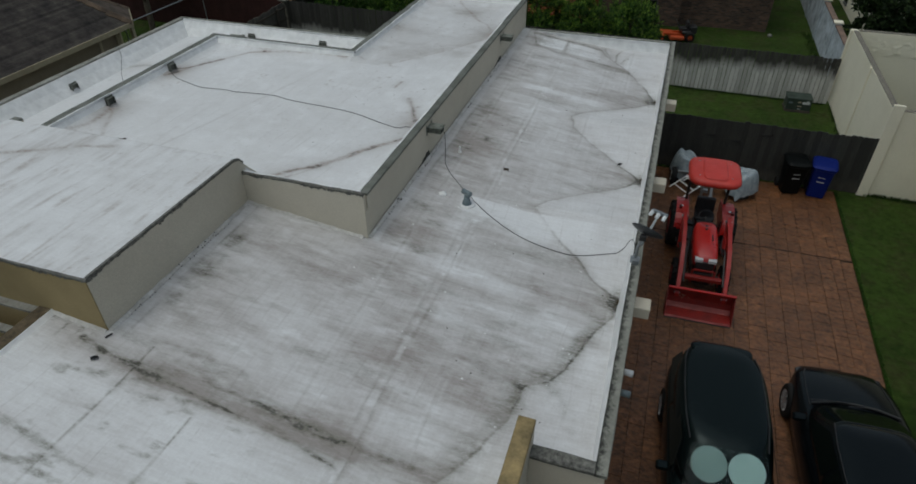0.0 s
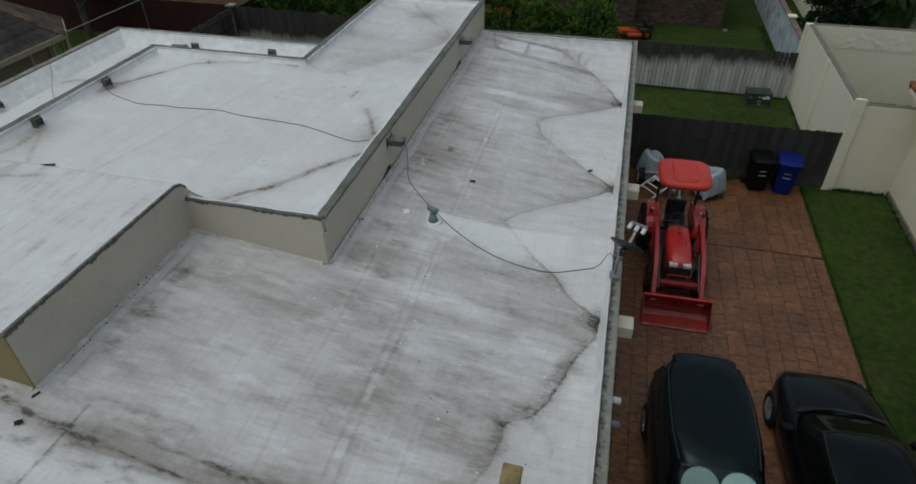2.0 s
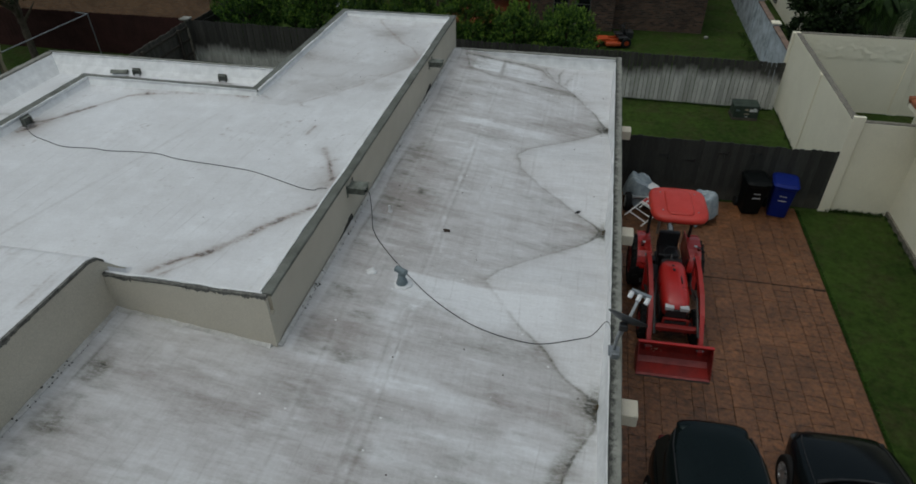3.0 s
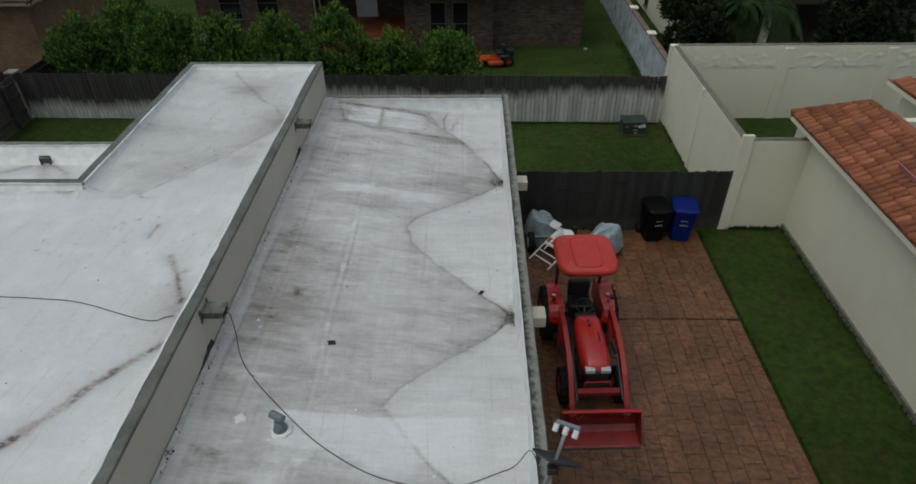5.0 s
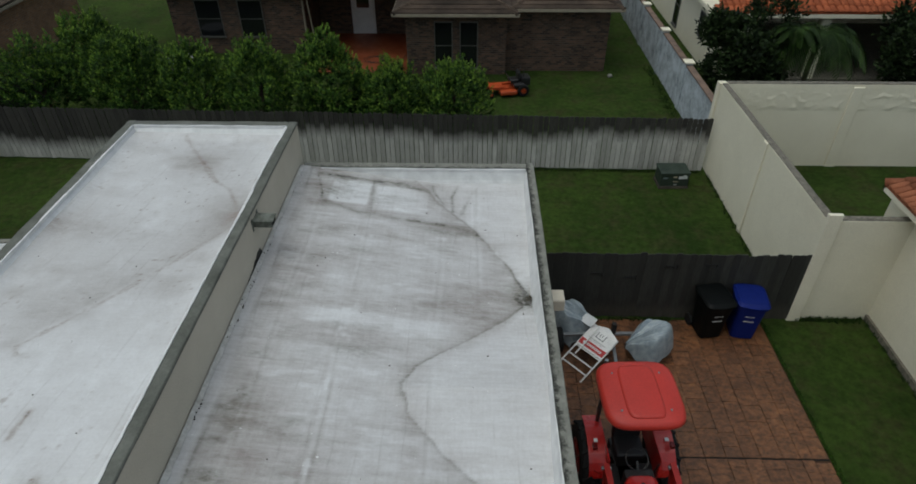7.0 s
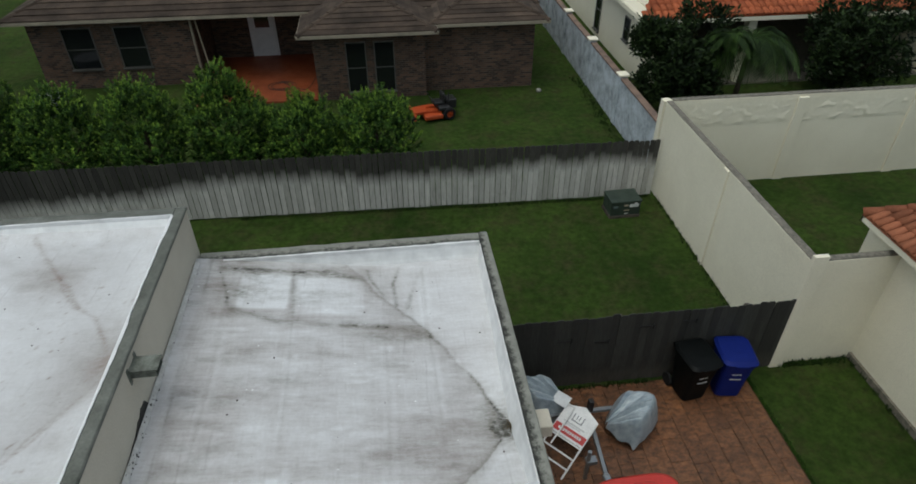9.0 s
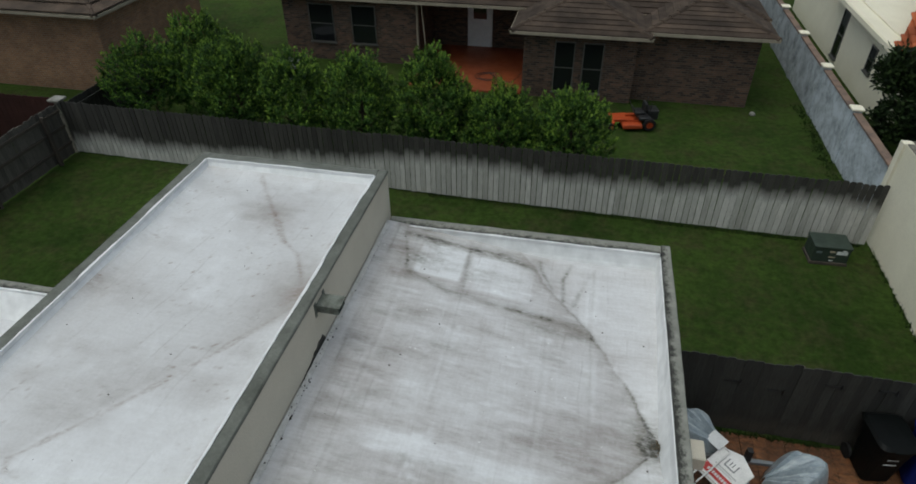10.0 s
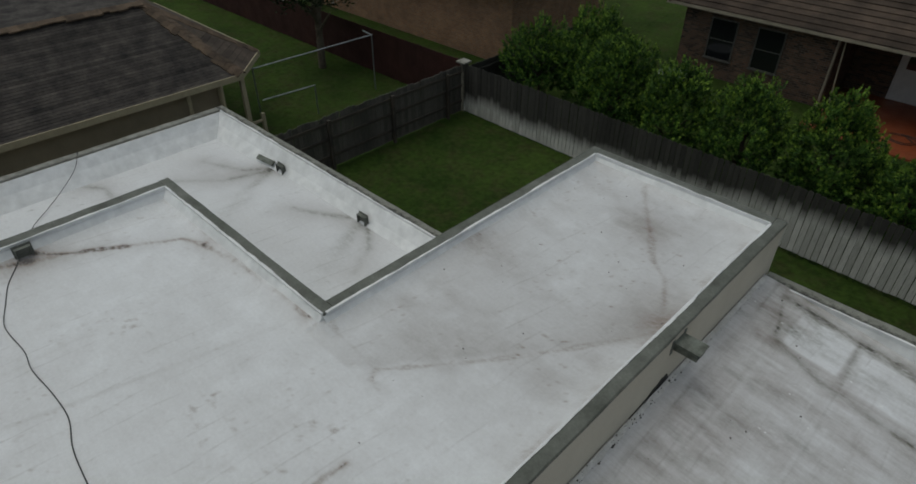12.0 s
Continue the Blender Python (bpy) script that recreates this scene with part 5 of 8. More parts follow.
random.seed(11)
c, s = math.cos(math.atan(0.36)), math.sin(math.atan(0.36))
roof_plane("roof_deck", ((7.35, 30.55, 2.63), (19.0, 30.55, 2.63), (19.0, 37.0, 4.95), (10.5, 37.0, 4.95)), M_TILE, far_house, 0.03)
tiled_slope(far_house, (7.35, 30.55, 2.65), (1, 0, 0), (0, c, s), 46, 15, 0.24, 0.36, M_TILE, lambda a, b: a > b * 0.5)

# ---- clay roof of the near cream house ----
W_EAVE, N_EAVE, RIDGE_X, RIDGE_Z, EAVE_Z = 7.66, 19.42, 8.98, 3.52, 2.88
run = RIDGE_X - W_EAVE
slope = math.hypot(run, RIDGE_Z - EAVE_Z)
roof_plane("roof_deck", ((W_EAVE, 4.0, EAVE_Z), (RIDGE_X, 4.0, RIDGE_Z), (RIDGE_X, 18.6, RIDGE_Z), (W_EAVE, N_EAVE, EAVE_Z)), M_TILE_NEAR, near_house, 0.03)
roof_plane("roof_deck", ((W_EAVE, N_EAVE, EAVE_Z), (RIDGE_X, 18.6, RIDGE_Z), (10.3, N_EAVE, EAVE_Z)), M_TILE_NEAR, near_house, 0.03)
roof_plane("roof_deck", ((10.3, 4.0, EAVE_Z), (10.3, N_EAVE, EAVE_Z), (RIDGE_X, 18.6, RIDGE_Z), (RIDGE_X, 4.0, RIDGE_Z)), M_TILE_NEAR, near_house, 0.03)
part("fascia", boxes((W_EAVE + 0.0, W_EAVE + 0.04, 4.0, N_EAVE, EAVE_Z - 0.14, EAVE_Z - 0.032), (W_EAVE, 10.3, N_EAVE - 0.04, N_EAVE, EAVE_Z - 0.14, EAVE_Z - 0.032)), M_CREAM, near_house)
part("soffit", boxes((W_EAVE + 0.04, 10.26, 4.0, N_EAVE - 0.04, EAVE_Z - 0.15, EAVE_Z - 0.12)), M_CREAM, near_house)
random.seed(12)
tiled_slope(near_house, (W_EAVE - 0.02, N_EAVE, EAVE_Z + 0.015), (0, -1, 0), (run, 0, RIDGE_Z - EAVE_Z), 64, 5, 0.165, slope / 5, M_TILE_NEAR, lambda a, b: a > b * 0.62)
bm = bmesh.new()
for k in range(26):
    y = 18.6 - k * 0.36
    tube(bm, (RIDGE_X, y, RIDGE_Z + 0.01), (RIDGE_X, y - 0.38, RIDGE_Z + 0.02), 0.085, 10, 0.098)
part("ridge_tiles", bm, M_TILE_NEAR, near_house, smooth=True)
bm = bmesh.new()
for k in range(5):
    p0, p1 = Vector((W_EAVE, N_EAVE, EAVE_Z)), Vector((RIDGE_X, 18.6, RIDGE_Z))
    tube(bm, p0.lerp(p1, k / 5) + Vector((0, 0, 0.02)), p0.lerp(p1, k / 5 + 0.22) + Vector((0, 0, 0.01)), 0.1, 10, 0.085)
part("hip_tiles", bm, M_TILE_NEAR, near_house, smooth=True)
M_PINK = plain("pink_patch", (0.55, 0.26, 0.28), 0.7)
bm = bmesh.new()
bar(bm, (8.32, 15.35, 3.305), (8.32, 15.95, 3.305), 0.012, 0.3)
bm.transform(Matrix.Translation((8.32, 15.65, 3.305)) @ Matrix.Rotation(-0.45, 4, "Y") @ Matrix.Translation((-8.32, -15.65, -3.305)))
part("roof_patch", bm, M_PINK, near_house, "faded pink patch on the tiles")
# its east wing, just in view over the garden
part("wall", boxes((12.1, 12.3, 20.2, 22.0, -0.05, 2.6)), M_CREAM, near_house)
roof_plane("roof_deck", ((11.7, 22.3, 2.6), (11.7, 10.0, 2.6), (13.6, 10.0, 3.3), (13.6, 20.5, 3.3)), M_TILE_NEAR, near_house, 0.03)
tiled_slope(near_house, (11.68, 22.3, 2.615), (0, -1, 0), (1.9, 0, 0.7), 24, 5, 0.24, 0.4, M_TILE_NEAR, lambda a, b: a > b * 0.9, 0)
part("fascia", boxes((11.7, 11.74, 10.0, 22.3, 2.45, 2.568)), M_CREAM, near_house)

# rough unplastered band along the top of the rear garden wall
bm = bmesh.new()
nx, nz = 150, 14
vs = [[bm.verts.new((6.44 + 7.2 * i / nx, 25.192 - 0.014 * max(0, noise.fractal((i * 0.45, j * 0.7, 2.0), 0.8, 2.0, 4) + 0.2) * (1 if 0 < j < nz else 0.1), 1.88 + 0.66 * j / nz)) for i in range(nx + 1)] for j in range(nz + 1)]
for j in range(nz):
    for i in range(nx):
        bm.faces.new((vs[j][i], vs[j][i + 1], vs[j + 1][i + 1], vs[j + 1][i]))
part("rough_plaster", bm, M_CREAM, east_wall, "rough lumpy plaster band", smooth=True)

# ---- dark-roofed house on the west ----
west_house = tagged(new("west_house"), "house with dark shingle hip roof and tan fascia", "house")
M_TANWALL = surface("tan_siding", (0.30, 0.25, 0.175), (0.24, 0.20, 0.14), 0.8, 1.2, 40, 0.3)
M_TANTRIM = surface("tan_trim", (0.44, 0.385, 0.26), (0.36, 0.31, 0.21), 0.6, 2, 30, 0.2)
part("wall", boxes((-26.6, -18.75, -3.0, 17.9, -0.05, 2.48)), M_TANWALL, west_house)
part("corner_board", boxes((-18.76, -18.70, 17.84, 17.96, -0.05, 2.5)), M_TANTRIM, west_house)
part("porch_post", boxes((-18.62, -18.50, 18.46, 18.58, -0.05, 2.5)), M_TANTRIM, west_house)
for z in (0.35, 0.68, 1.0):
    part("porch_rail", boxes((-18.58, -18.54, 18.58, 18.92, z, z + 0.07)), M_TANTRIM, west_house)
part("porch_post", boxes((-18.61, -18.51, 18.92, 19.02, -0.05, 1.25)), M_TANTRIM, west_house)
M_BROWNROOF = surface("weathered_brown_shingle", (0.085, 0.066, 0.052), (0.045, 0.038, 0.032), 0.85, 1.6, 24, 0.6, 0.012, vary=0.25)
M_HIPCAP = surface("hip_cap_shingle", (0.130, 0.092, 0.062), (0.070, 0.055, 0.043), 0.85, 2.5, 24, 0.5, vary=0.25)
E_X, N_Y, CUT, APEX = -18.42, 19.85, 1.36, Vector((-21.0, 17.25, 4.32))
CORNER_E, CORNER_N = Vector((E_X, N_Y - CUT, 2.62)), Vector((E_X - CUT, N_Y, 2.62))


def lapped_slope(parent, lo_a, lo_b, hi_a, hi_b, courses, material):
    """Shingle courses, each lapping the one below, on a slope between an eave and a ridge."""
    for k in range(courses):
        s0, s1 = k / courses, min(1.0, (k + 1.15) / courses)
        a, b = lo_a.lerp(hi_a, s0) + Vector((0, 0, 0.011)), lo_b.lerp(hi_b, s0) + Vector((0, 0, 0.011))
        c, d = lo_b.lerp(hi_b, s1), lo_a.lerp(hi_a, s1)
        bm = bmesh.new()
        va, vb, vc, vd = (bm.verts.new(p) for p in (a, b, c, d))
        ua, ub = bm.verts.new(a - Vector((0, 0, 0.014))), bm.verts.new(b - Vector((0, 0, 0.014)))
        bm.faces.new((va, vb, vc, vd))
        bm.faces.new((ua, ub, vb, va))
        bmesh.ops.recalc_face_normals(bm, faces=bm.faces)
        part("roof_course", bm, material, parent)


lapped_slope(west_house, Vector((E_X, -4.0, 2.62)), CORNER_E, Vector((APEX.x, -4.0, APEX.z)), APEX, 34, M_DARKROOF)
lapped_slope(west_house, CORNER_E, CORNER_N, APEX, APEX + Vector((-0.001, 0.001, 0)), 18, M_BROWNROOF)
lapped_slope(west_house, CORNER_N, Vector((-27.0, N_Y, 2.62)), APEX, Vector((-24.4, 17.25, APEX.z)), 20, M_BROWNROOF)
lapped_slope(west_house, Vector((-27.0, N_Y, 2.62)), Vector((-27.0, -4.0, 2.62)), Vector((-24.4, 17.25, APEX.z)), Vector((-24.4, -4.0, APEX.z)), 20, M_DARKROOF)
part("roof_deck", boxes((-24.4, -21.0, -4.0, 17.25, APEX.z - 0.08, APEX.z)), M_DARKROOF, west_house)
rng = random.Random(88)
for p0, p1, n in ((CORNER_E, APEX, 20), (CORNER_N, APEX, 20), (APEX, Vector((APEX.x, 4.0, APEX.z)), 60)):
    along = (p1 - p0).normalized()
    side_ = along.cross(Vector((0, 0, 1))).normalized()
    for k in range(n):
        w0, w1 = rng.uniform(0.16, 0.26), rng.uniform(0.16, 0.26)
        rings = []
        for f, dz in ((k / n, 0.050), ((k + 1.15) / n, 0.038)):
            c = p0.lerp(p1, f) + Vector((0, 0, dz))
            rings.append([c + side_ * w0 - Vector((0, 0, 0.32 * w0)), c, c - side_ * w1 - Vector((0, 0, 0.32 * w1)), c - side_ * w1 - Vector((0, 0, 0.32 * w1 + 0.03)), c - Vector((0, 0, 0.03)), c + side_ * w0 - Vector((0, 0, 0.32 * w0 + 0.03))])
        bm = bmesh.new()
        loft(bm, rings)
        bmesh.ops.recalc_face_normals(bm, faces=bm.faces)
        part("hip_cap", bm, M_HIPCAP, west_house)
part("fascia", boxes((E_X, E_X + 0.03, -4.0, N_Y - CUT, 2.47, 2.635)), M_TANTRIM, west_house)
part("fascia", prism(bmesh.new(), [(E_X, N_Y - CUT), (E_X + 0.03, N_Y - CUT + 0.01), (E_X - CUT + 0.01, N_Y + 0.03), (E_X - CUT, N_Y)], 2.47, 2.635), M_TANTRIM, west_house)
part("fascia", boxes((-27.0, E_X - CUT, N_Y, N_Y + 0.03, 2.47, 2.635)), M_TANTRIM, west_house)
part("soffit", prism(bmesh.new(), [(-27.0, -4.0), (E_X, -4.0), (E_X, N_Y - CUT), (E_X - CUT, N_Y), (-27.0, N_Y)], 2.48, 2.51), M_TANTRIM, west_house)
for y in (17.85, 16.9):
    part("downspout", tube(bmesh.new(), (-18.62, y, 0.0), (-18.5, y, 2.5), 0.05), M_TANTRIM, west_house)

# ---- maroon board fence, dark fence and tan brick house on the far west ----
def board_fence(label, x0, x1, y0, y1, h, material):
    f = tagged(new("board_fence"), label, "fence", kind="structure")
    along_x = (x1 - x0) > (y1 - y0)
    n = int(max(x1 - x0, y1 - y0) / 0.2)
    me = picket_mesh(h, 0.19)
    me.materials.append(material)
    for i in range(n):
        o = new("board", me)
        o.parent = f
        o.matrix_basis = pose(x0 + (i + 0.5) * (x1 - x0) / n if along_x else x0, y0 if along_x else y0 + (i + 0.5) * (y1 - y0) / n, random.uniform(-0.01, 0.01), 0, 0, 0 if along_x else 90)
    for z in (0.4, h - 0.3):
        part("rail", boxes((x0, x1, y0 + 0.02, y0 + 0.06, z, z + 0.09) if along_x else (x0 + 0.02, x0 + 0.06, y0, y1, z, z + 0.09)), material, f)
    return f


random.seed(5)
board_fence("dark maroon board fence beyond the side yard", -42.0, -16.5, 25.5, 25.5, 1.68, M_MAROON)
board_fence("dark wooden fence running back from the corner", -16.4, -16.4, 25.55, 32.0, 1.5, M_GATE)
tan_house = tagged(new("tan_brick_house"), "tan brick house wall beyond the far lawn", "house")
part("wall", boxes((-31.0, -17.9, 29.6, 36.0, -0.05, 3.0)), M_TANBRICK, tan_house)
hip_roof(tan_house, -31.6, -17.3, 29.0, 36.6, 3.0, 0.4, M_SHINGLE, 8)
cap_post = thing("fence_post", -16.39, 25.38, 0, "concrete fence corner post with flat cap", "post")
part("shaft", boxes((-0.08, 0.08, -0.08, 0.08, -0.05, 1.68)), M_WALLTOP, cap_post)
part("cap", boxes((-0.19, 0.19, -0.19, 0.19, 1.68, 1.75), bevel=0.015), M_PALECOPE, cap_post)

# ---- steel clothes-line frame in the west yard ----
M_GALV = surface("galvanised_steel", (0.34, 0.36, 0.37), (0.24, 0.255, 0.265), 0.42, 4.0, 50, 0.1, 0.002, metal=0.7, space="OBJ")
frame_thing = thing("swing_frame", -20.05, 22.05, 0, "grey steel pipe frame standing on the lawn", "frame")
for name, p, q in (("top_rail", (-0.05, -2.35, 2.0), (0.05, 2.35, 2.0)), ("post", (-0.05, -2.35, -0.05), (-0.05, -2.35, 2.0)), ("post", (0.05, 2.35, -0.05), (0.05, 2.35, 2.0)), ("cross_arm", (0.05, 2.35, 2.0), (-0.5, 2.4, 2.02)), ("low_rail", (0.15, -2.3, 1.0), (0.3, -0.4, 1.0)), ("post", (0.3, -0.4, -0.05), (0.3, -0.4, 1.0))):
    part(name, tube(bmesh.new(), p, q, 0.022, 8), M_GALV, frame_thing)

# ---- planting ----
def leaf_material(name, dark, light, back):
    m, t, p = nodes_of(name)
    geo = t.nodes.new("ShaderNodeNewGeometry")
    col = nmix(t, nramp(t, geo.outputs["Random Per Island"], 0.1, 0.95), dark, light)
    col = nmix(t, 0.6, col, nramp(t, nnoise(t, 1.4, 4, 0.6), 0.35, 0.68, (0.35, 0.4, 0.32, 1), (1.6, 1.5, 1.15, 1)), "MULTIPLY")
    t.links.new(col, p.inputs["Base Color"])
    p.inputs["Roughness"].default_value = 0.6
    p.inputs["Specular IOR Level"].default_value = 0.12
    p.inputs["Transmission Weight"].default_value = 0.0
    return m


M_LEAF = leaf_material("shrub_leaves", (0.011, 0.034, 0.008), (0.070, 0.146, 0.026), 0)
M_TIPLEAF = leaf_material("pale_tip_leaves", (0.060, 0.122, 0.017), (0.190, 0.292, 0.050), 0)
M_LEAF_DARK = leaf_material("dark_leaves", (0.006, 0.012, 0.005), (0.022, 0.040, 0.012), 0)
M_PALM = leaf_material("palm_leaves", (0.009, 0.021, 0.006), (0.036, 0.070, 0.016), 0)
M_BARK = surface("bark", (0.075, 0.06, 0.045), (0.045, 0.036, 0.028), 0.9, 6, 40, 0.6, 0.01)
M_PALEBARK = surface("pale_bark", (0.16, 0.135, 0.10), (0.09, 0.075, 0.055), 0.9, 6, 40, 0.6, 0.01)
M_PETAL = plain("white_blossom", (0.70, 0.70, 0.66), 0.6)


def leaf_quad(bm, p, d, n, length, width):
    """A folded four-point leaf from p along d."""
    side = d.cross(n).normalized() * width / 2
    mid = p + d * length * 0.5
    a, b, c, e = bm.verts.new(p), bm.verts.new(mid + side + n * width * 0.15), bm.verts.new(p + d * length), bm.verts.new(mid - side + n * width * 0.15)
    bm.faces.new((a, b, c))
    bm.faces.new((a, c, e))


def lobed(rng, radii, clumps, per, leaf):
    """A crown of several rounded heads at different heights, with upright shoots and dark gaps between."""
    bm = bmesh.new()
    heads = []
    for k in range(11):
        a = 2.4 * k + rng.uniform(-0.4, 0.4)
        up = rng.uniform(-0.85, 0.55) if k else 0.72
        out = 0.60 * math.sqrt(1 - min(0.95, up * up)) * rng.uniform(0.75, 1.15)
        heads.append((Vector((math.cos(a) * out * radii[0], math.sin(a) * out * radii[1], up * radii[2])), rng.uniform(0.34, 0.52)))
    for _ in range(clumps):
        c0, r = rng.choice(heads)
        v = Vector((rng.gauss(0, 1), rng.gauss(0, 1), rng.gauss(0.25, 1))).normalized()
        c = c0 + Vector((v.x * radii[0] * r, v.y * radii[1] * r, v.z * radii[2] * r * 0.8)) * rng.uniform(0.55, 1.05)
        shoot = rng.random() < 0.06
        if shoot:
            c.z += rng.uniform(0.05, 0.22)
        for _ in range(per):
            o = Vector((rng.gauss(0, 1), rng.gauss(0, 1), rng.gauss(0, 1))) * (0.045 if shoot else 0.085)
            d = (v * 0.6 + Vector((rng.uniform(-1, 1), rng.uniform(-1, 1), rng.uniform(-0.3, 0.9)))).normalized()
            n = (v * 0.5 + Vector((rng.uniform(-1, 1), rng.uniform(-1, 1), rng.uniform(0.2, 1.4)))).normalized()
            if abs(d.dot(n)) < 0.95:
                leaf_quad(bm, c + o, d, n, leaf * rng.uniform(0.6, 1.4), leaf * rng.uniform(0.35, 0.6))
    return bm


def limbs(rng, height, n, r, reach):
    bm = bmesh.new()
    bent(bm, curve_points([(0, 0, -0.05), (0.05, 0.02, height * 0.5), (0.0, 0.05, height)], 4), r, 8)
    for k in range(n):
        a = 2 * math.pi * k / n + rng.uniform(-0.3, 0.3)
        z = height * rng.uniform(0.35, 0.8)
        e = (math.cos(a) * reach, math.sin(a) * reach, z + reach * 0.9)
        tube(bm, (0.02, 0.02, z), e, r * 0.55, 6, r * 0.15)
    return bm


def bush(rng, rx, ry, h, shoots, leaf):
    """A dense dome of leafy upright shoots: darker leaves, and paler leaves at the shoot ends of its upper part, as two
    meshes.
    """
    base_leaves, tip_leaves = bmesh.new(), bmesh.new()
    off = Vector((rng.uniform(0, 90), rng.uniform(0, 90), 0))
    up = Vector((0, 0, 1))
    for _ in range(shoots):
        v = Vector((rng.gauss(0, 1), rng.gauss(0, 1), rng.gauss(0.25, 1))).normalized()
        if v.z < -0.8:
            continue
        r = (0.90 + 0.34 * noise.noise(v * 2.4 + off) + 0.16 * noise.noise(v * 5.5 + off)) * rng.choice((1.0, 1.0, 1.0, 0.82, 0.66))
        point = 1.0 - 0.16 * max(0.0, v.z) ** 2
        c = Vector((v.x * rx * r * point, v.y * ry * r * point, h * 0.50 + v.z * h * 0.43 * r))
        axis = (v * 0.55 + up * 0.75 + Vector((rng.gauss(0, 0.3), rng.gauss(0, 0.3), 0))).normalized()
        length = rng.uniform(0.14, 0.30) * (1.25 if v.z > 0.5 else 1.0)
        side = axis.orthogonal().normalized()
        turn = rng.uniform(0, 6.3)
        n = 15
        for k in range(n):
            f = k / (n - 1)
            out = Matrix.Rotation(turn + 2.4 * k, 3, axis) @ side
            d = (out * (1.0 - 0.45 * f) + axis * (0.35 + 0.7 * f)).normalized()
            nrm = (axis - d * axis.dot(d) + Vector((rng.gauss(0, 0.25), rng.gauss(0, 0.25), 0.2))).normalized()
            if abs(d.dot(nrm)) > 0.95:
                continue
            size = leaf * rng.uniform(0.75, 1.3) * (1.0 - 0.35 * f)
            leaf_quad(tip_leaves if f > 0.66 and v.z > -0.25 else base_leaves, c + axis * (length * f - 0.4 * length), d, nrm, size, size * rng.uniform(0.42, 0.6))
    return base_leaves, tip_leaves


def shrub(x, y, rx, ry, h, seed, label="dense domed green shrub with pale shoot ends beside the fence", shoots=1000):
    rng = random.Random(seed)
    t = thing("shrub", x, y, 0, label, "shrub", group="shrubs along the back fence")
    part("trunk", limbs(rng, h * 0.6, 7, 0.05, min(rx, ry) * 0.6), M_BARK, t)
    base_leaves, tip_leaves = bush(rng, rx, ry, h, shoots, 0.105)
    part("crown", base_leaves, M_LEAF, t)
    part("shoot_tips", tip_leaves, M_TIPLEAF, t, "pale green leaves at the upper shoot ends")
    return t


shrub(-14.9, 27.6, 1.35, 1.2, 3.1, 1, "large dark green shrub in the yard corner")
shrub(-13.0, 28.0, 1.35, 1.25, 3.9, 2, "large dark green shrub in the yard corner", 1200)
shrub(-11.3, 26.7, 1.2, 1.1, 3.8, 21, shoots=1200)
shrub(-9.2, 26.4, 1.12, 1.05, 3.5, 3)
shrub(-7.25, 26.4, 1.10, 1.1, 3.65, 4)
shrub(-5.12, 26.4, 1.12, 1.1, 3.85, 5, shoots=1200)
shrub(-3.28, 26.4, 1.05, 1.0, 2.9, 6)
shrub(-1.32, 26.4, 1.08, 1.05, 2.9, 7)

tree = thing("tree", 8.55, 29.6, 0, "dense dark green broadleaf tree beside the far house", "tree")
rng = random.Random(21)
part("trunk", limbs(rng, 2.2, 8, 0.10, 1.0), M_BARK, tree)
bm = lobed(rng, (1.75, 1.3, 1.75), 800, 18, 0.17)
for v in bm.verts:
    v.co.z += 1.75
part("crown", bm, M_LEAF_DARK, tree)
tree = thing("tree", 15.3, 30.2, 0, "dark leafy tree shading the far porch", "tree")
part("trunk", limbs(rng, 2.4, 8, 0.10, 1.0), M_BARK, tree)
bm = lobed(rng, (2.2, 1.4, 1.7), 650, 18, 0.17)
for v in bm.verts:
    v.co.z += 1.9
part("crown", bm, M_LEAF_DARK, tree)


def palm(x, y, h, fronds, length, seed):
    """A feather palm: ringed trunk, arched fronds of paired leaflets."""
    rng = random.Random(seed)
    t = thing("palm_tree", x, y, 0, "feather palm with drooping green fronds", "palm")
    bm = bmesh.new()
    rings = []
    for k in range(15):
        z = h * k / 14 - 0.05
        r = 0.09 + 0.012 * (k % 2) - 0.02 * k / 14
        rings.append([(0.1 * (z / h) ** 2 + r * math.cos(a), r * math.sin(a), z) for a in [2 * math.pi * i / 10 for i in range(10)]])
    loft(bm, rings)
    part("trunk", bm, M_BARK, t)
    for f in range(fronds):
        a = 2 * math.pi * f / fronds + rng.uniform(-0.2, 0.2)
        lift, ln = rng.uniform(0.1, 1.0), length * rng.uniform(0.8, 1.1)
        bm = bmesh.new()
        pts = []
        for k in range(13):
            s = k / 12
            out = ln * s * (1 - 0.25 * s)
            pts.append(Vector((0.1 + math.cos(a) * out, math.sin(a) * out, h + lift * ln * 0.7 * s - (0.55 + 0.5 * lift) * ln * s * s)))
        bent(bm, pts, 0.012, 5)
        side = Vector((-math.sin(a), math.cos(a), 0))
        for k in range(1, 13):
            for half in (0, 0.5):
                i0 = min(k, 12) - half
                p = pts[k - 1].lerp(pts[k], 1 - half)
                d0 = (pts[k] - pts[k - 1]).normalized()
                for sg in (-1, 1):
                    ll = 0.36 * ln * math.sin(math.pi * min(0.95, (i0 / 12) * 0.8 + 0.12)) * rng.uniform(0.85, 1.1)
                    d = (side * sg + d0 * 0.6 + Vector((0, 0, -0.45))).normalized()
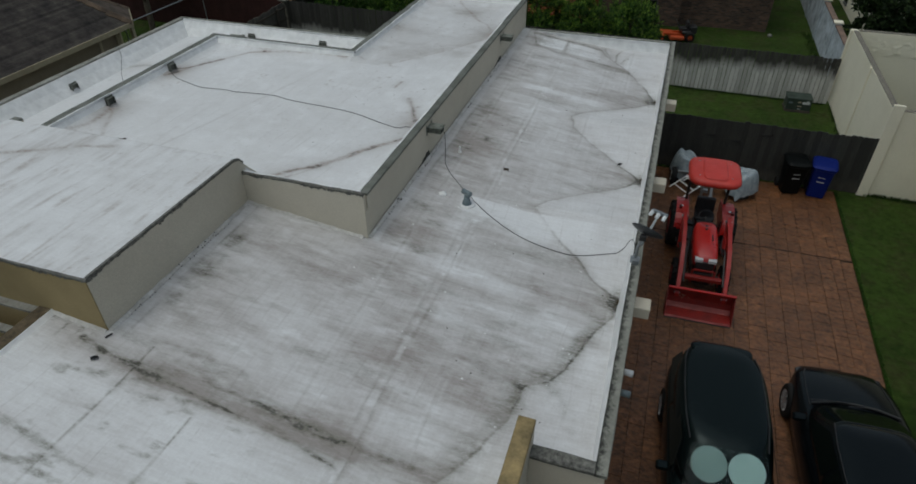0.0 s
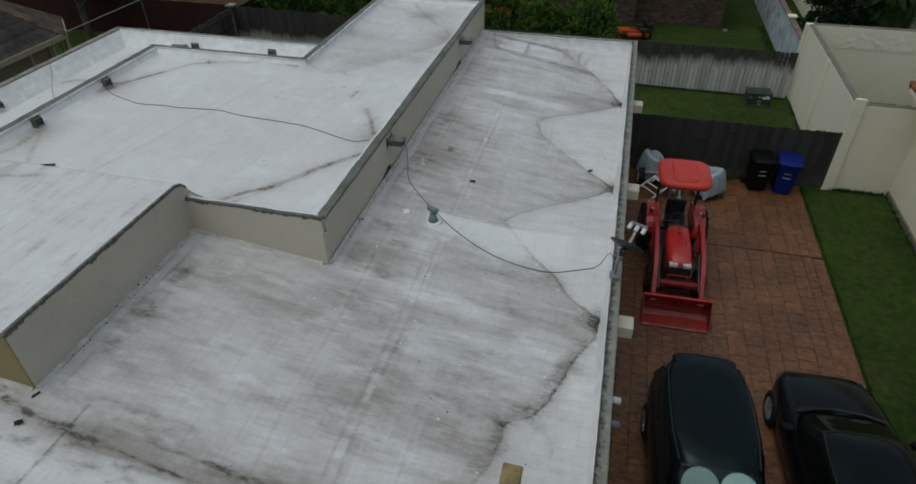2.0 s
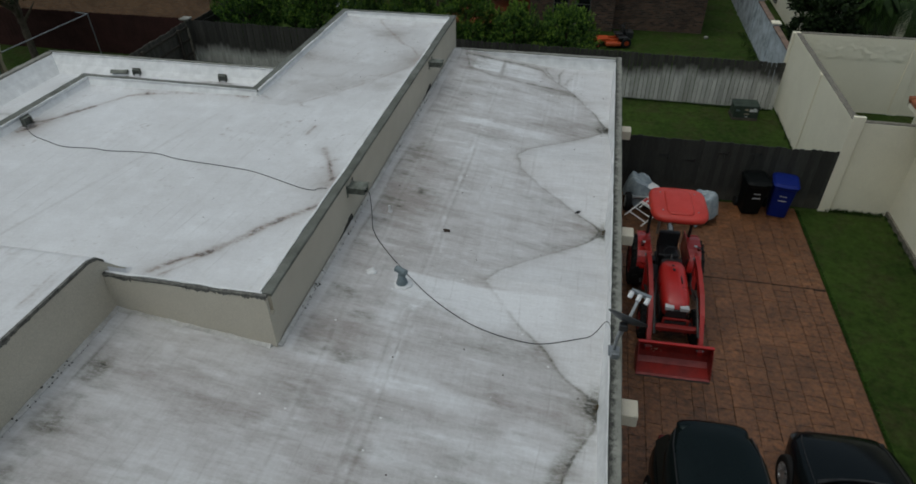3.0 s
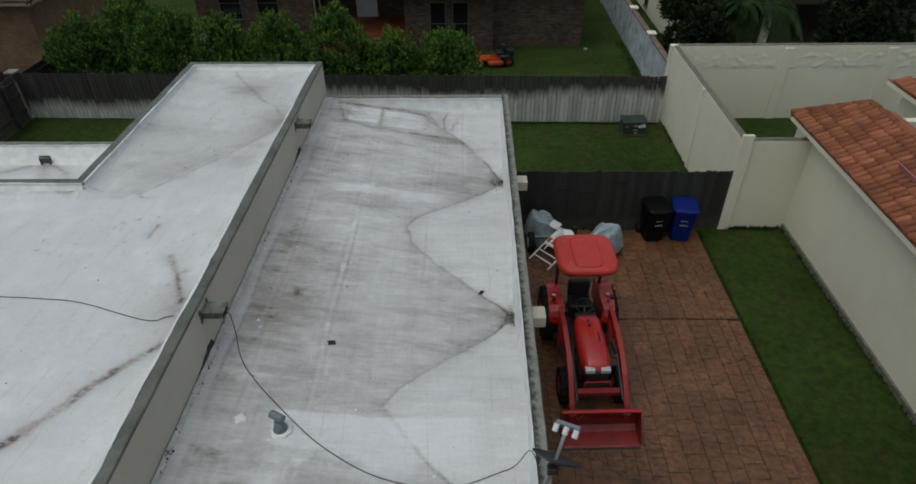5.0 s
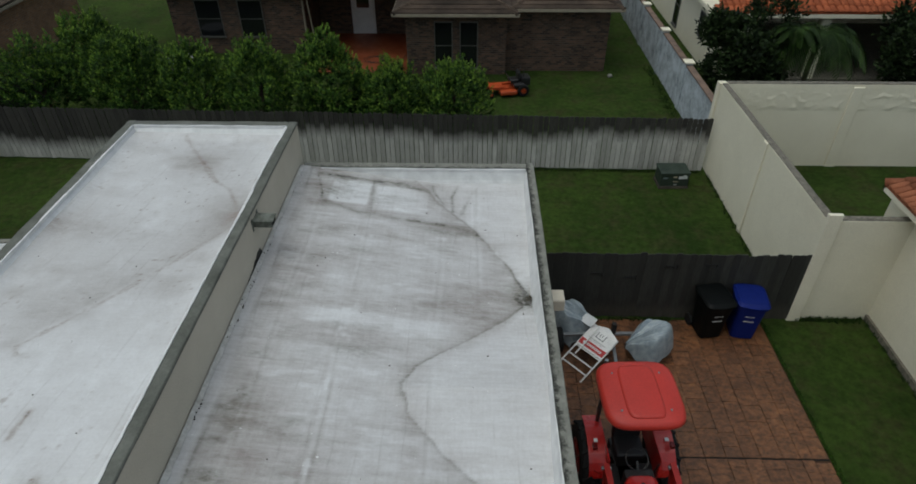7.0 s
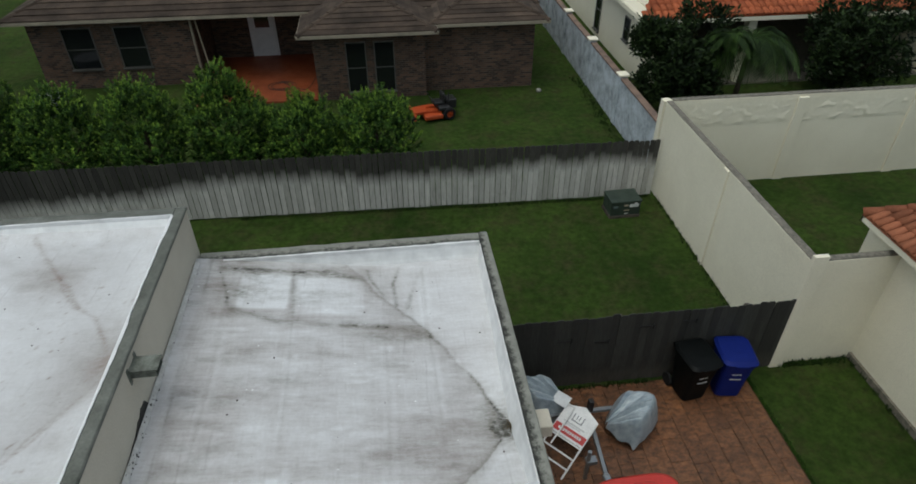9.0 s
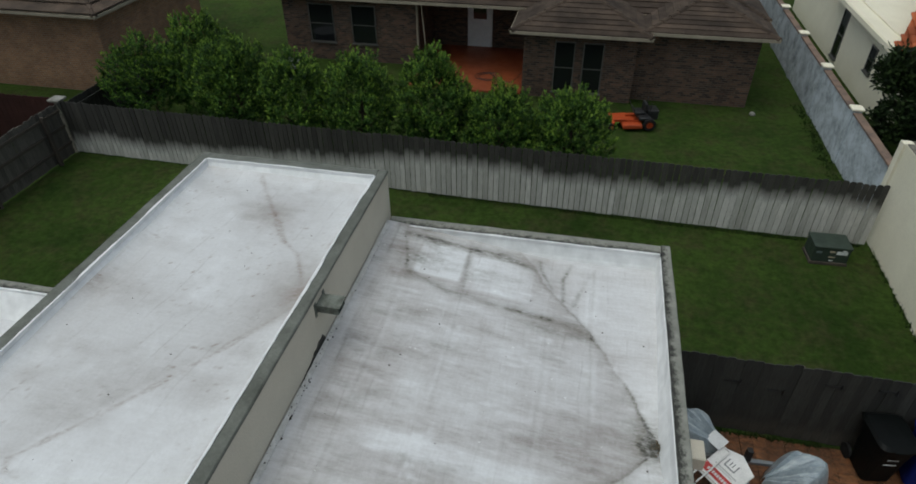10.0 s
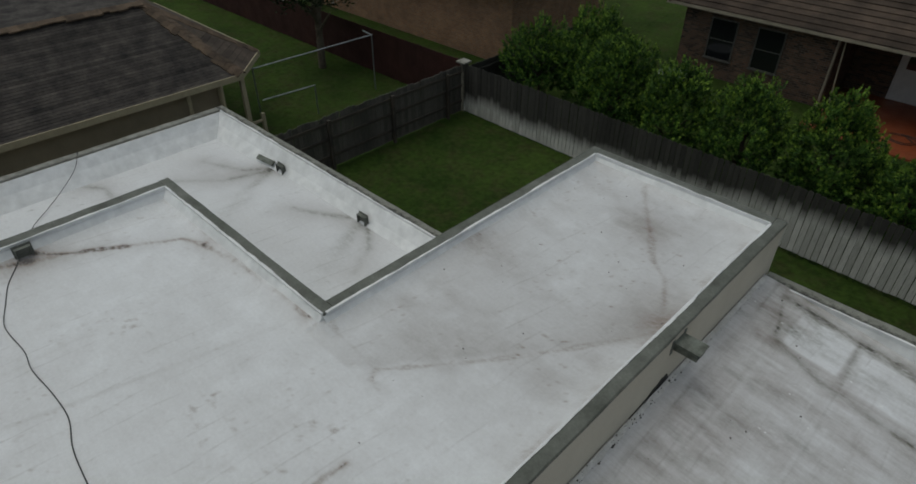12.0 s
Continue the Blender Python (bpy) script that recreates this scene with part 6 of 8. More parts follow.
                    leaf_quad(bm, p, d, Vector((0, 0, 1)), ll, 0.05)
        part("frond", bm, M_PALM, t)
    return t


palm(10.7, 29.4, 2.6, 30, 2.0, 31)
palm(9.7, 29.0, 2.9, 11, 1.0, 32)

bt = thing("flowering_tree", -23.2, 24.3, 0, "small tree with clusters of white blossom", "tree")
rng = random.Random(41)
part("trunk", limbs(rng, 3.1, 7, 0.15, 1.1), M_PALEBARK, bt)
bm = lobed(rng, (2.4, 1.9, 1.3), 500, 16, 0.13)
for v in bm.verts:
    v.co.z += 3.9
part("crown", bm, M_LEAF_DARK, bt)
bm = bmesh.new()
for _ in range(90):
    v = Vector((rng.gauss(0, 1), rng.gauss(0, 1), rng.gauss(0, 1))).normalized()
    c = Vector((v.x * 2.2, v.y * 1.8, v.z * 1.25 + 3.8))
    for _ in range(14):
        d = Vector((rng.uniform(-1, 1), rng.uniform(-1, 1), rng.uniform(-1, 1))).normalized()
        leaf_quad(bm, c + d * 0.07, d, d.orthogonal().normalized(), 0.10, 0.075)
part("blossom", bm, M_PETAL, bt, "white blossom clusters")

# ---- things on the roofs ----
M_LEAD = surface("grey_blue_metal", (0.20, 0.25, 0.27), (0.13, 0.165, 0.18), 0.5, 6, 40, 0.2, 0.003, metal=0.3, space="OBJ")
M_SCUPPER = surface("mossy_sheet_metal", (0.22, 0.235, 0.205), (0.085, 0.09, 0.075), 0.6, 7, 40, 0.25, 0.003, metal=0.2, space="OBJ")
M_BLACK = plain("black_plastic", (0.018, 0.018, 0.019), 0.45)
M_RUBBER = plain("tyre_rubber", (0.016, 0.016, 0.016), 0.8)
M_CABLE = plain("black_cable", (0.02, 0.02, 0.02), 0.5)
M_WHITEPLASTIC = plain("white_plastic", (0.68, 0.70, 0.71), 0.4)
M_DISH = plain("dark_grey_dish", (0.030, 0.034, 0.038), 0.5)


def roof_z(x, y):
    return float(low_height(np.array([x]), np.array([y]))[0])


# wall scuppers of folded sheet metal on the upper east wall, with the mould that they feed
for y in (10.36, 15.63):
    sc = thing("wall_scupper", -3.815, y, 4.42, "weathered grey sheet-metal rain scupper on the stucco wall", "scupper", group="wall scuppers")
    t = 0.006
    part("chute", boxes((0.0, 0.27, -0.10, 0.10, 0.0, t), (0.0, 0.27, -0.10, -0.10 + t, t, 0.10), (0.0, 0.27, 0.10 - t, 0.10, t, 0.10), (0.0, 0.15, -0.10 + t, 0.10 - t, 0.10 - t, 0.10)), M_SCUPPER, sc)
    part("hood", boxes((0.0, 0.29, -0.11, 0.11, 0.101, 0.108)), M_SCUPPER, sc)
    part("flange", boxes((0.0, 0.008, -0.15, -0.10, -0.05, 0.15)), M_SCUPPER, sc)
    part("flange", boxes((0.0, 0.008, 0.10, 0.15, -0.05, 0.15)), M_SCUPPER, sc)
bm = bmesh.new()
for y, n in ((10.36, 0.95), (15.63, 1.05)):
    z0 = roof_z(-3.78, y)
    prof = [(y + 0.02, 0.0), (y - 0.02, 0.05), (y - 0.07, 0.14), (y - 0.13, 0.13), (y - 0.19, 0.15), (y - 0.27, 0.10), (y - 0.34, 0.11), (y - 0.45, 0.06), (y - 0.58, 0.05), (y - 0.75 * n, 0.025), (y - n, 0.005), (y - n, 0.0)]
    fr = [bm.verts.new((-3.806, a, z0 - 0.02 + b)) for a, b in prof]
    bk = [bm.verts.new((-3.816, a, z0 - 0.02 + b)) for a, b in prof]
    bm.faces.new(fr)
    for i in range(len(prof)):
        j = (i + 1) % len(prof)
        bm.faces.new((fr[i], bk[i], bk[j], fr[j]))
bmesh.ops.recalc_face_normals(bm, faces=bm.faces)
part("mould_stain", bm, moldy("black_wall_mould", (0.10, 0.09, 0.07), (0.012, 0.012, 0.011), 0.45, 0.7), house)

# square scupper plates inside the west and north parapets
for x, y, z, rz in ((-10.33, 11.23, 4.49, 0), (-10.33, 9.33, 4.49, 0), (-13.19, 10.97, 3.76, 0), (-8.74, 15.25, 3.80, -90), (-10.99, 15.25, 3.78, -90)):
    sc = thing("parapet_scupper", x, y, z, "dark sheet-metal scupper box inside the parapet", "scupper", rz, group="parapet scuppers")
    part("plate", boxes((0.0, 0.012, -0.11, 0.11, 0.0, 0.20), bevel=0.003), M_COPING, sc)
    part("mouth", boxes((0.012, 0.07, -0.09, -0.08, 0.02, 0.17), (0.012, 0.07, 0.08, 0.09, 0.02, 0.17), (0.012, 0.07, -0.08, 0.08, 0.16, 0.17), (0.012, 0.02, -0.08, 0.08, 0.02, 0.16)), M_COPING, sc)
flap = thing("loose_flap", -11.46, 15.21, 3.87, "loose mossy sheet-metal flap lying against the parapet", "metal flap", 6)
bm = boxes((-0.23, 0.23, -0.05, 0.05, -0.006, 0.006), bevel=0.002)
bm.transform(Matrix.Rotation(math.radians(35), 4, "X"))
part("plate", bm, M_SCUPPER, flap)
bm = boxes((0.16, 0.22, -0.05, 0.05, 0.006, 0.03), bevel=0.002)
bm.transform(Matrix.Rotation(math.radians(42), 4, "X"))
part("lip", bm, M_COPING, flap)

# roof vent with its white patch
vz = roof_z(-2.66, 9.1)
vent = thing("roof_vent", -2.66, 9.1, vz, "grey metal roof vent with T-shaped hood on white patch", "vent")
bm = bmesh.new()
loft(bm, [[(r * math.cos(2 * math.pi * k / 16), r * math.sin(2 * math.pi * k / 16), z) for k in range(16)] for r, z in ((0.115, -0.02), (0.11, 0.03), (0.075, 0.12), (0.068, 0.20))])
part("cone", bm, M_LEAD, vent, smooth=True)
part("neck", tube(bmesh.new(), (0, 0, 0.19), (0, 0, 0.30), 0.052, 14), M_LEAD, vent, smooth=True)
bm = bmesh.new()
tube(bm, (-0.10, 0.05, 0.30), (0.10, -0.05, 0.30), 0.062, 14)
part("hood", bm, M_LEAD, vent)
bm = bmesh.new()
loft(bm, [[(0.15 * f * math.cos(2 * math.pi * k / 20) * (1 + 0.15 * math.sin(3 * k)), 0.14 * f * math.sin(2 * math.pi * k / 20) * (1 + 0.12 * math.cos(2.3 * k)), z + 0.128 * 0) for k in range(20)] for f, z in ((1.25, -0.02), (1.2, 0.012), (0.7, 0.02))])
part("sealant", bm, M_UPTURN, vent, "white sealant collar", smooth=True)
vent.scale = (0.78, 0.78, 0.78)
bz = roof_z(-3.15, 9.2)
blob = thing("sealant_patch", -3.15, 9.2, bz, "lump of white sealant on the roof", "patch")
bm = bmesh.new()
loft(bm, [[(0.065 * f * math.cos(2 * math.pi * k / 16) * (1 + 0.25 * math.sin(2.6 * k)), 0.065 * f * math.sin(2 * math.pi * k / 16) * (1 + 0.25 * math.cos(1.7 * k)), z) for k in range(16)] for f, z in ((1.2, -0.01), (1.1, 0.008), (0.6, 0.025), (0.2, 0.03))])
part("lump", bm, M_UPTURN, blob, smooth=True)
rz_ = roof_z(-3.3, 10.72)
rod = thing("vent_pipe", -3.32, 10.72, rz_, "thin grey vent pipe standing on the roof", "pipe")
part("stem", tube(bmesh.new(), (0, 0, -0.02), (0, 0, 0.12), 0.02, 10), M_UPTURN, rod)
part("collar", tube(bmesh.new(), (0, 0, -0.02), (0, 0, 0.03), 0.05, 12, 0.025), M_UPTURN, rod)


def rag(name, x, y, z, size, rz, label, material, seed):
    """A crumpled scrap."""
    rng = random.Random(seed)
    t = thing(name, x, y, z, label, "debris", rz)
    bm = bmesh.new()
    n = 5
    v = [[bm.verts.new(((i / n - 0.5) * size[0] + rng.uniform(-0.1, 0.1) * size[0], (j / n - 0.5) * size[1] + rng.uniform(-0.1, 0.1) * size[1], rng.uniform(0.0, size[2]))) for i in range(n + 1)] for j in range(n + 1)]
    for j in range(n):
        for i in range(n):
            bm.faces.new((v[j][i], v[j][i + 1], v[j + 1][i + 1], v[j + 1][i]))
    ret = bmesh.ops.extrude_face_region(bm, geom=bm.faces[:])
    for q in ret["geom"]:
        if isinstance(q, bmesh.types.BMVert):
            q.co.z += 0.006
    bmesh.ops.recalc_face_normals(bm, faces=bm.faces)
    part("scrap", bm, material, t)
    return t


M_SCRAP = plain("brown_scrap", (0.06, 0.045, 0.035), 0.8)
M_HEAP = surface("sodden_leaves", (0.15, 0.115, 0.07), (0.07, 0.055, 0.035), 0.7, 12, 60, 0.2)
rag("roof_scrap", -2.32, 10.53, roof_z(-2.32, 10.53), (0.10, 0.07, 0.02), 10, "small dark brown scrap lying on the roof", M_SCRAP, 1)
rag("roof_scrap", -5.78, 3.86, roof_z(-5.78, 3.86), (0.08, 0.06, 0.04), 40, "black clump of debris on the white roof", M_BLACK, 2)
rag("roof_scrap", -5.88, 4.22, roof_z(-5.85, 4.22), (0.09, 0.03, 0.02), 65, "dark leaves gathered at the wall corner", M_BLACK, 3)
rag("roof_scrap", -0.28, 11.85, roof_z(-0.28, 11.85), (0.10, 0.05, 0.03), 60, "dark wet leaf clump near the drain", M_BLACK, 4)
rag("roof_scrap", -9.1, 8.15, 4.485, (0.26, 0.04, 0.03), 20, "thin dark stick lying on the upper roof", M_SCRAP, 5)
# crumbs scattered over the sheets
bm = bmesh.new()
rng = random.Random(77)
for _ in range(70):
    x, y = rng.uniform(-3.6, 0.1), rng.uniform(4.7, 17.9)
    s = rng.choice((0.003, 0.004, 0.006, 0.009))
    box(bm, x - s, x + s, y - s * 0.7, y + s * 0.7, roof_z(x, y) - 0.004, roof_z(x, y) + s)
for _ in range(40):
    x, y = rng.uniform(-6.5, -4.3), rng.uniform(8.2, 18.0)
    s = rng.choice((0.003, 0.004, 0.007))
    z = float(upper_height(np.array([x]), np.array([y]))[0])
    box(bm, x - s, x + s, y - s * 0.7, y + s * 0.7, z - 0.004, z + s)
for y in np.arange(7.8, 18.0, 0.03):
    if fbm(np.array([y * 1.5]), np.array([1.0]), 9)[0] > 0.52 and rng.random() < 0.5:
        s = 0.003 + 0.008 * rng.random() ** 3
        x = -3.78 + rng.uniform(0, 0.05)
        box(bm, x - s, x + s, y - s, y + s, roof_z(x, y) - 0.004, roof_z(x, y) + s * 1.2)
for y in np.arange(4.4, 7.4, 0.04):
    if rng.random() < 0.4:
        s = 0.003 + 0.007 * rng.random() ** 3
        x = -5.93 + rng.uniform(0, 0.05)
        box(bm, x - s, x + s, y - s, y + s, roof_z(x, y) - 0.004, roof_z(x, y) + s)
tagged(part("leaf_litter", bm, M_SCRAP), "scattered dark leaf crumbs and grit on the roofs", "litter", kind="stuff")
# pale flecks of lifted coating
bm = bmesh.new()
for _ in range(60):
    x, y = rng.uniform(-3.7, -0.3), rng.uniform(4.8, 17.8)
    s = rng.uniform(0.006, 0.022)
    z = roof_z(x, y)
    loft(bm, [[(x + s * f * math.cos(k * math.pi / 3), y + s * 0.7 * f * math.sin(k * math.pi / 3), z + h) for k in range(6)] for f, h in ((1.0, -0.004), (0.9, 0.004))])
tagged(part("coating_flecks", bm, M_UPTURN), "white flecks and blobs of roof coating", "flecks", kind="stuff")
# leaf heaps in the drain corners
for k, (x, y) in enumerate(DRAINS):
    hp = thing("drain_debris", x + 0.03, y, roof_z(x, y), "brown sodden leaf heap in the roof drain corner", "debris", group="drain corners")
    rng = random.Random(60 + k)
    bm = bmesh.new()
    for _ in range(70):
        a, r = rng.uniform(0, 2 * math.pi), abs(rng.gauss(0, 0.04))
        p = Vector((min(0.09, math.cos(a) * r), math.sin(a) * r * 1.6, max(0.0, 0.05 - r * 0.4) * rng.random()))
        leaf_quad(bm, p, Vector((rng.uniform(-1, 1), rng.uniform(-1, 1), rng.uniform(-0.1, 0.5))).normalized(), Vector((0.1, 0.2, 1)).normalized(), 0.035, 0.02)
    part("leaf_heap", bm, M_HEAP, hp)
    # A flat black plate stands for the shade inside the outlet.
    part("outlet", boxes((0.078, 0.086, -0.05, 0.05, 0.0, 0.08)), M_BLACK, hp, "black plate for the dark inside of the outlet")

# antenna cable across both roofs
low = [(0.30, 8.35, 3.93), (0.22, 8.75, 3.885), (0.0, 8.74), (-0.66, 8.52), (-1.44, 8.57), (-2.13, 8.90), (-2.72, 9.38), (-3.2, 9.85), (-3.42, 10.15)]
pts = [p if len(p) == 3 else (p[0], p[1], roof_z(*p) + 0.008) for p in low] + [(-3.47, 10.30, 4.08), (-3.50, 10.36, 4.38), (-3.56, 10.36, 4.435), (-3.80, 10.36, 4.435), (-4.00, 10.30, 4.45), (-4.2, 10.22, 4.50)]
up = [(-4.5, 10.17), (-5.42, 10.47), (-6.0, 10.54), (-6.59, 10.57), (-6.98, 10.61), (-7.34, 10.70), (-7.75, 10.70), (-8.25, 10.66), (-8.59, 10.69), (-9.14, 10.66), (-9.58, 10.79), (-9.94, 10.92), (-10.28, 11.13)]
pts += [(x, y, float(upper_height(np.array([x]), np.array([y]))[0]) + 0.008) for x, y in up]
route = []
for p in curve_points(pts, 8):
    if p.z < 4.0 and p.x < 0.15 and p.x > -3.66:
        p.z = max(p.z, roof_z(p.x, p.y) + 0.007)
    elif p.x < -4.3:
        p.z = float(upper_height(np.array([p.x]), np.array([p.y]))[0]) + 0.007
    route.append(p)
cab = thing("antenna_cable", 0, 0, 0, "thin black cable trailing over the parapet and both roofs", "cable")
part("lead", bent(bmesh.new(), route, 0.0055, 6), M_CABLE, cab)
cab = thing("antenna_cable", 0, 0, 0, "thin grey cable over the wing parapet", "cable")
part("lead", bent(bmesh.new(), curve_points([(-13.56, 12.9, 3.9), (-13.5, 12.85, 4.15), (-13.36, 12.8, 4.14), (-13.2, 12.65, 4.0), (-12.95, 12.3, 3.84), (-12.7, 12.0, 3.77), (-12.2, 11.6, 3.785), (-11.3, 11.2, 3.83)], 8), 0.0055, 6), M_CABLE, cab)

# satellite dish on the east parapet
dish = thing("satellite_dish", 0.315, 8.25, 3.87, "dark grey satellite dish with three white receiver heads on the parapet", "satellite dish")
part("foot", boxes((-0.07, 0.07, -0.09, 0.09, 0.0, 0.012), bevel=0.003), M_GALV, dish)
part("mast", bent(bmesh.new(), curve_points([(0, 0, 0.0), (0.0, -0.02, 0.18), (0.02, -0.03, 0.36), (0.06, 0.0, 0.46)], 5), 0.022, 10), M_GALV, dish)
nrm = Vector((0.30, 0.68, 0.67)).normalized()
q = nrm.to_track_quat("Z", "Y").to_matrix().to_4x4()
bm = bmesh.new()
front = [[(0.25 * f * math.cos(2 * math.pi * k / 28), 0.22 * f * math.sin(2 * math.pi * k / 28), 0.06 * f * f) for k in range(28)] for f in (0.02, 0.3, 0.6, 0.85, 1.0)]
back = [[(0.25 * f * math.cos(2 * math.pi * k / 28), 0.22 * f * math.sin(2 * math.pi * k / 28), 0.06 * f * f - 0.012) for k in range(28)] for f in (1.0, 0.85, 0.6, 0.3, 0.02)]
loft(bm, front + back)
bmesh.ops.recalc_face_normals(bm, faces=bm.faces)
bm.transform(Matrix.Translation((0.08, 0.03, 0.49)) @ q)
part("reflector", bm, M_DISH, dish, "dark grey oval reflector", smooth=True)
part("bracket", boxes((0.0, 0.10, -0.06, 0.02, 0.40, 0.50), bevel=0.01), M_BLACK, dish)
arm = part("feed_arm", bar(bmesh.new(), (0.04, 0.0, 0.28), (0.22, 0.30, 0.70), 0.035, 0.022), M_GALV, dish)
part("head_bar", bar(bmesh.new(), (0.11, 0.35, 0.72), (0.34, 0.27, 0.70), 0.045, 0.045), M_GALV, dish)
for k in range(3):
    p = Vector((0.13, 0.35, 0.70)).lerp(Vector((0.32, 0.28, 0.68)), k / 2)
    part("receiver", tube(bmesh.new(), p + Vector((-0.01, -0.02, 0.02)), p + Vector((-0.04, -0.08, -0.03)), 0.030, 12), M_WHITEPLASTIC, dish, "white receiver head")
part("clamp", boxes((-0.04, 0.05, -0.14, -0.06, 0.0, 0.09), bevel=0.008), M_GALV, dish)

# flood lights on the east wall
for y, mat, lab in ((6.35, M_WHITEPLASTIC, "white wall flood light under the parapet"), (5.98, M_LEAD, "grey wall flood light under the parapet")):
    fl = thing("wall_light", EAST, y, 3.42, lab, "light")
    fl.scale = (0.75, 0.75, 0.75)
    part("bracket", boxes((0.0, 0.05, -0.04, 0.04, -0.04, 0.04), bevel=0.006), mat, fl)
    part("housing", tube(bmesh.new(), (0.04, 0, 0.0), (0.20, 0.02, -0.04), 0.055, 14, 0.065), mat, fl, smooth=True)

# ---- wheels ----
def wheel(parent, x, y, r, w, rim_mat, spokes=5, lug=False, rim_r=0.62, name="wheel"):
    """A tyre with a rounded shoulder and a spoked or dished rim, axle along x."""
    wh = new(name)
    wh.parent = parent
    wh.matrix_basis = pose(x, y, r)
    prof = [(-w / 2, r * rim_r), (-w / 2, r * 0.88), (-w * 0.42, r * 0.97), (-w * 0.25, r), (w * 0.25, r), (w * 0.42, r * 0.97), (w / 2, r * 0.88), (w / 2, r * rim_r)]
    n = 36
    bm = bmesh.new()
    rings = [[(px, pr * math.cos(2 * math.pi * k / n), pr * math.sin(2 * math.pi * k / n)) for k in range(n)] for px, pr in prof]
    loft(bm, rings, cap=False)
    bmesh.ops.recalc_face_normals(bm, faces=bm.faces)
    part("tyre", bm, M_RUBBER, wh)
    for k in range(16 if lug else 0):
        for sg in (-1, 1):
            a = 2 * math.pi * (k + (0.5 if sg > 0 else 0)) / 16
            p = (sg * w * 0.02, math.cos(a) * r, math.sin(a) * r)
            q_ = (sg * w * 0.46, math.cos(a + 0.16) * r * 0.97, math.sin(a + 0.16) * r * 0.97)
            part("tread_lug", bar(bmesh.new(), Vector(p), Vector(q_), 0.045, 0.05), M_RUBBER, wh)
    bm = bmesh.new()
    for sg in (-1, 1):
        rr = [[(sg * px, pr * math.cos(2 * math.pi * k / n), pr * math.sin(2 * math.pi * k / n)) for k in range(n)] for px, pr in ((w * 0.49, r * rim_r * 1.02), (w * 0.47, r * rim_r * 0.9), (w * 0.30, r * rim_r * 0.85))]
        loft(bm, rr, cap=False)
        for k in range(spokes):
            a = 2 * math.pi * k / spokes
            bar(bm, (sg * w * 0.38, 0, 0), (sg * w * 0.42, math.cos(a) * r * rim_r * 0.92, math.sin(a) * r * rim_r * 0.92), 0.05, 0.03)
        tube(bm, (sg * w * 0.30, 0, 0), (sg * w * 0.44, 0, 0), r * 0.16, 14)
    tube(bm, (-w * 0.3, 0, 0), (w * 0.3, 0, 0), r * rim_r * 0.7, 20)
    part("rim", bm, rim_mat, wh)
    return wh


M_ALLOY = plain("dull_alloy", (0.42, 0.43, 0.44), 0.35, 0.7)

# ---- cars ----
def car_paint(name, c):
    m = surface(name, c, tuple(v * 1.25 for v in c), 0.20, 1.0, 60, 0.02, 0.001, space="OBJ", rvar=0.05)
    m.node_tree.nodes["Principled BSDF"].inputs["Specular IOR Level"].default_value = 0.19
    m.node_tree.nodes["Principled BSDF"].inputs["Specular Tint"].default_value = (0.78, 0.96, 1.0, 1)
    return m


def superellipse(cx, cy, a, b, z, n=32, e=3.2):
    out = []
    for k in range(n):
        t = 2 * math.pi * k / n
        ct, st = math.cos(t), math.sin(t)
        out.append((cx + a * math.copysign(abs(ct) ** (2 / e), ct), cy + b * math.copysign(abs(st) ** (2 / e), st), z))
    return out


def hull(stations):
    """Body shell from (y, half width, sill, belt, deck crown) stations, nose at the negative end."""
    bm = bmesh.new()
    rings = []
    for y, w, zb, zt, cr in stations:
        h = zt - zb
        half = [(0.0, zb), (0.86 * w, zb), (0.97 * w, zb + 0.10 * h), (1.0 * w, zb + 0.45 * h), (0.985 * w, zb + 0.72 * h), (0.93 * w, zb + 0.93 * h), (0.80 * w, zt), (0.45 * w, zt + cr * 0.75), (0.0, zt + cr)]
        ring = [(x, y, z) for x, z in half] + [(-x, y, z) for x, z in half[-2:0:-1]]
        rings.append(ring)
    loft(bm, rings)
    bmesh.ops.recalc_face_normals(bm, faces=bm.faces)
    return bm


def hull_pane(levels, z0, z1, f0, f1, front, n=10, lift=0.006, e=4.6):
    """A pane lying on the cabin shell between two heights; levels: the shell's (middle, half width, half length, height)."""
    bm = bmesh.new()
    rows = []
    for j in range(n + 1):
        s = j / n
        z = z0 + (z1 - z0) * s
        cy, a, b = [float(np.interp(z, [v[3] for v in levels], [v[i] for v in levels])) for i in range(3)]
        f = f0 + (f1 - f0) * s
        row = []
        for i in range(2 * n + 1):
            u = -f + 2 * f * i / (2 * n)
            y = b * (1 - abs(u) ** e) ** (1 / e)
            row.append(bm.verts.new((a * u * 1.004, cy + front * (y + lift), z + lift)))
        rows.append(row)
    for j in range(n):
        for i in range(2 * n):
            bm.faces.new((rows[j][i], rows[j][i + 1], rows[j + 1][i + 1], rows[j + 1][i]))
    ret = bmesh.ops.extrude_face_region(bm, geom=bm.faces[:])
    for v in ret["geom"]:
        if isinstance(v, bmesh.types.BMVert):
            v.co.y -= front * 0.02
            v.co.z -= 0.02
    bmesh.ops.recalc_face_normals(bm, faces=bm.faces)
    return bm


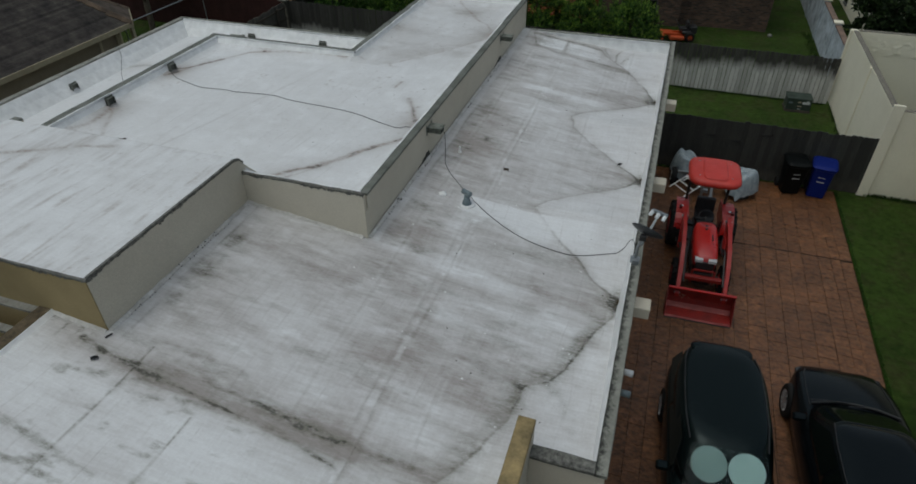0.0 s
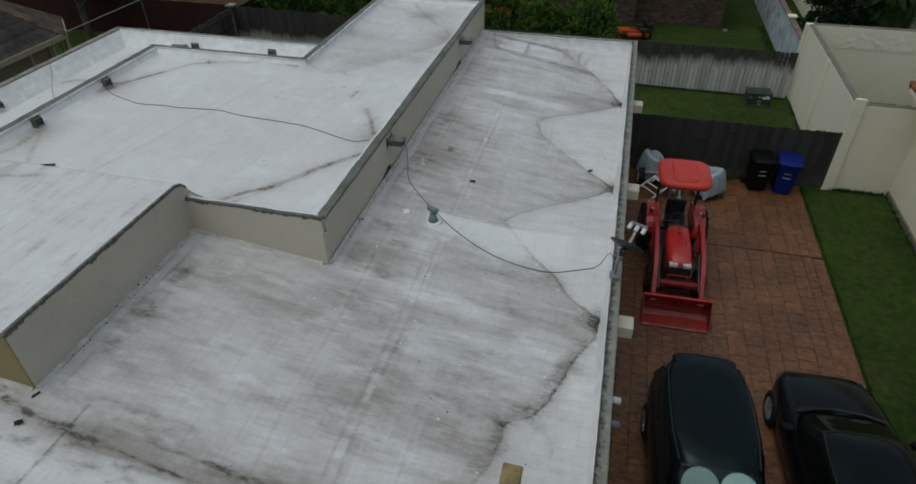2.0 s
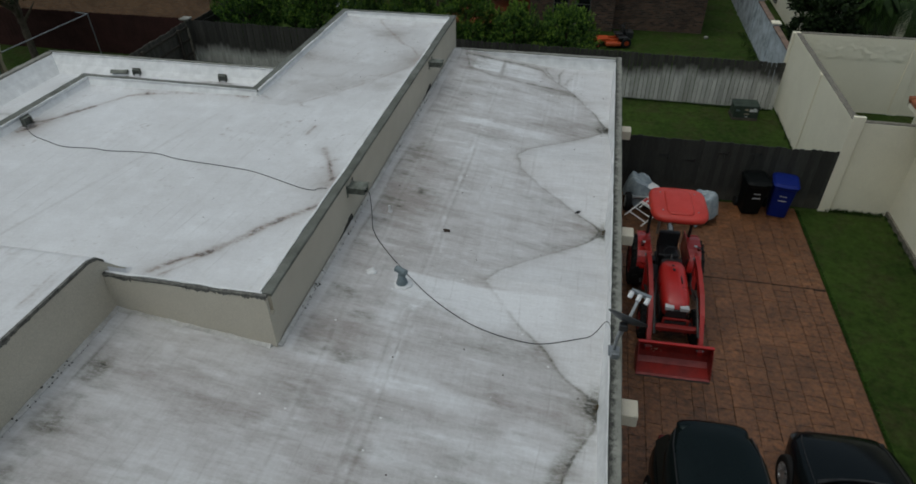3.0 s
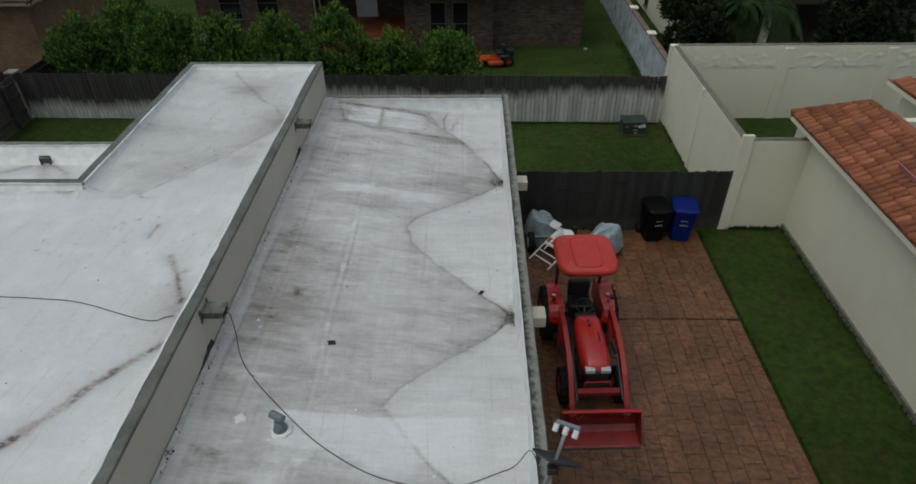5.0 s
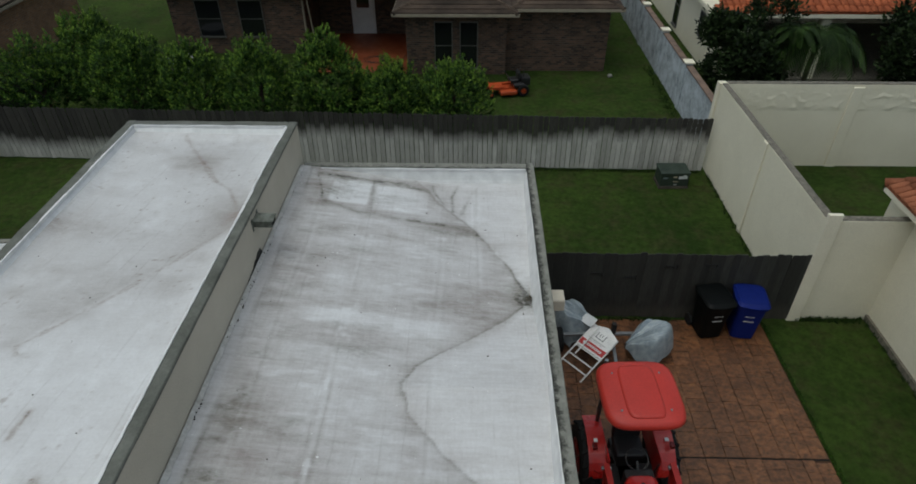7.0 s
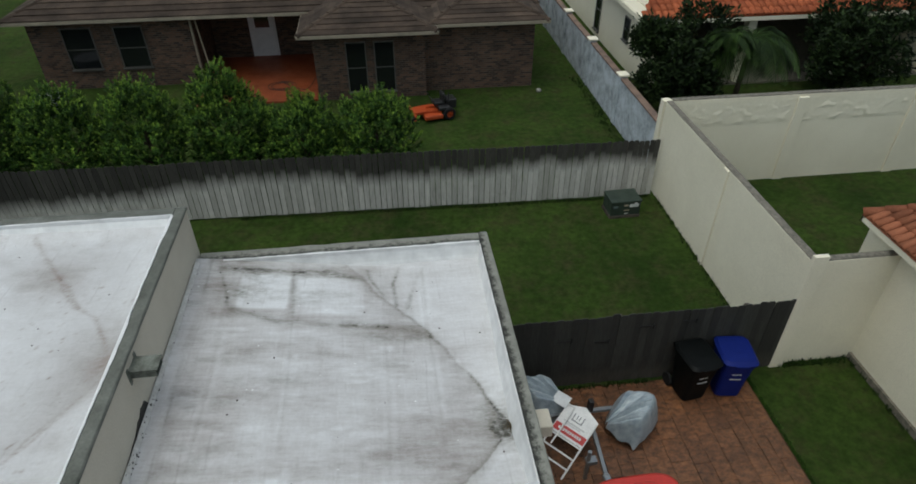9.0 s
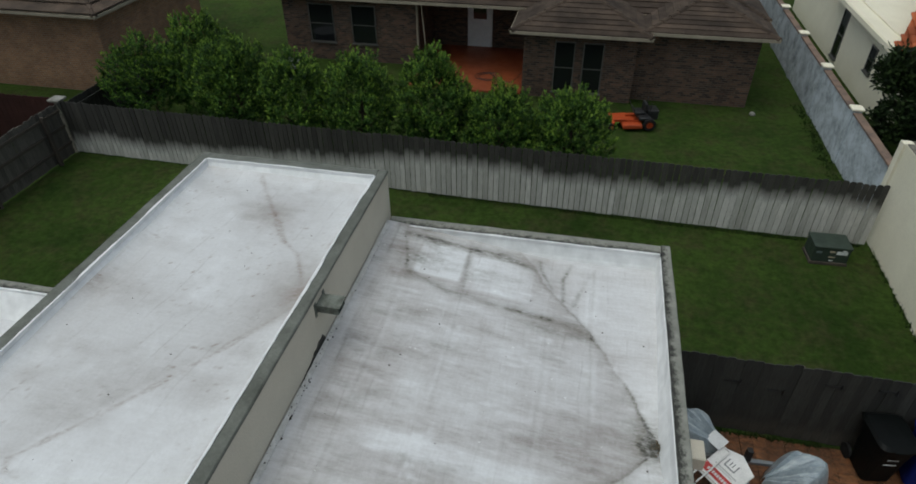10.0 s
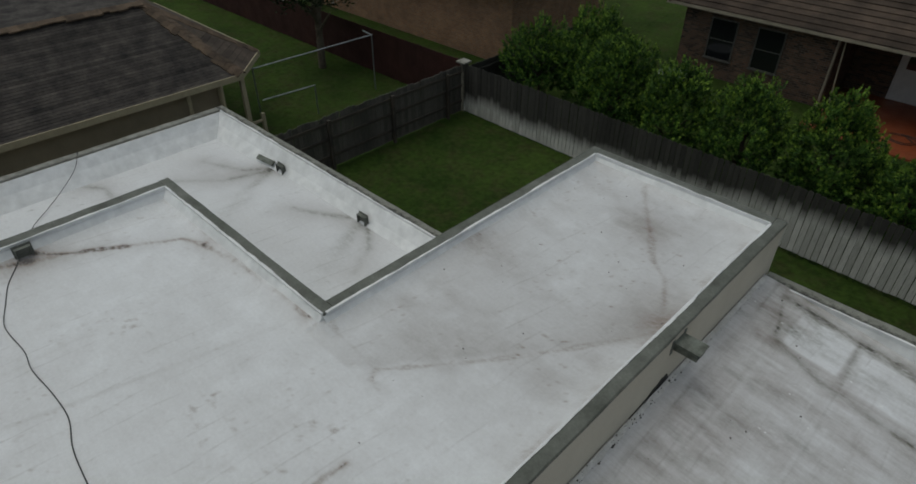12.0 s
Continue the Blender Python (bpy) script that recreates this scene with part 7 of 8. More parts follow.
def glass_patch(bm, corners, bulge=0.0, n=6):
    """A curved pane between four corners (a, b along the top; d, c along the foot), with thickness."""
    a, b, c_, d = [Vector(p) for p in corners]
    nrm_ = (b - a).cross(d - a).normalized()
    if nrm_.z < 0:
        nrm_ = -nrm_
    top, bot = [], []
    for j in range(n + 1):
        rt, rb = [], []
        for i in range(n + 1):
            u, v = i / n, j / n
            p = a.lerp(b, u).lerp(d.lerp(c_, u), v) + nrm_ * bulge * (1 - (2 * u - 1) ** 2)
            rt.append(bm.verts.new(p + nrm_ * 0.004))
            rb.append(bm.verts.new(p - nrm_ * 0.004))
        top.append(rt)
        bot.append(rb)
    for j in range(n):
        for i in range(n):
            bm.faces.new((top[j][i], top[j][i + 1], top[j + 1][i + 1], top[j + 1][i]))
            bm.faces.new((bot[j][i], bot[j + 1][i], bot[j + 1][i + 1], bot[j][i + 1]))
    rim_t = top[0] + [r[-1] for r in top[1:]] + top[-1][-2::-1] + [r[0] for r in top[-2:0:-1]]
    rim_b = bot[0] + [r[-1] for r in bot[1:]] + bot[-1][-2::-1] + [r[0] for r in bot[-2:0:-1]]
    k = len(rim_t)
    for i in range(k):
        bm.faces.new((rim_t[i], rim_b[i], rim_b[(i + 1) % k], rim_t[(i + 1) % k]))
    bmesh.ops.recalc_face_normals(bm, faces=bm.faces)
    return bm


M_CARBLACK = car_paint("black_green_paint", (0.0035, 0.0065, 0.0068))
M_CARBLACK2 = car_paint("black_paint", (0.003, 0.0042, 0.005))
M_CARGLASS = plain("tinted_car_glass", (0.004, 0.006, 0.005), 0.06)
M_CARGLASS.node_tree.nodes["Principled BSDF"].inputs["Specular IOR Level"].default_value = 0.22
M_LAMP = plain("clear_lamp", (0.55, 0.56, 0.57), 0.12)
M_DARKLAMP = plain("smoked_lamp", (0.05, 0.052, 0.055), 0.12)
M_REDLAMP = plain("red_lamp", (0.12, 0.006, 0.006), 0.2)
M_SHADE = surface("silver_sunshade", (0.60, 0.67, 0.66), (0.50, 0.58, 0.57), 0.35, 3, 40, 0.15, 0.003, space="OBJ")
# Darker copy of the silver sunshade: the left disc's dimmer light put into colour.
M_SHADE_DIM = surface("dimmed_sunshade", (0.36, 0.42, 0.41), (0.27, 0.33, 0.32), 0.4, 3, 40, 0.15, 0.003, space="OBJ")
m_, t_, p_ = nodes_of("windscreen_glass")
p_.inputs["Base Color"].default_value = (0.76, 0.88, 0.86, 1)
p_.inputs["Transmission Weight"].default_value = 1.0
p_.inputs["Roughness"].default_value = 0.02
p_.inputs["IOR"].default_value = 1.2
t_.links.new(nramp(t_, nnoise(t_, 40, 3, 0.6), 0.3, 0.7, (0.02, 0.02, 0.02, 1), (0.10, 0.10, 0.10, 1)), p_.inputs["Roughness"])
M_SCREEN = m_

# hatchback van, tail towards the tractor
van = thing("hatchback_car", 2.22, 7.47, 0, "black green hatchback car, wet, with round sunshades behind the windscreen", "car", 3.0)
part("body", hull(((-2.15, 0.60, 0.32, 0.62, 0.02), (-2.05, 0.74, 0.25, 0.74, 0.03), (-1.75, 0.82, 0.20, 0.84, 0.05), (-1.2, 0.86, 0.18, 0.95, 0.06), (-0.6, 0.87, 0.17, 1.0, 0.03), (0.6, 0.87, 0.17, 1.02, 0.03), (1.5, 0.86, 0.20, 1.03, 0.03), (1.85, 0.82, 0.25, 1.02, 0.02), (2.06, 0.72, 0.30, 0.98, 0.01), (2.15, 0.58, 0.34, 0.90, 0.0), (2.20, 0.42, 0.38, 0.80, 0.0))), M_CARBLACK, van, smooth=True)
bm = bmesh.new()
cab_rings = [superellipse(0, 0.50, 0.83, 1.64, 0.97, 48, 3.3), superellipse(0, 0.58, 0.81, 1.48, 1.12, 48, 3.3), superellipse(0, 0.70, 0.78, 1.34, 1.28, 48, 3.3), superellipse(0, 0.78, 0.745, 1.25, 1.40, 48, 3.3), superellipse(0, 0.82, 0.70, 1.18, 1.465, 48, 3.3), superellipse(0, 0.83, 0.62, 1.09, 1.50, 48, 3.3), superellipse(0, 0.83, 0.40, 0.80, 1.525, 48, 3.3), superellipse(0, 0.83, 0.1, 0.3, 1.53, 48, 3.3)]
loft(bm, cab_rings)
part("roof", bm, M_CARBLACK, van, smooth=True)
part("windscreen", glass_patch(bmesh.new(), ((-0.58, -0.395, 1.475), (0.58, -0.395, 1.475), (0.68, -1.10, 1.04), (-0.68, -1.10, 1.04)), 0.03), M_SCREEN, van, "clear windscreen")
for x in (-0.285, 0.285):
    bm = bmesh.new()
    bmesh.ops.create_cone(bm, cap_ends=True, segments=32, radius1=0.28, radius2=0.28, depth=0.008)
    bm.transform(Matrix.Translation((x, -0.64, 1.315)) @ Matrix.Rotation(math.atan2(0.435, 0.695), 4, "X"))
    part("sunshade", bm, M_SHADE if x > 0 else M_SHADE_DIM, van, "round silver sunshade")
part("rear_window", hull_pane(((0.50, 0.83, 1.64, 0.97), (0.58, 0.81, 1.48, 1.12), (0.70, 0.78, 1.34, 1.28), (0.78, 0.745, 1.25, 1.40)), 1.04, 1.40, 0.86, 0.86, 1, e=3.3), M_CARGLASS, van, smooth=True)
bm = bmesh.new()
loft(bm, [superellipse(0, 1.86, 0.54, 0.16, 1.44, 36, 3.2), superellipse(0, 1.86, 0.55, 0.17, 1.47, 36, 3.2), superellipse(0, 1.83, 0.53, 0.14, 1.495, 36, 3.2)])
part("spoiler", bm, M_CARBLACK, van, smooth=True)
for sg in (-1, 1):
    part("side_window", glass_patch(bmesh.new(), ((sg * 0.705, -0.30, 1.40), (sg * 0.715, 0.60, 1.41), (sg * 0.835, 0.62, 1.05), (sg * 0.825, -0.80, 1.05)), 0.01), M_CARGLASS, van)
    part("side_window", glass_patch(bmesh.new(), ((sg * 0.715, 0.68, 1.41), (sg * 0.675, 1.75, 1.39), (sg * 0.80, 1.85, 1.06), (sg * 0.835, 0.70, 1.05)), 0.01), M_CARGLASS, van)
    part("mirror", boxes((sg * 0.96 - 0.10, sg * 0.96 + 0.10, -0.72, -0.58, 0.98, 1.12), bevel=0.03), M_CARBLACK, van)
    part("tail_lamp", boxes((sg * 0.66 - 0.06, sg * 0.66 + 0.06, 1.95, 2.08, 0.78, 0.98), bevel=0.03), M_REDLAMP, van)
    part("head_lamp", boxes((sg * 0.62 - 0.16, sg * 0.62 + 0.16, -2.06, -1.86, 0.62, 0.76), bevel=0.03), M_LAMP, van)
    for y in (-1.38, 1.30):
        wheel(van, sg * 0.78, y, 0.33, 0.21, M_ALLOY)
part("rear_bumper", boxes((-0.60, 0.60, 2.06, 2.22, 0.34, 0.60), bevel=0.05), M_CARBLACK, van)

part("windscreen_strip", bar(bmesh.new(), (-0.47, -0.47, 1.405), (-0.20, -0.46, 1.412), 0.05, 0.006), M_SHADE, van, "pale strip behind the windscreen")
part("dashboard_card", boxes((0.10, 0.52, -0.98, -0.84, 1.10, 1.106)), M_SHADE, van, "pale card on the dashboard")
for sg in (-1, 1):
    part("roof_channel", bent(bmesh.new(), [(sg * 0.60, -0.32, 1.472), (sg * 0.655, 0.2, 1.48), (sg * 0.665, 0.85, 1.481), (sg * 0.645, 1.5, 1.478), (sg * 0.58, 1.8, 1.47)], 0.012, 6), M_BLACK, van)
part("roof_seam", bent(bmesh.new(), [(-0.54, 1.70, 1.485), (0.0, 1.74, 1.50), (0.54, 1.70, 1.485)], 0.010, 6), M_BLACK, van)
van.scale = (0.97, 0.95, 1.0)

# saloon, nose towards the tractor
sal = thing("saloon_car", 4.52, 7.92, 0, "glossy black saloon car, wet, parked beside the lawn", "car", 183.0)
part("body", hull(((-2.36, 0.52, 0.34, 0.58, 0.01), (-2.26, 0.70, 0.26, 0.68, 0.03), (-2.0, 0.82, 0.20, 0.76, 0.05), (-1.5, 0.89, 0.17, 0.84, 0.07), (-0.95, 0.91, 0.16, 0.92, 0.06), (0.3, 0.91, 0.16, 0.95, 0.03), (1.2, 0.90, 0.18, 0.97, 0.03), (1.7, 0.88, 0.22, 0.98, 0.04), (2.15, 0.82, 0.27, 0.95, 0.03), (2.30, 0.72, 0.34, 0.82, 0.0))), M_CARBLACK2, sal, smooth=True)
bm = bmesh.new()
loft(bm, [superellipse(0, 0.38, 0.84, 1.58, 0.92, 36, 4.6), superellipse(0, 0.40, 0.80, 1.32, 1.06, 36, 4.6), superellipse(0, 0.42, 0.73, 1.05, 1.22, 36, 4.6), superellipse(0, 0.42, 0.67, 0.88, 1.32, 36, 4.6), superellipse(0, 0.42, 0.60, 0.76, 1.385, 36, 4.6), superellipse(0, 0.42, 0.36, 0.5, 1.41, 36, 4.6), superellipse(0, 0.42, 0.1, 0.2, 1.415, 36, 4.6)])
part("roof", bm, M_CARBLACK2, sal, smooth=True)
SAL = ((0.38, 0.84, 1.58, 0.92), (0.40, 0.80, 1.32, 1.06), (0.42, 0.73, 1.05, 1.22), (0.42, 0.67, 0.88, 1.32), (0.42, 0.60, 0.76, 1.385))
part("windscreen", hull_pane(SAL, 0.97, 1.33, 0.90, 0.90, -1), M_CARGLASS, sal, smooth=True)
part("rear_window", hull_pane(SAL, 0.99, 1.33, 0.90, 0.90, 1), M_CARGLASS, sal, smooth=True)
for sg in (-1, 1):
    part("side_window", glass_patch(bmesh.new(), ((sg * 0.69, -0.20, 1.30), (sg * 0.70, 0.45, 1.32), (sg * 0.835, 0.47, 1.0), (sg * 0.82, -0.75, 1.0)), 0.01), M_CARGLASS, sal)
    part("side_window", glass_patch(bmesh.new(), ((sg * 0.70, 0.52, 1.32), (sg * 0.67, 1.10, 1.28), (sg * 0.80, 1.50, 1.02), (sg * 0.835, 0.54, 1.0)), 0.01), M_CARGLASS, sal)
    part("mirror", boxes((sg * 1.00 - 0.11, sg * 1.00 + 0.11, -0.72, -0.58, 0.95, 1.08), bevel=0.03), M_CARBLACK2, sal)
    part("wiper", bent(bmesh.new(), [(sg * 0.1, -1.20, 0.99), (sg * 0.35 + 0.2, -1.14, 1.02), (sg * 0.3 + 0.45, -1.08, 1.04)], 0.010, 6), M_BLACK, sal)
    part("head_lamp", boxes((sg * 0.64 - 0.10, sg * 0.64 + 0.10, -2.24, -2.06, 0.56, 0.675), bevel=0.03), M_DARKLAMP, sal, "smoked head lamp")
    part("tail_lamp", boxes((sg * 0.66 - 0.14, sg * 0.66 + 0.14, 2.12, 2.30, 0.74, 0.90), bevel=0.03), M_REDLAMP, sal)
    for y in (-1.62, 1.38):
        wheel(sal, sg * 0.82, y, 0.33, 0.21, M_ALLOY, 10)
for sg in (-1, 1):
    part("bonnet_seam", bent(bmesh.new(), [(sg * 0.60, -2.14, 0.735), (sg * 0.655, -2.0, 0.762), (sg * 0.705, -1.5, 0.843), (sg * 0.725, -1.1, 0.902)], 0.008, 6), M_BLACK, sal)
    part("roof_channel", bent(bmesh.new(), [(sg * 0.60, -0.36, 1.345), (sg * 0.645, 0.1, 1.36), (sg * 0.645, 0.7, 1.36), (sg * 0.60, 1.2, 1.345)], 0.010, 6), M_BLACK, sal)
part("cowl", bent(bmesh.new(), [(-0.70, -1.12, 0.925), (-0.35, -1.20, 0.955), (0.0, -1.22, 0.965), (0.35, -1.20, 0.955), (0.70, -1.12, 0.925)], 0.022, 8), M_BLACK, sal, "black cowl below the windscreen")
part("grille", boxes((-0.38, 0.38, -2.40, -2.33, 0.42, 0.56), bevel=0.015), M_BLACK, sal)

# ---- red tractor with a front loader ----
M_RED = surface("red_paint", (0.46, 0.014, 0.011), (0.37, 0.012, 0.010), 0.35, 1.5, 50, 0.06, 0.002, coat=0.4, space="OBJ")
M_CANOPY = surface("faded_red_plastic", (0.54, 0.038, 0.026), (0.46, 0.032, 0.022), 0.42, 1.5, 40, 0.08, 0.002, space="OBJ")
M_REDWORN = surface("worn_red_paint", (0.25, 0.014, 0.010), (0.15, 0.012, 0.010), 0.5, 4.0, 40, 0.2, 0.003, space="OBJ")
M_REDDEEP = surface("deep_red_paint", (0.36, 0.014, 0.010), (0.27, 0.012, 0.009), 0.4, 2.5, 50, 0.08, 0.002, space="OBJ")
M_GREASE = plain("greasy_black_iron", (0.02, 0.019, 0.018), 0.5)
tr = thing("tractor", 1.87, 13.6, 0, "red compact tractor with canopy and front loader bucket on the driveway", "tractor", 2.0)


def rbox(x0, x1, y0, y1, z0, z1, bev, seg=3):
    return box(bmesh.new(), x0, x1, y0, y1, z0, z1, bev, seg)


# canopy on its roll bar
bm = bmesh.new()
loft(bm, [superellipse(0, 0.92, 0.57, 0.60, 2.08, 36, 4.5), superellipse(0, 0.92, 0.60, 0.63, 2.14, 36, 4.5), superellipse(0, 0.92, 0.585, 0.61, 2.20, 36, 4.5), superellipse(0, 0.92, 0.54, 0.56, 2.235, 36, 4.5), superellipse(0, 0.92, 0.30, 0.35, 2.25, 36, 4.5), superellipse(0, 0.92, 0.05, 0.05, 2.252, 36, 4.5)])
canopy = part("canopy", bm, M_CANOPY, tr, "faded red plastic canopy", smooth=True)
bm = bmesh.new()
loft(bm, [superellipse(0, 0.90, 0.29, 0.50, 2.22, 28, 6), superellipse(0, 0.90, 0.28, 0.49, 2.262, 28, 6), superellipse(0, 0.90, 0.24, 0.45, 2.272, 28, 6), superellipse(0, 0.90, 0.05, 0.1, 2.274, 28, 6)])
part("raised_panel", bm, M_CANOPY, canopy, smooth=True)
for x in (-0.36, 0.36):
    for y in (0.55, 1.25):
        part("bolt", tube(bmesh.new(), (x, y, 2.235), (x, y, 2.255), 0.018, 8), M_GALV, canopy)
for sg in (-1, 1):
    part("roll_bar", bent(bmesh.new(), curve_points([(sg * 0.44, 1.22, 0.7), (sg * 0.46, 1.2, 1.5), (sg * 0.44, 1.15, 2.1)], 5), 0.035, 8), M_GREASE, tr)
part("roll_bar_top", tube(bmesh.new(), (-0.45, 1.15, 2.08), (0.45, 1.15, 2.08), 0.035, 8), M_GREASE, tr)
# hood, grille and lamps
bm = bmesh.new()
loft(bm, [superellipse(0, -0.45, 0.275, 0.66, 0.78, 28, 5), superellipse(0, -0.45, 0.28, 0.665, 1.0, 28, 5), superellipse(0, -0.44, 0.265, 0.64, 1.10, 28, 5), superellipse(0, -0.42, 0.21, 0.58, 1.155, 28, 5), superellipse(0, -0.40, 0.06, 0.3, 1.175, 28, 5)])
for v in bm.verts:
    if v.co.z > 0.9:
        v.co.z += 0.10 * (v.co.y + 0.45)
hood = part("hood", bm, M_RED, tr, smooth=True)
part("filler_cap", tube(bmesh.new(), (0.0, -0.12, 1.18), (0.0, -0.12, 1.225), 0.035, 12), M_BLACK, hood)
part("hood_vent", boxes((0.12, 0.16, -0.62, -0.32, 1.135, 1.15), bevel=0.004), M_BLACK, hood)
part("warning_label", boxes((-0.12, -0.07, -0.16, -0.10, 1.185, 1.19)), M_WHITEPLASTIC, hood)
part("hood_slot", boxes((0.125, 0.150, -0.50, -0.28, 1.16, 1.19), bevel=0.004), M_BLACK, hood, "dark vent slot")
part("filler_cap", tube(bmesh.new(), (0.0, 0.02, 1.16), (0.0, 0.02, 1.215), 0.035, 14), M_BLACK, hood, "black filler cap")
part("grille", rbox(-0.20, 0.20, -1.14, -1.08, 0.66, 0.98, 0.02), M_BLACK, tr)
for sg in (-1, 1):
    part("head_lamp", rbox(sg * 0.145 - 0.09, sg * 0.145 + 0.09, -1.145, -1.02, 0.965, 1.05, 0.02), M_LAMP, tr, "clear head lamp")
    part("hood_side", rbox(sg * 0.27 - 0.012, sg * 0.27 + 0.012, -1.0, 0.15, 0.60, 0.80, 0.01), M_GREASE, tr)
part("brush_guard", boxes((-0.26, 0.26, -1.24, -1.20, 0.62, 0.66), (-0.26, 0.26, -1.22, -1.18, 0.78, 0.81), (-0.26, -0.22, -1.24, -1.19, 0.45, 0.81), (0.22, 0.26, -1.24, -1.19, 0.45, 0.81)), M_REDWORN, tr)
part("chassis", rbox(-0.20, 0.20, -1.15, 1.25, 0.36, 0.66, 0.03), M_GREASE, tr)
part("front_axle", boxes((-0.50, 0.50, -0.92, -0.80, 0.28, 0.40)), M_GREASE, tr)
part("rear_axle", boxes((-0.50, 0.50, 0.88, 1.04, 0.46, 0.64)), M_GREASE, tr)
# deck, seat, wheel
part("floor_deck", rbox(-0.42, 0.42, 0.18, 0.75, 0.60, 0.66, 0.02), M_BLACK, tr)
seat = part("seat", rbox(-0.23, 0.23, 0.66, 1.08, 0.88, 1.0, 0.05), M_BLACK, tr, "black seat")
part("seat_back", rbox(-0.23, 0.23, 1.02, 1.14, 0.96, 1.36, 0.05), M_BLACK, seat)
part("seat_base", rbox(-0.18, 0.18, 0.70, 1.10, 0.62, 0.88, 0.02), M_GREASE, tr)
part("dashboard", rbox(-0.22, 0.22, 0.16, 0.32, 0.66, 1.16, 0.04), M_BLACK, tr)
part("steering_column", tube(bmesh.new(), (0, 0.28, 1.1), (0, 0.42, 1.2), 0.025, 8), M_BLACK, tr)
bm = bmesh.new()
bent(bm, [(0.17 * math.cos(a), 0.44 + 0.15 * math.sin(a), 1.22 + 0.07 * math.sin(a)) for a in [2 * math.pi * k / 20 for k in range(21)]], 0.014, 6)
part("steering_wheel", bm, M_BLACK, tr)
# fenders, steps, loader frame
for sg in (-1, 1):
    bm = bmesh.new()
    arc = [(0.42 + 0.62 * (1 - math.cos(a)), 0.66 + 0.50 * math.sin(a)) for a in [math.pi * (0.05 + 0.62 * k / 8) for k in range(9)]]
    rings = []
    for y, z in arc:
        rings.append([(sg * 0.40, y, z), (sg * 0.68, y, z), (sg * 0.68, y, z + 0.02), (sg * 0.40, y, z + 0.02)])
    loft(bm, rings)
    bmesh.ops.recalc_face_normals(bm, faces=bm.faces)
    fender = part("fender", bm, M_RED, tr)
    part("fender_side", rbox(sg * 0.40 - 0.012, sg * 0.40 + 0.012, 0.46, 1.45, 0.66, 1.15, 0.01), M_RED, fender)
    part("turn_lamp", rbox(sg * 0.60 - 0.035, sg * 0.60 + 0.035, 0.62, 0.72, 1.20, 1.27, 0.012), M_REDLAMP, fender)
    part("reflector_label", rbox(sg * 0.56 - 0.03, sg * 0.56 + 0.03, 0.78, 0.84, 1.185, 1.2, 0.003), M_WHITEPLASTIC, fender)
    part("loader_post", bar(bmesh.new(), (sg * 0.50, 0.02, 0.5), (sg * 0.50, 0.22, 1.26), 0.09, 0.12), M_RED, tr)
    bm = bmesh.new()
    rings = []
    for y, z, h in ((0.32, 1.24, 0.07), (-0.2, 1.20, 0.09), (-0.75, 1.06, 0.095), (-1.15, 0.84, 0.09), (-1.52, 0.50, 0.075), (-1.66, 0.36, 0.05)):
        rings.append([(sg * 0.50 - 0.045, y, z - h), (sg * 0.50 + 0.045, y, z - h), (sg * 0.50 + 0.045, y, z + h), (sg * 0.50 - 0.045, y, z + h)])
    loft(bm, rings)
    bmesh.ops.recalc_face_normals(bm, faces=bm.faces)
    arm = part("loader_arm", bm, M_REDDEEP, tr)
    part("pivot_pin", tube(bmesh.new(), (sg * 0.50 - 0.07, 0.28, 1.24), (sg * 0.50 + 0.07, 0.28, 1.24), 0.03, 10), M_GALV, arm)
    part("pivot_pin", tube(bmesh.new(), (sg * 0.50 - 0.07, -1.60, 0.40), (sg * 0.50 + 0.07, -1.60, 0.40), 0.03, 10), M_GALV, arm)
    part("lift_cylinder", tube(bmesh.new(), (sg * 0.50, 0.0, 0.62), (sg * 0.50, -0.80, 0.92), 0.032, 10), M_GREASE, tr)
    part("tilt_cylinder", tube(bmesh.new(), (sg * 0.42, -0.75, 1.05), (sg * 0.42, -1.52, 0.66), 0.026, 10), M_GREASE, tr)
    part("step", rbox(sg * 0.48 - 0.10, sg * 0.48 + 0.10, 0.25, 0.50, 0.46, 0.49, 0.01), M_GREASE, tr)
    wheel(tr, sg * 0.62, 0.96, 0.56, 0.31, M_REDWORN, 6, True, 0.55, "rear_wheel")
    wheel(tr, sg * 0.53, -0.86, 0.34, 0.21, M_REDWORN, 6, True, 0.55, "front_wheel")
part("cross_tube", boxes((-0.46, 0.46, -1.36, -1.24, 0.60, 0.70), bevel=0.01), M_REDWORN, tr)
# bucket: curved plate, side cheeks, cutting edge
bm = bmesh.new()
prof = [(-1.72, 0.62), (-1.66, 0.60), (-1.60, 0.42), (-1.58, 0.26), (-1.62, 0.12), (-1.74, 0.05), (-2.02, 0.03), (-2.06, 0.02)]
inner = [(-1.735, 0.60), (-1.68, 0.58), (-1.62, 0.42), (-1.60, 0.27), (-1.635, 0.14), (-1.745, 0.07), (-2.02, 0.045), (-2.06, 0.025)]
outline = prof + inner[::-1]
loft(bm, [[(x, y, z) for y, z in outline] for x in (-0.70, 0.70)])
bmesh.ops.recalc_face_normals(bm, faces=bm.faces)
bucket = part("bucket", bm, M_REDWORN, tr, "worn red loader bucket")
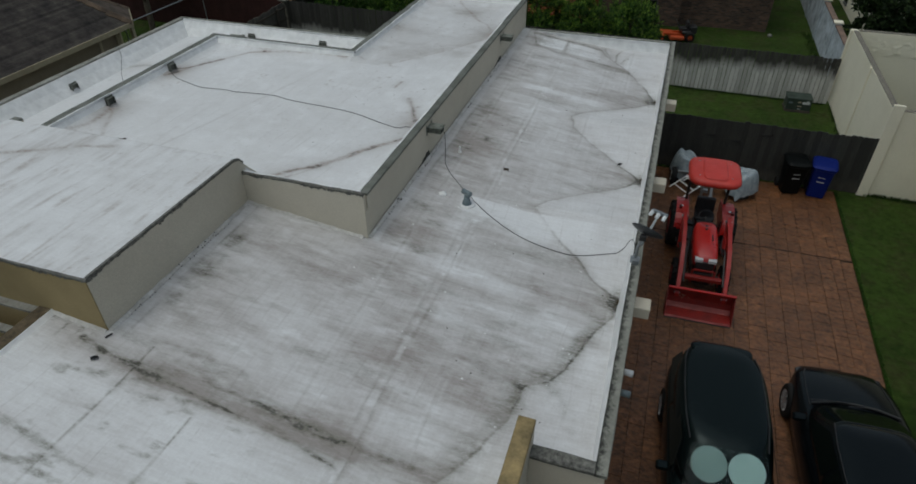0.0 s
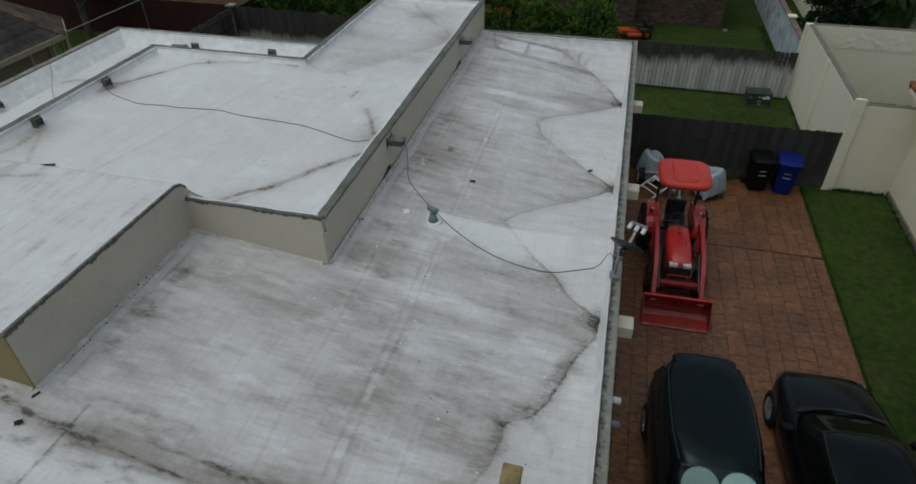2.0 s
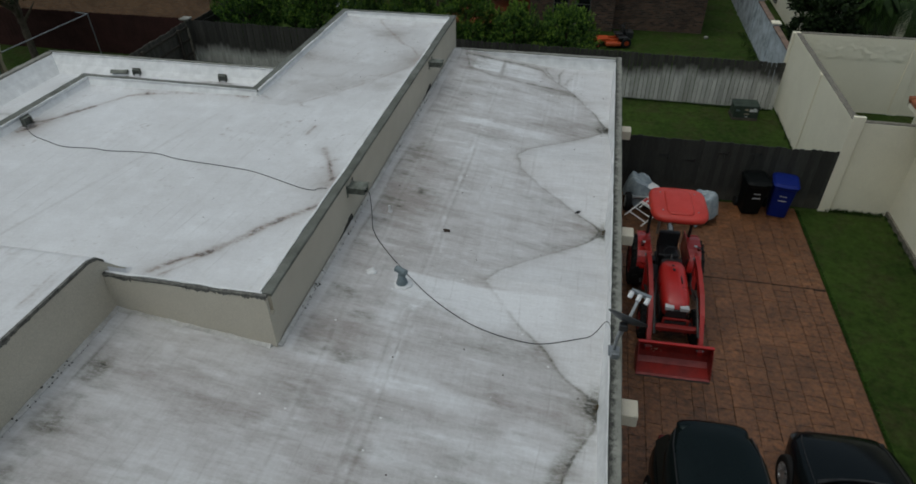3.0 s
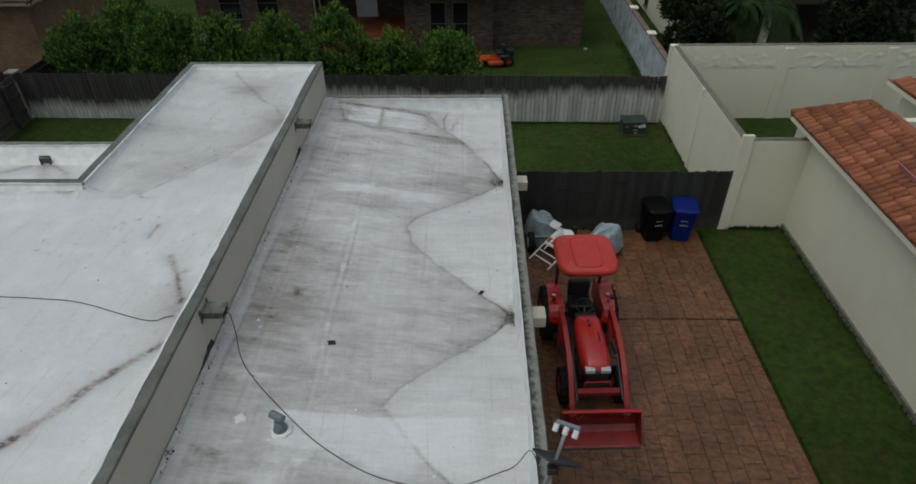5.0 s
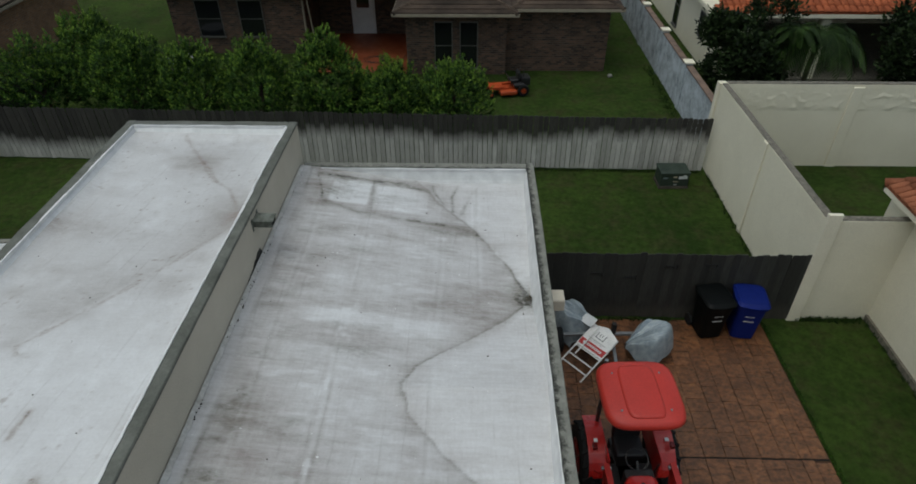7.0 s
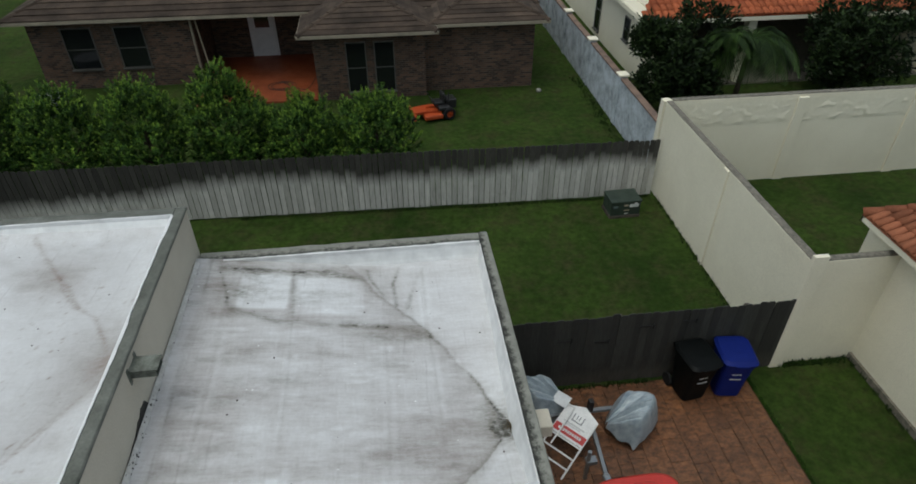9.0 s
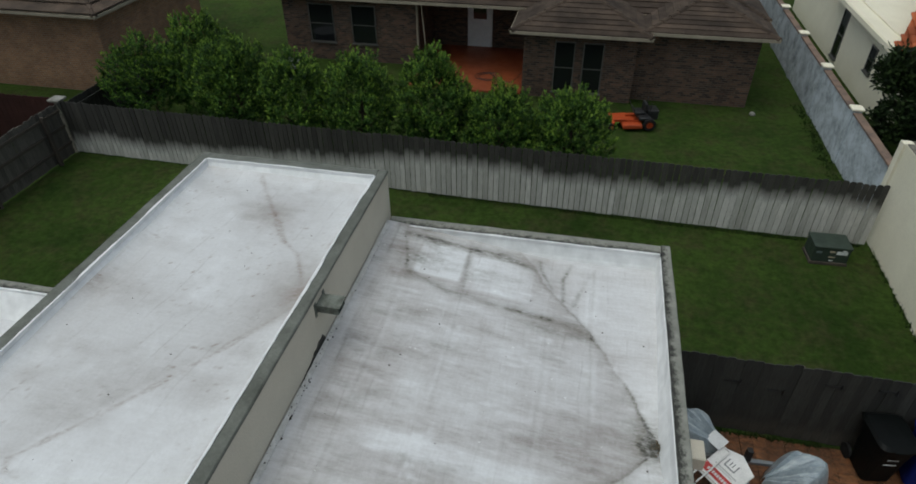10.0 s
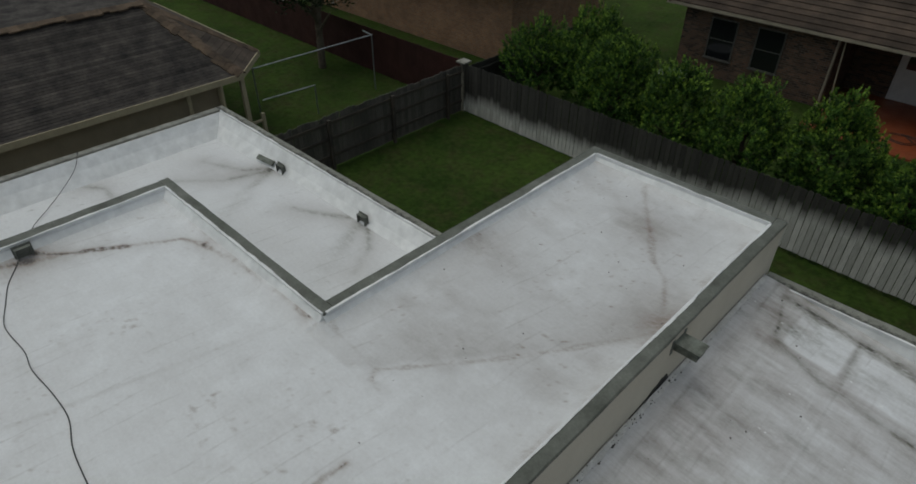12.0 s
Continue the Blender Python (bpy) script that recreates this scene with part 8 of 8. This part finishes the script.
for sg in (-1, 1):
    bm = bmesh.new()
    cheek = [(-1.72, 0.62), (-1.60, 0.42), (-1.58, 0.26), (-1.62, 0.12), (-1.74, 0.045), (-2.05, 0.02), (-2.02, 0.12), (-1.86, 0.45)]
    loft(bm, [[(sg * x, y, z) for y, z in cheek] for x in (0.70, 0.715)])
    bmesh.ops.recalc_face_normals(bm, faces=bm.faces)
    part("cheek", bm, M_REDWORN, bucket)
part("top_lip", boxes((-0.715, 0.715, -1.76, -1.70, 0.605, 0.635)), M_RED, bucket)
part("cutting_edge", boxes((-0.71, 0.71, -2.10, -2.0, 0.005, 0.02)), M_GREASE, bucket)
M_SCRATCH = plain("bare_scratch", (0.42, 0.36, 0.26), 0.5)
bm = bmesh.new()
rng = random.Random(9)
for _ in range(9):
    x = -0.5 + rng.uniform(0, 0.36)
    z = 0.30 + rng.uniform(-0.03, 0.08)
    bar(bm, (x, -1.612, z), (x + rng.uniform(-0.05, 0.05), -1.618, z + rng.uniform(-0.05, 0.05)), 0.012, 0.006)
part("scratches", bm, M_SCRATCH, bucket, "pale scratched marks")
part("hydraulic_hose", bent(bmesh.new(), curve_points([(-0.45, 0.1, 0.9), (-0.36, -0.3, 1.0), (-0.38, -0.7, 0.95), (-0.42, -0.78, 1.0)], 6), 0.014, 6), M_BLACK, tr)
part("hydraulic_hose", bent(bmesh.new(), curve_points([(0.45, 0.1, 0.9), (0.36, -0.3, 1.0), (0.38, -0.7, 0.95), (0.42, -0.78, 1.0)], 6), 0.014, 6), M_BLACK, tr)
part("lever", tube(bmesh.new(), (0.32, 0.5, 0.66), (0.36, 0.42, 1.12), 0.012, 6), M_BLACK, tr)
for z in (0.34, 0.52):
    part("hitch_arm", bar(bmesh.new(), (-0.25, 1.2, z), (-0.32, 1.72, z - 0.05), 0.04, 0.05), M_GREASE, tr)
    part("hitch_arm", bar(bmesh.new(), (0.25, 1.2, z), (0.32, 1.72, z - 0.05), 0.04, 0.05), M_GREASE, tr)

# ---- trailer with two covered loads, and the estate sign leaning on it ----
trailer = thing("trailer", 2.05, 17.45, 0, "galvanised trailer frame with tow bar behind the tractor", "trailer", 2.0)
part("cross_beam", boxes((-1.0, 1.15, 0.03, 0.10, 0.38, 0.45), bevel=0.008), M_GALV, trailer)
part("tow_bar", bar(bmesh.new(), (0.12, 0.06, 0.41), (0.0, -1.25, 0.41), 0.06, 0.07), M_GALV, trailer)
part("coupler", boxes((-0.07, 0.05, -1.45, -1.2, 0.40, 0.50), bevel=0.02), M_GALV, trailer)
part("jack", tube(bmesh.new(), (-0.22, -0.95, 0.0), (-0.22, -0.95, 0.75), 0.035, 10), M_GALV, trailer)
part("jack_plate", boxes((-0.25, -0.08, -1.0, -0.88, 0.44, 0.52)), M_GALV, trailer)
part("winch_post", boxes((0.10, 0.18, 0.0, 0.10, 0.48, 0.72)), M_BLACK, trailer)
for x in (-0.95, 1.1):
    wheel(trailer, x, 0.07, 0.26, 0.16, M_WHITEPLASTIC, 5)


def tarp_material():
    m, t, p = nodes_of("grey_tarpaulin")
    # The pale tone stands in for highlights on the folds, painted as colour.
    col = nmix(t, nramp(t, nnoise(t, 5.0, 6, 0.65, (1.0, 2.2, 1.0), "OBJ"), 0.36, 0.64), (0.20, 0.245, 0.275), (0.36, 0.41, 0.44))
    t.links.new(col, p.inputs["Base Color"])
    p.inputs["Roughness"].default_value = 0.30
    nbump(t, p, nnoise(t, 12, 4, 0.55, None, "OBJ"), 0.35, 0.02)
    return m


M_TARP = tarp_material()


def tarp(x, y, long_, wide, h, rz, seed, label):
    """A stiff cover gathered at its inner end: sharp pleats fan out over the load to a rounded outer end and hang down at the sides."""
    t = thing("covered_load", x, y, 0.0, label, "tarpaulin", rz, group="covered loads")
    bm = bmesh.new()
    rng = random.Random(seed)
    n, levels = 64, 20
    crest = [rng.uniform(-1, 1) for _ in range(n // 4 + 2)]
    grid = []
    for j in range(levels + 1):
        s = 0.06 + 0.94 * j / levels
        line = []
        for k in range(n + 1):
            v = 2 * k / n - 1
            a = 1.12 * v + 0.03 * math.sin(9 * s + seed)
            reach = long_ * s * (0.90 + 0.10 * math.cos(2.2 * v) + 0.02 * math.sin(7 * v + seed))
            px, py = -0.52 * long_ + reach * math.cos(a), reach * math.sin(a) * wide / long_ * 0.62
            i, f = divmod(k / 4, 1)
            pleat = crest[int(i)] * (1 - f) + crest[int(i) + 1] * f
            top = h * (0.55 + 0.45 * math.sin(min(1.0, 1.15 * s) * math.pi / 2)) * (1 - 0.16 * v * v)
            end = max(0.0, (s - 0.78) / 0.22)
            flank = max(0.0, (abs(v) - 0.72) / 0.28)
            z = top * (1 - 0.72 * end ** 2.4) * (1 - 0.70 * flank ** 1.8 * min(1, 2 * s))
            z += pleat * 0.075 * min(1.0, 2.5 * s) * (1 - 0.55 * s) + 0.022 * noise.noise(Vector((px * 8, py * 8, seed)))
            line.append(bm.verts.new((px, py, max(0.06, z))))
        grid.append(line)
    for j in range(levels):
        for k in range(n):
            bm.faces.new((grid[j][k], grid[j + 1][k], grid[j + 1][k + 1], grid[j][k + 1]))
    ret = bmesh.ops.extrude_face_region(bm, geom=bm.faces[:])
    for q_ in ret["geom"]:
        if isinstance(q_, bmesh.types.BMVert):
            q_.co.z -= 0.012
    bmesh.ops.recalc_face_normals(bm, faces=bm.faces)
    part("cover", bm, M_TARP, t)
    part("load", tube(bmesh.new(), (0.1, 0, 0.0), (0.1, 0, h * 0.6), wide * 0.28, 16, wide * 0.2), M_BLACK, t)
    return t


tarp(1.40, 17.85, 1.05, 0.80, 0.86, 150, 3, "crumpled grey plastic tarpaulin over a lumpy load")
tarp(2.90, 17.32, 1.08, 0.85, 0.84, 14, 8, "shiny grey tarpaulin gathered over a bulky load")

M_SIGNWHITE = plain("sign_white", (0.84, 0.84, 0.83), 0.45)
M_SIGNRED = plain("sign_red", (0.50, 0.03, 0.03), 0.5)
M_SIGNGREY = plain("sign_grey", (0.22, 0.23, 0.24), 0.5)
M_SIGNPALE = plain("sign_pale", (0.55, 0.55, 0.55), 0.5)
sign = new("estate_sign")
tagged(sign, "white estate agent sign with red band on a white steel frame", "sign")
# local: x across, y towards the foot, laid back on the trailer
uy = Vector((-0.688, -0.62, -0.36)).normalized()
ux = Vector((0.669, -0.743, 0.0)).normalized()
uz = ux.cross(uy).normalized()
if uz.z < 0:
    uz = -uz
    ux = -ux
m4 = Matrix((ux, uy, uz)).transposed().to_4x4()
sign.matrix_basis = Matrix.Translation((1.98, 17.30, 0.66)) @ m4
SX = 1 if ux.x > 0 else -1
bm = bmesh.new()
prism(bm, [(-0.30, 0.0), (0.0, -0.12), (0.30, 0.0), (0.30, 0.52), (-0.30, 0.52)], -0.004, 0.004)
bmesh.ops.recalc_face_normals(bm, faces=bm.faces)
part("panel", bm, M_SIGNWHITE, sign)
part("red_band", boxes((-0.298, 0.298, 0.34, 0.48, 0.0045, 0.008)), M_SIGNRED, sign, "red band")
part("lettering", boxes(*[(-0.22 + 0.045 * k, -0.190 + 0.045 * k, 0.385, 0.435, 0.0085, 0.011) for k in range(10)]), M_WHITEPLASTIC, sign, "white bars of lettering")
part("lettering", boxes((-0.2, 0.2, 0.25, 0.275, 0.0045, 0.007), (-0.15, 0.15, 0.29, 0.305, 0.0045, 0.007)), M_SIGNPALE, sign, "pale grey bars of lettering")
part("emblem", boxes((-0.10, -0.08, 0.06, 0.20, 0.0045, 0.008), (0.08, 0.10, 0.06, 0.20, 0.0045, 0.008), (-0.08, 0.08, 0.18, 0.20, 0.0045, 0.008), (-0.03, -0.015, 0.07, 0.15, 0.0045, 0.008), (0.02, 0.035, 0.07, 0.15, 0.0045, 0.008)), M_SIGNGREY, sign, "grey bracket emblem")
for x in (-0.30, 0.30):
    part("frame_leg", boxes((x - 0.014, x + 0.014, 0.0, 1.12, -0.03, -0.0045)), M_WHITEPAINT, sign)
for y in (0.54, 0.76, 0.95):
    part("frame_rung", boxes((-0.286, 0.286, y - 0.014, y + 0.014, -0.03, -0.006)), M_WHITEPAINT, sign)
rider = tagged(new("rider_sign"), "small white sign board on a stake", "sign")
rider.matrix_basis = Matrix.Translation((1.68, 17.62, 0.72)) @ m4
part("panel", boxes((-0.16, 0.12, -0.10, 0.12, 0.0, 0.006)), M_WHITEPLASTIC, rider)
part("stake", boxes((-0.30, -0.275, 0.0, 0.75, -0.02, -0.002), (-0.3, 0.12, 0.0, 0.02, -0.02, -0.002)), M_WHITEPAINT, rider)

# ---- wheelie bins ----
def bin_(x, y, rz, body_c, name, label):
    t = thing("wheelie_bin", x, y, 0, label, "bin", rz, group="wheelie bins")
    mat = plain(name, body_c, 0.5)
    mat.node_tree.nodes["Principled BSDF"].inputs["Specular IOR Level"].default_value = 0.12
    bm = bmesh.new()
    loft(bm, [superellipse(0, 0.0, 0.235, 0.25, 0.05, 24, 6), superellipse(0, -0.01, 0.26, 0.29, 0.55, 24, 6), superellipse(0, -0.02, 0.285, 0.335, 0.93, 24, 6), superellipse(0, -0.02, 0.31, 0.36, 0.95, 24, 6), superellipse(0, -0.02, 0.31, 0.36, 0.99, 24, 6)])
    part("body", bm, mat, t)
    bm = bmesh.new()
    loft(bm, [superellipse(0, -0.02, 0.32, 0.375, 0.992, 24, 6), superellipse(0, -0.02, 0.325, 0.38, 1.02, 24, 6), superellipse(0, -0.01, 0.28, 0.32, 1.065, 24, 6), superellipse(0, 0.0, 0.10, 0.15, 1.08, 24, 6)])
    lid = part("lid", bm, mat, t)
    part("lid_handle", boxes((-0.12, 0.12, -0.42, -0.385, 1.0, 1.025), bevel=0.006), mat, lid)
    part("lid_lettering", boxes(*[(-0.11 + 0.045 * k, -0.075 + 0.045 * k, -0.27, -0.24, 1.054, 1.062) for k in range(5)]), M_SIGNPALE, lid)
    part("handle", tube(bmesh.new(), (-0.24, 0.40, 0.96), (0.24, 0.40, 0.96), 0.018, 8), mat, t)
    for sg in (-1, 1):
        part("handle_bracket", boxes((sg * 0.22 - 0.015, sg * 0.22 + 0.015, 0.32, 0.41, 0.93, 0.975)), mat, t)
        part("wheel", tube(bmesh.new(), (sg * 0.25, 0.27, 0.13), (sg * 0.30, 0.27, 0.13), 0.13, 18), M_RUBBER, t)
    part("lettering", boxes(*[(-0.09 + 0.035 * k, -0.065 + 0.035 * k, -0.325, -0.318, 0.70, 0.735) for k in range(5)]), M_SIGNPALE, t, "pale bars of lettering")
    part("number_bar", boxes((-0.10, 0.10, -0.308, -0.300, 0.56, 0.585)), M_SIGNPALE, t, "pale bar")
    return t


bin_(4.30, 18.06, 8, (0.0035, 0.0045, 0.0045), "black_bin_plastic", "black plastic wheelie bin with closed lid beside the fence")
bin_(5.02, 18.06, -8, (0.007, 0.017, 0.145), "blue_bin_plastic", "blue plastic wheelie bin with closed lid beside the fence")

# gate ironwork
M_IRON = plain("black_iron", (0.012, 0.012, 0.012), 0.5)
for x, z in ((1.9, 1.25), (3.4, 1.45), (2.6, 1.15), (4.2, 1.5)):
    g = thing("gate_hinge", x, 18.447, z, "black iron strap hinge on the dark fence", "hinge", group="gate ironwork")
    part("strap", boxes((-0.13, 0.13, -0.016, -0.004, -0.02, 0.02), bevel=0.003), M_IRON, g)
    part("knuckle", tube(bmesh.new(), (0.13, -0.016, -0.05), (0.13, -0.016, 0.05), 0.016, 8), M_IRON, g)

# ---- green utility box on the back lawn ----
M_BOXGREEN = surface("dull_green_steel", (0.032, 0.048, 0.036), (0.022, 0.034, 0.026), 0.5, 3, 50, 0.1, 0.002, space="OBJ")
ub = thing("utility_box", 5.04, 24.1, 0, "dull green steel utility box with small labels on the lawn", "utility box", 2)
part("pad", boxes((-0.42, 0.42, -0.30, 0.30, -0.05, 0.06), bevel=0.01), M_RAIL, ub)
part("cabinet", rbox(-0.40, 0.40, -0.28, 0.28, 0.06, 0.44, 0.015, 2), M_BOXGREEN, ub)
part("lid", rbox(-0.42, 0.42, -0.30, 0.30, 0.44, 0.50, 0.02, 2), M_BOXGREEN, ub)
for x0, x1, z0, z1, mat in ((0.10, 0.34, 0.30, 0.39, M_WHITEPLASTIC), (0.22, 0.30, 0.39, 0.43, M_WHITEPLASTIC), (-0.34, -0.22, 0.30, 0.36, M_LEAD), (-0.05, 0.06, 0.34, 0.39, M_SCRATCH), (-0.05, 0.10, 0.20, 0.23, M_SCRATCH), (-0.02, 0.08, 0.10, 0.13, M_SIGNPALE)):
    part("label_plate", boxes((x0, x1, -0.288, -0.281, z0, z1)), mat, ub)

# ---- orange ride-on mower on the neighbour's lawn ----
M_ORANGE = plain("orange_paint", (0.44, 0.07, 0.018), 0.4)
mw = thing("ride_on_mower", 0.62, 30.45, 0, "orange zero-turn ride-on mower with black seat and engine on the lawn", "mower", -78)
part("deck", rbox(-0.62, 0.62, -0.55, 0.25, 0.12, 0.30, 0.05), M_ORANGE, mw)
part("frame", boxes((-0.30, -0.22, -0.95, 0.75, 0.30, 0.38), (0.22, 0.30, -0.95, 0.75, 0.30, 0.38), (-0.55, 0.55, -0.98, -0.90, 0.30, 0.38)), M_ORANGE, mw)
part("foot_plate", rbox(-0.32, 0.32, -0.95, -0.35, 0.38, 0.42, 0.01), M_ORANGE, mw)
part("fender", rbox(-0.52, 0.52, 0.10, 0.60, 0.42, 0.58, 0.06), M_BLACK, mw)
part("engine", rbox(-0.28, 0.28, 0.50, 0.95, 0.38, 0.78, 0.05), M_BLACK, mw)
st = part("seat", rbox(-0.24, 0.24, -0.05, 0.40, 0.58, 0.70, 0.05), M_BLACK, mw)
part("seat_back", rbox(-0.24, 0.24, 0.34, 0.46, 0.66, 1.05, 0.05), M_BLACK, st)
for sg in (-1, 1):
    part("steer_lever", bent(bmesh.new(), curve_points([(sg * 0.38, 0.0, 0.55), (sg * 0.38, -0.15, 0.95), (sg * 0.12, -0.22, 1.0)], 5), 0.016, 6), M_BLACK, mw)
    part("roll_bar", tube(bmesh.new(), (sg * 0.32, 0.55, 0.4), (sg * 0.32, 0.58, 1.15), 0.02, 8), M_BLACK, mw)
    wheel(mw, sg * 0.48, 0.55, 0.27, 0.24, M_ORANGE, 6, False, 0.5)
    wheel(mw, sg * 0.46, -0.98, 0.15, 0.12, M_ORANGE, 4, False, 0.5)

mw.scale = (0.78, 0.78, 0.78)

# ---- odds and ends behind ----
tub = thing("round_tub", -12.3, 32.4, 0, "round pale grey tub standing on the lawn", "tub")
bm = bmesh.new()
loft(bm, [[(r * math.cos(2 * math.pi * k / 28), r * math.sin(2 * math.pi * k / 28), z) for k in range(28)] for r, z in ((0.46, 0.0), (0.52, 0.45), (0.55, 0.47), (0.55, 0.5), (0.49, 0.5), (0.44, 0.12), (0.02, 0.1))])
part("shell", bm, surface("pale_tub", (0.34, 0.36, 0.36), (0.26, 0.27, 0.27), 0.5, 3, 30, 0.1), tub, smooth=True)
hose = thing("garden_hose", -4.75, 33.5, 0.05, "dark garden hose coiled on the patio", "hose")
bm = bmesh.new()
bent(bm, curve_points([(0.55 * math.cos(a) * (1 - 0.02 * k), 0.45 * math.sin(a) * (1 - 0.02 * k), 0.012 + 0.006 * (k % 3)) for k, a in enumerate([0.55 * i for i in range(26)])] + [(0.9, -0.4, 0.012), (1.2, 0.6, 0.012)], 4), 0.012, 6)
part("coil", bm, M_CABLE, hose)
stone = thing("stone", 4.6, 32.0, 0, "pale rounded garden stone on the grass", "stone")
bm = bmesh.new()
bmesh.ops.create_icosphere(bm, subdivisions=3, radius=0.10)
for v in bm.verts:
    v.co *= 1 + 0.25 * noise.noise(v.co * 6)
    v.co.z = v.co.z * 0.7 + 0.04
part("rock", bm, M_PALECOPE, stone, smooth=True)

# low weeds along walls and fences
def tufts(name, label, spots, seed, size=0.14, mat=None):
    rng = random.Random(seed)
    bm = bmesh.new()
    for x0, y0, x1, y1, n, w in spots:
        for _ in range(n):
            s = rng.random()
            x, y = x0 + (x1 - x0) * s + rng.gauss(0, w), y0 + (y1 - y0) * s + rng.gauss(0, w)
            for _ in range(5):
                d = Vector((rng.uniform(-0.6, 0.6), rng.uniform(-0.6, 0.6), 1)).normalized()
                leaf_quad(bm, Vector((x, y, -0.01)), d, d.orthogonal().normalized(), size * rng.uniform(0.5, 1.3), 0.012)
    return tagged(part(name, bm, mat or M_LEAF), label, "grass", kind="stuff")


tufts("weeds", "tall grass and weeds along walls and fences", ((6.25, 25.4, 6.3, 33.0, 500, 0.12), (6.15, 18.7, 6.2, 24.6, 140, 0.03), (1.0, 24.80, 6.0, 24.70, 300, 0.03), (-5, 24.95, 1.0, 24.82, 300, 0.03), (6.4, 18.42, 7.8, 18.42, 160, 0.04), (0.6, 18.36, 3.6, 18.36, 160, 0.03), (7.80, 8.0, 7.82, 18.4, 200, 0.04)), 5, 0.09, M_PALM)
tufts("lawn_edge", "short grass leaning over the driveway edge", ((5.60, 5.0, 5.62, 18.3, 1500, 0.02),), 6, 0.05)

# ---- stamped stones of the driveway, last: the nearest stretch as single pieces ----
random.seed(17)
edges = [0.41]
while edges[-1] < 5.3:
    edges.append(edges[-1] + random.choice((0.22, 0.30, 0.30, 0.38)))
edges[-1] = 5.56
stones = []
for a, b in zip(edges, edges[1:]):
    y = -8.0 + random.uniform(0, 0.02)
    while y < 18.36:
        l = random.choice((0.22, 0.30, 0.30, 0.38, 0.46))
        y1 = min(y + l, 18.37)
        if y < 14.92 < y1:
            y1 = 14.91
        if y1 - y > 0.05:
            stones.append((a, b, y, y1))
        y = y1 if y1 != 14.91 else 14.94
shapes = {}


def stone_mesh(w, l, k):
    """A low pillowed slab with a broken outline."""
    rng = random.Random(1000 * round(w, 2) + 10 * round(l, 2) + k)
    bm = bmesh.new()
    n = 3
    outer, lower = [], []
    for sx, sy, tx, ty in ((-1, -1, 1, -1), (1, -1, 1, 1), (1, 1, -1, 1), (-1, 1, -1, -1)):
        for i in range(n):
            s = i / n
            x, y = (sx + (tx - sx) * s) * (w / 2 - 0.0028), (sy + (ty - sy) * s) * (l / 2 - 0.0020)
            outer.append((x + rng.uniform(-0.006, 0.006), y + rng.uniform(-0.006, 0.006)))
    low = [bm.verts.new((x, y, 0.0)) for x, y in outer]
    hi = [bm.verts.new((x * 0.965, y * 0.99, 0.009 + rng.uniform(-0.003, 0.004))) for x, y in outer]
    mid_v = bm.verts.new((rng.uniform(-0.02, 0.02), rng.uniform(-0.02, 0.02), 0.012 + rng.uniform(-0.003, 0.006)))
    m = len(outer)
    for i in range(m):
        j = (i + 1) % m
        bm.faces.new((low[i], low[j], hi[j], hi[i]))
        bm.faces.new((hi[i], hi[j], mid_v))
    me = bpy.data.meshes.new("paving_stone")
    bm.normal_update()
    bm.to_mesh(me)
    bm.free()
    me.materials.append(M_PAVER)
    return me


part("expansion_joint", boxes((0.42, 5.56, 14.908, 14.942, -0.01, 0.0065)), M_RUBBER, drive, "black expansion joint across the driveway")
verts, faces, singles = [], [], 0
for a, b, y0, y1 in stones:
    w, l = b - a, y1 - y0
    key = (round(w, 2), round(l, 2), random.randrange(3))
    if key not in shapes:
        shapes[key] = stone_mesh(w, l, key[2])
    me = shapes[key]
    m = pose((a + b) / 2, (y0 + y1) / 2, 0.002 + random.uniform(0, 0.004), random.uniform(-0.4, 0.4), random.uniform(-0.4, 0.4), 0)
    if singles < 300 and a > 2.4 and 9.6 < y0 < 17.4:
        o = new("paving_stone", me)
        o.parent = drive
        o.matrix_basis = m
        singles += 1
    else:
        base = len(verts)
        verts += [tuple(m @ v.co) for v in me.vertices]
        faces += [tuple(base + i for i in poly.vertices) for poly in me.polygons]
me = bpy.data.meshes.new("paving_stones")
me.from_pydata(verts, [], faces)
me.materials.append(M_PAVER)
rest = new("paving_stones", me)
rest.parent = drive
tagged(rest, kind="stuff")
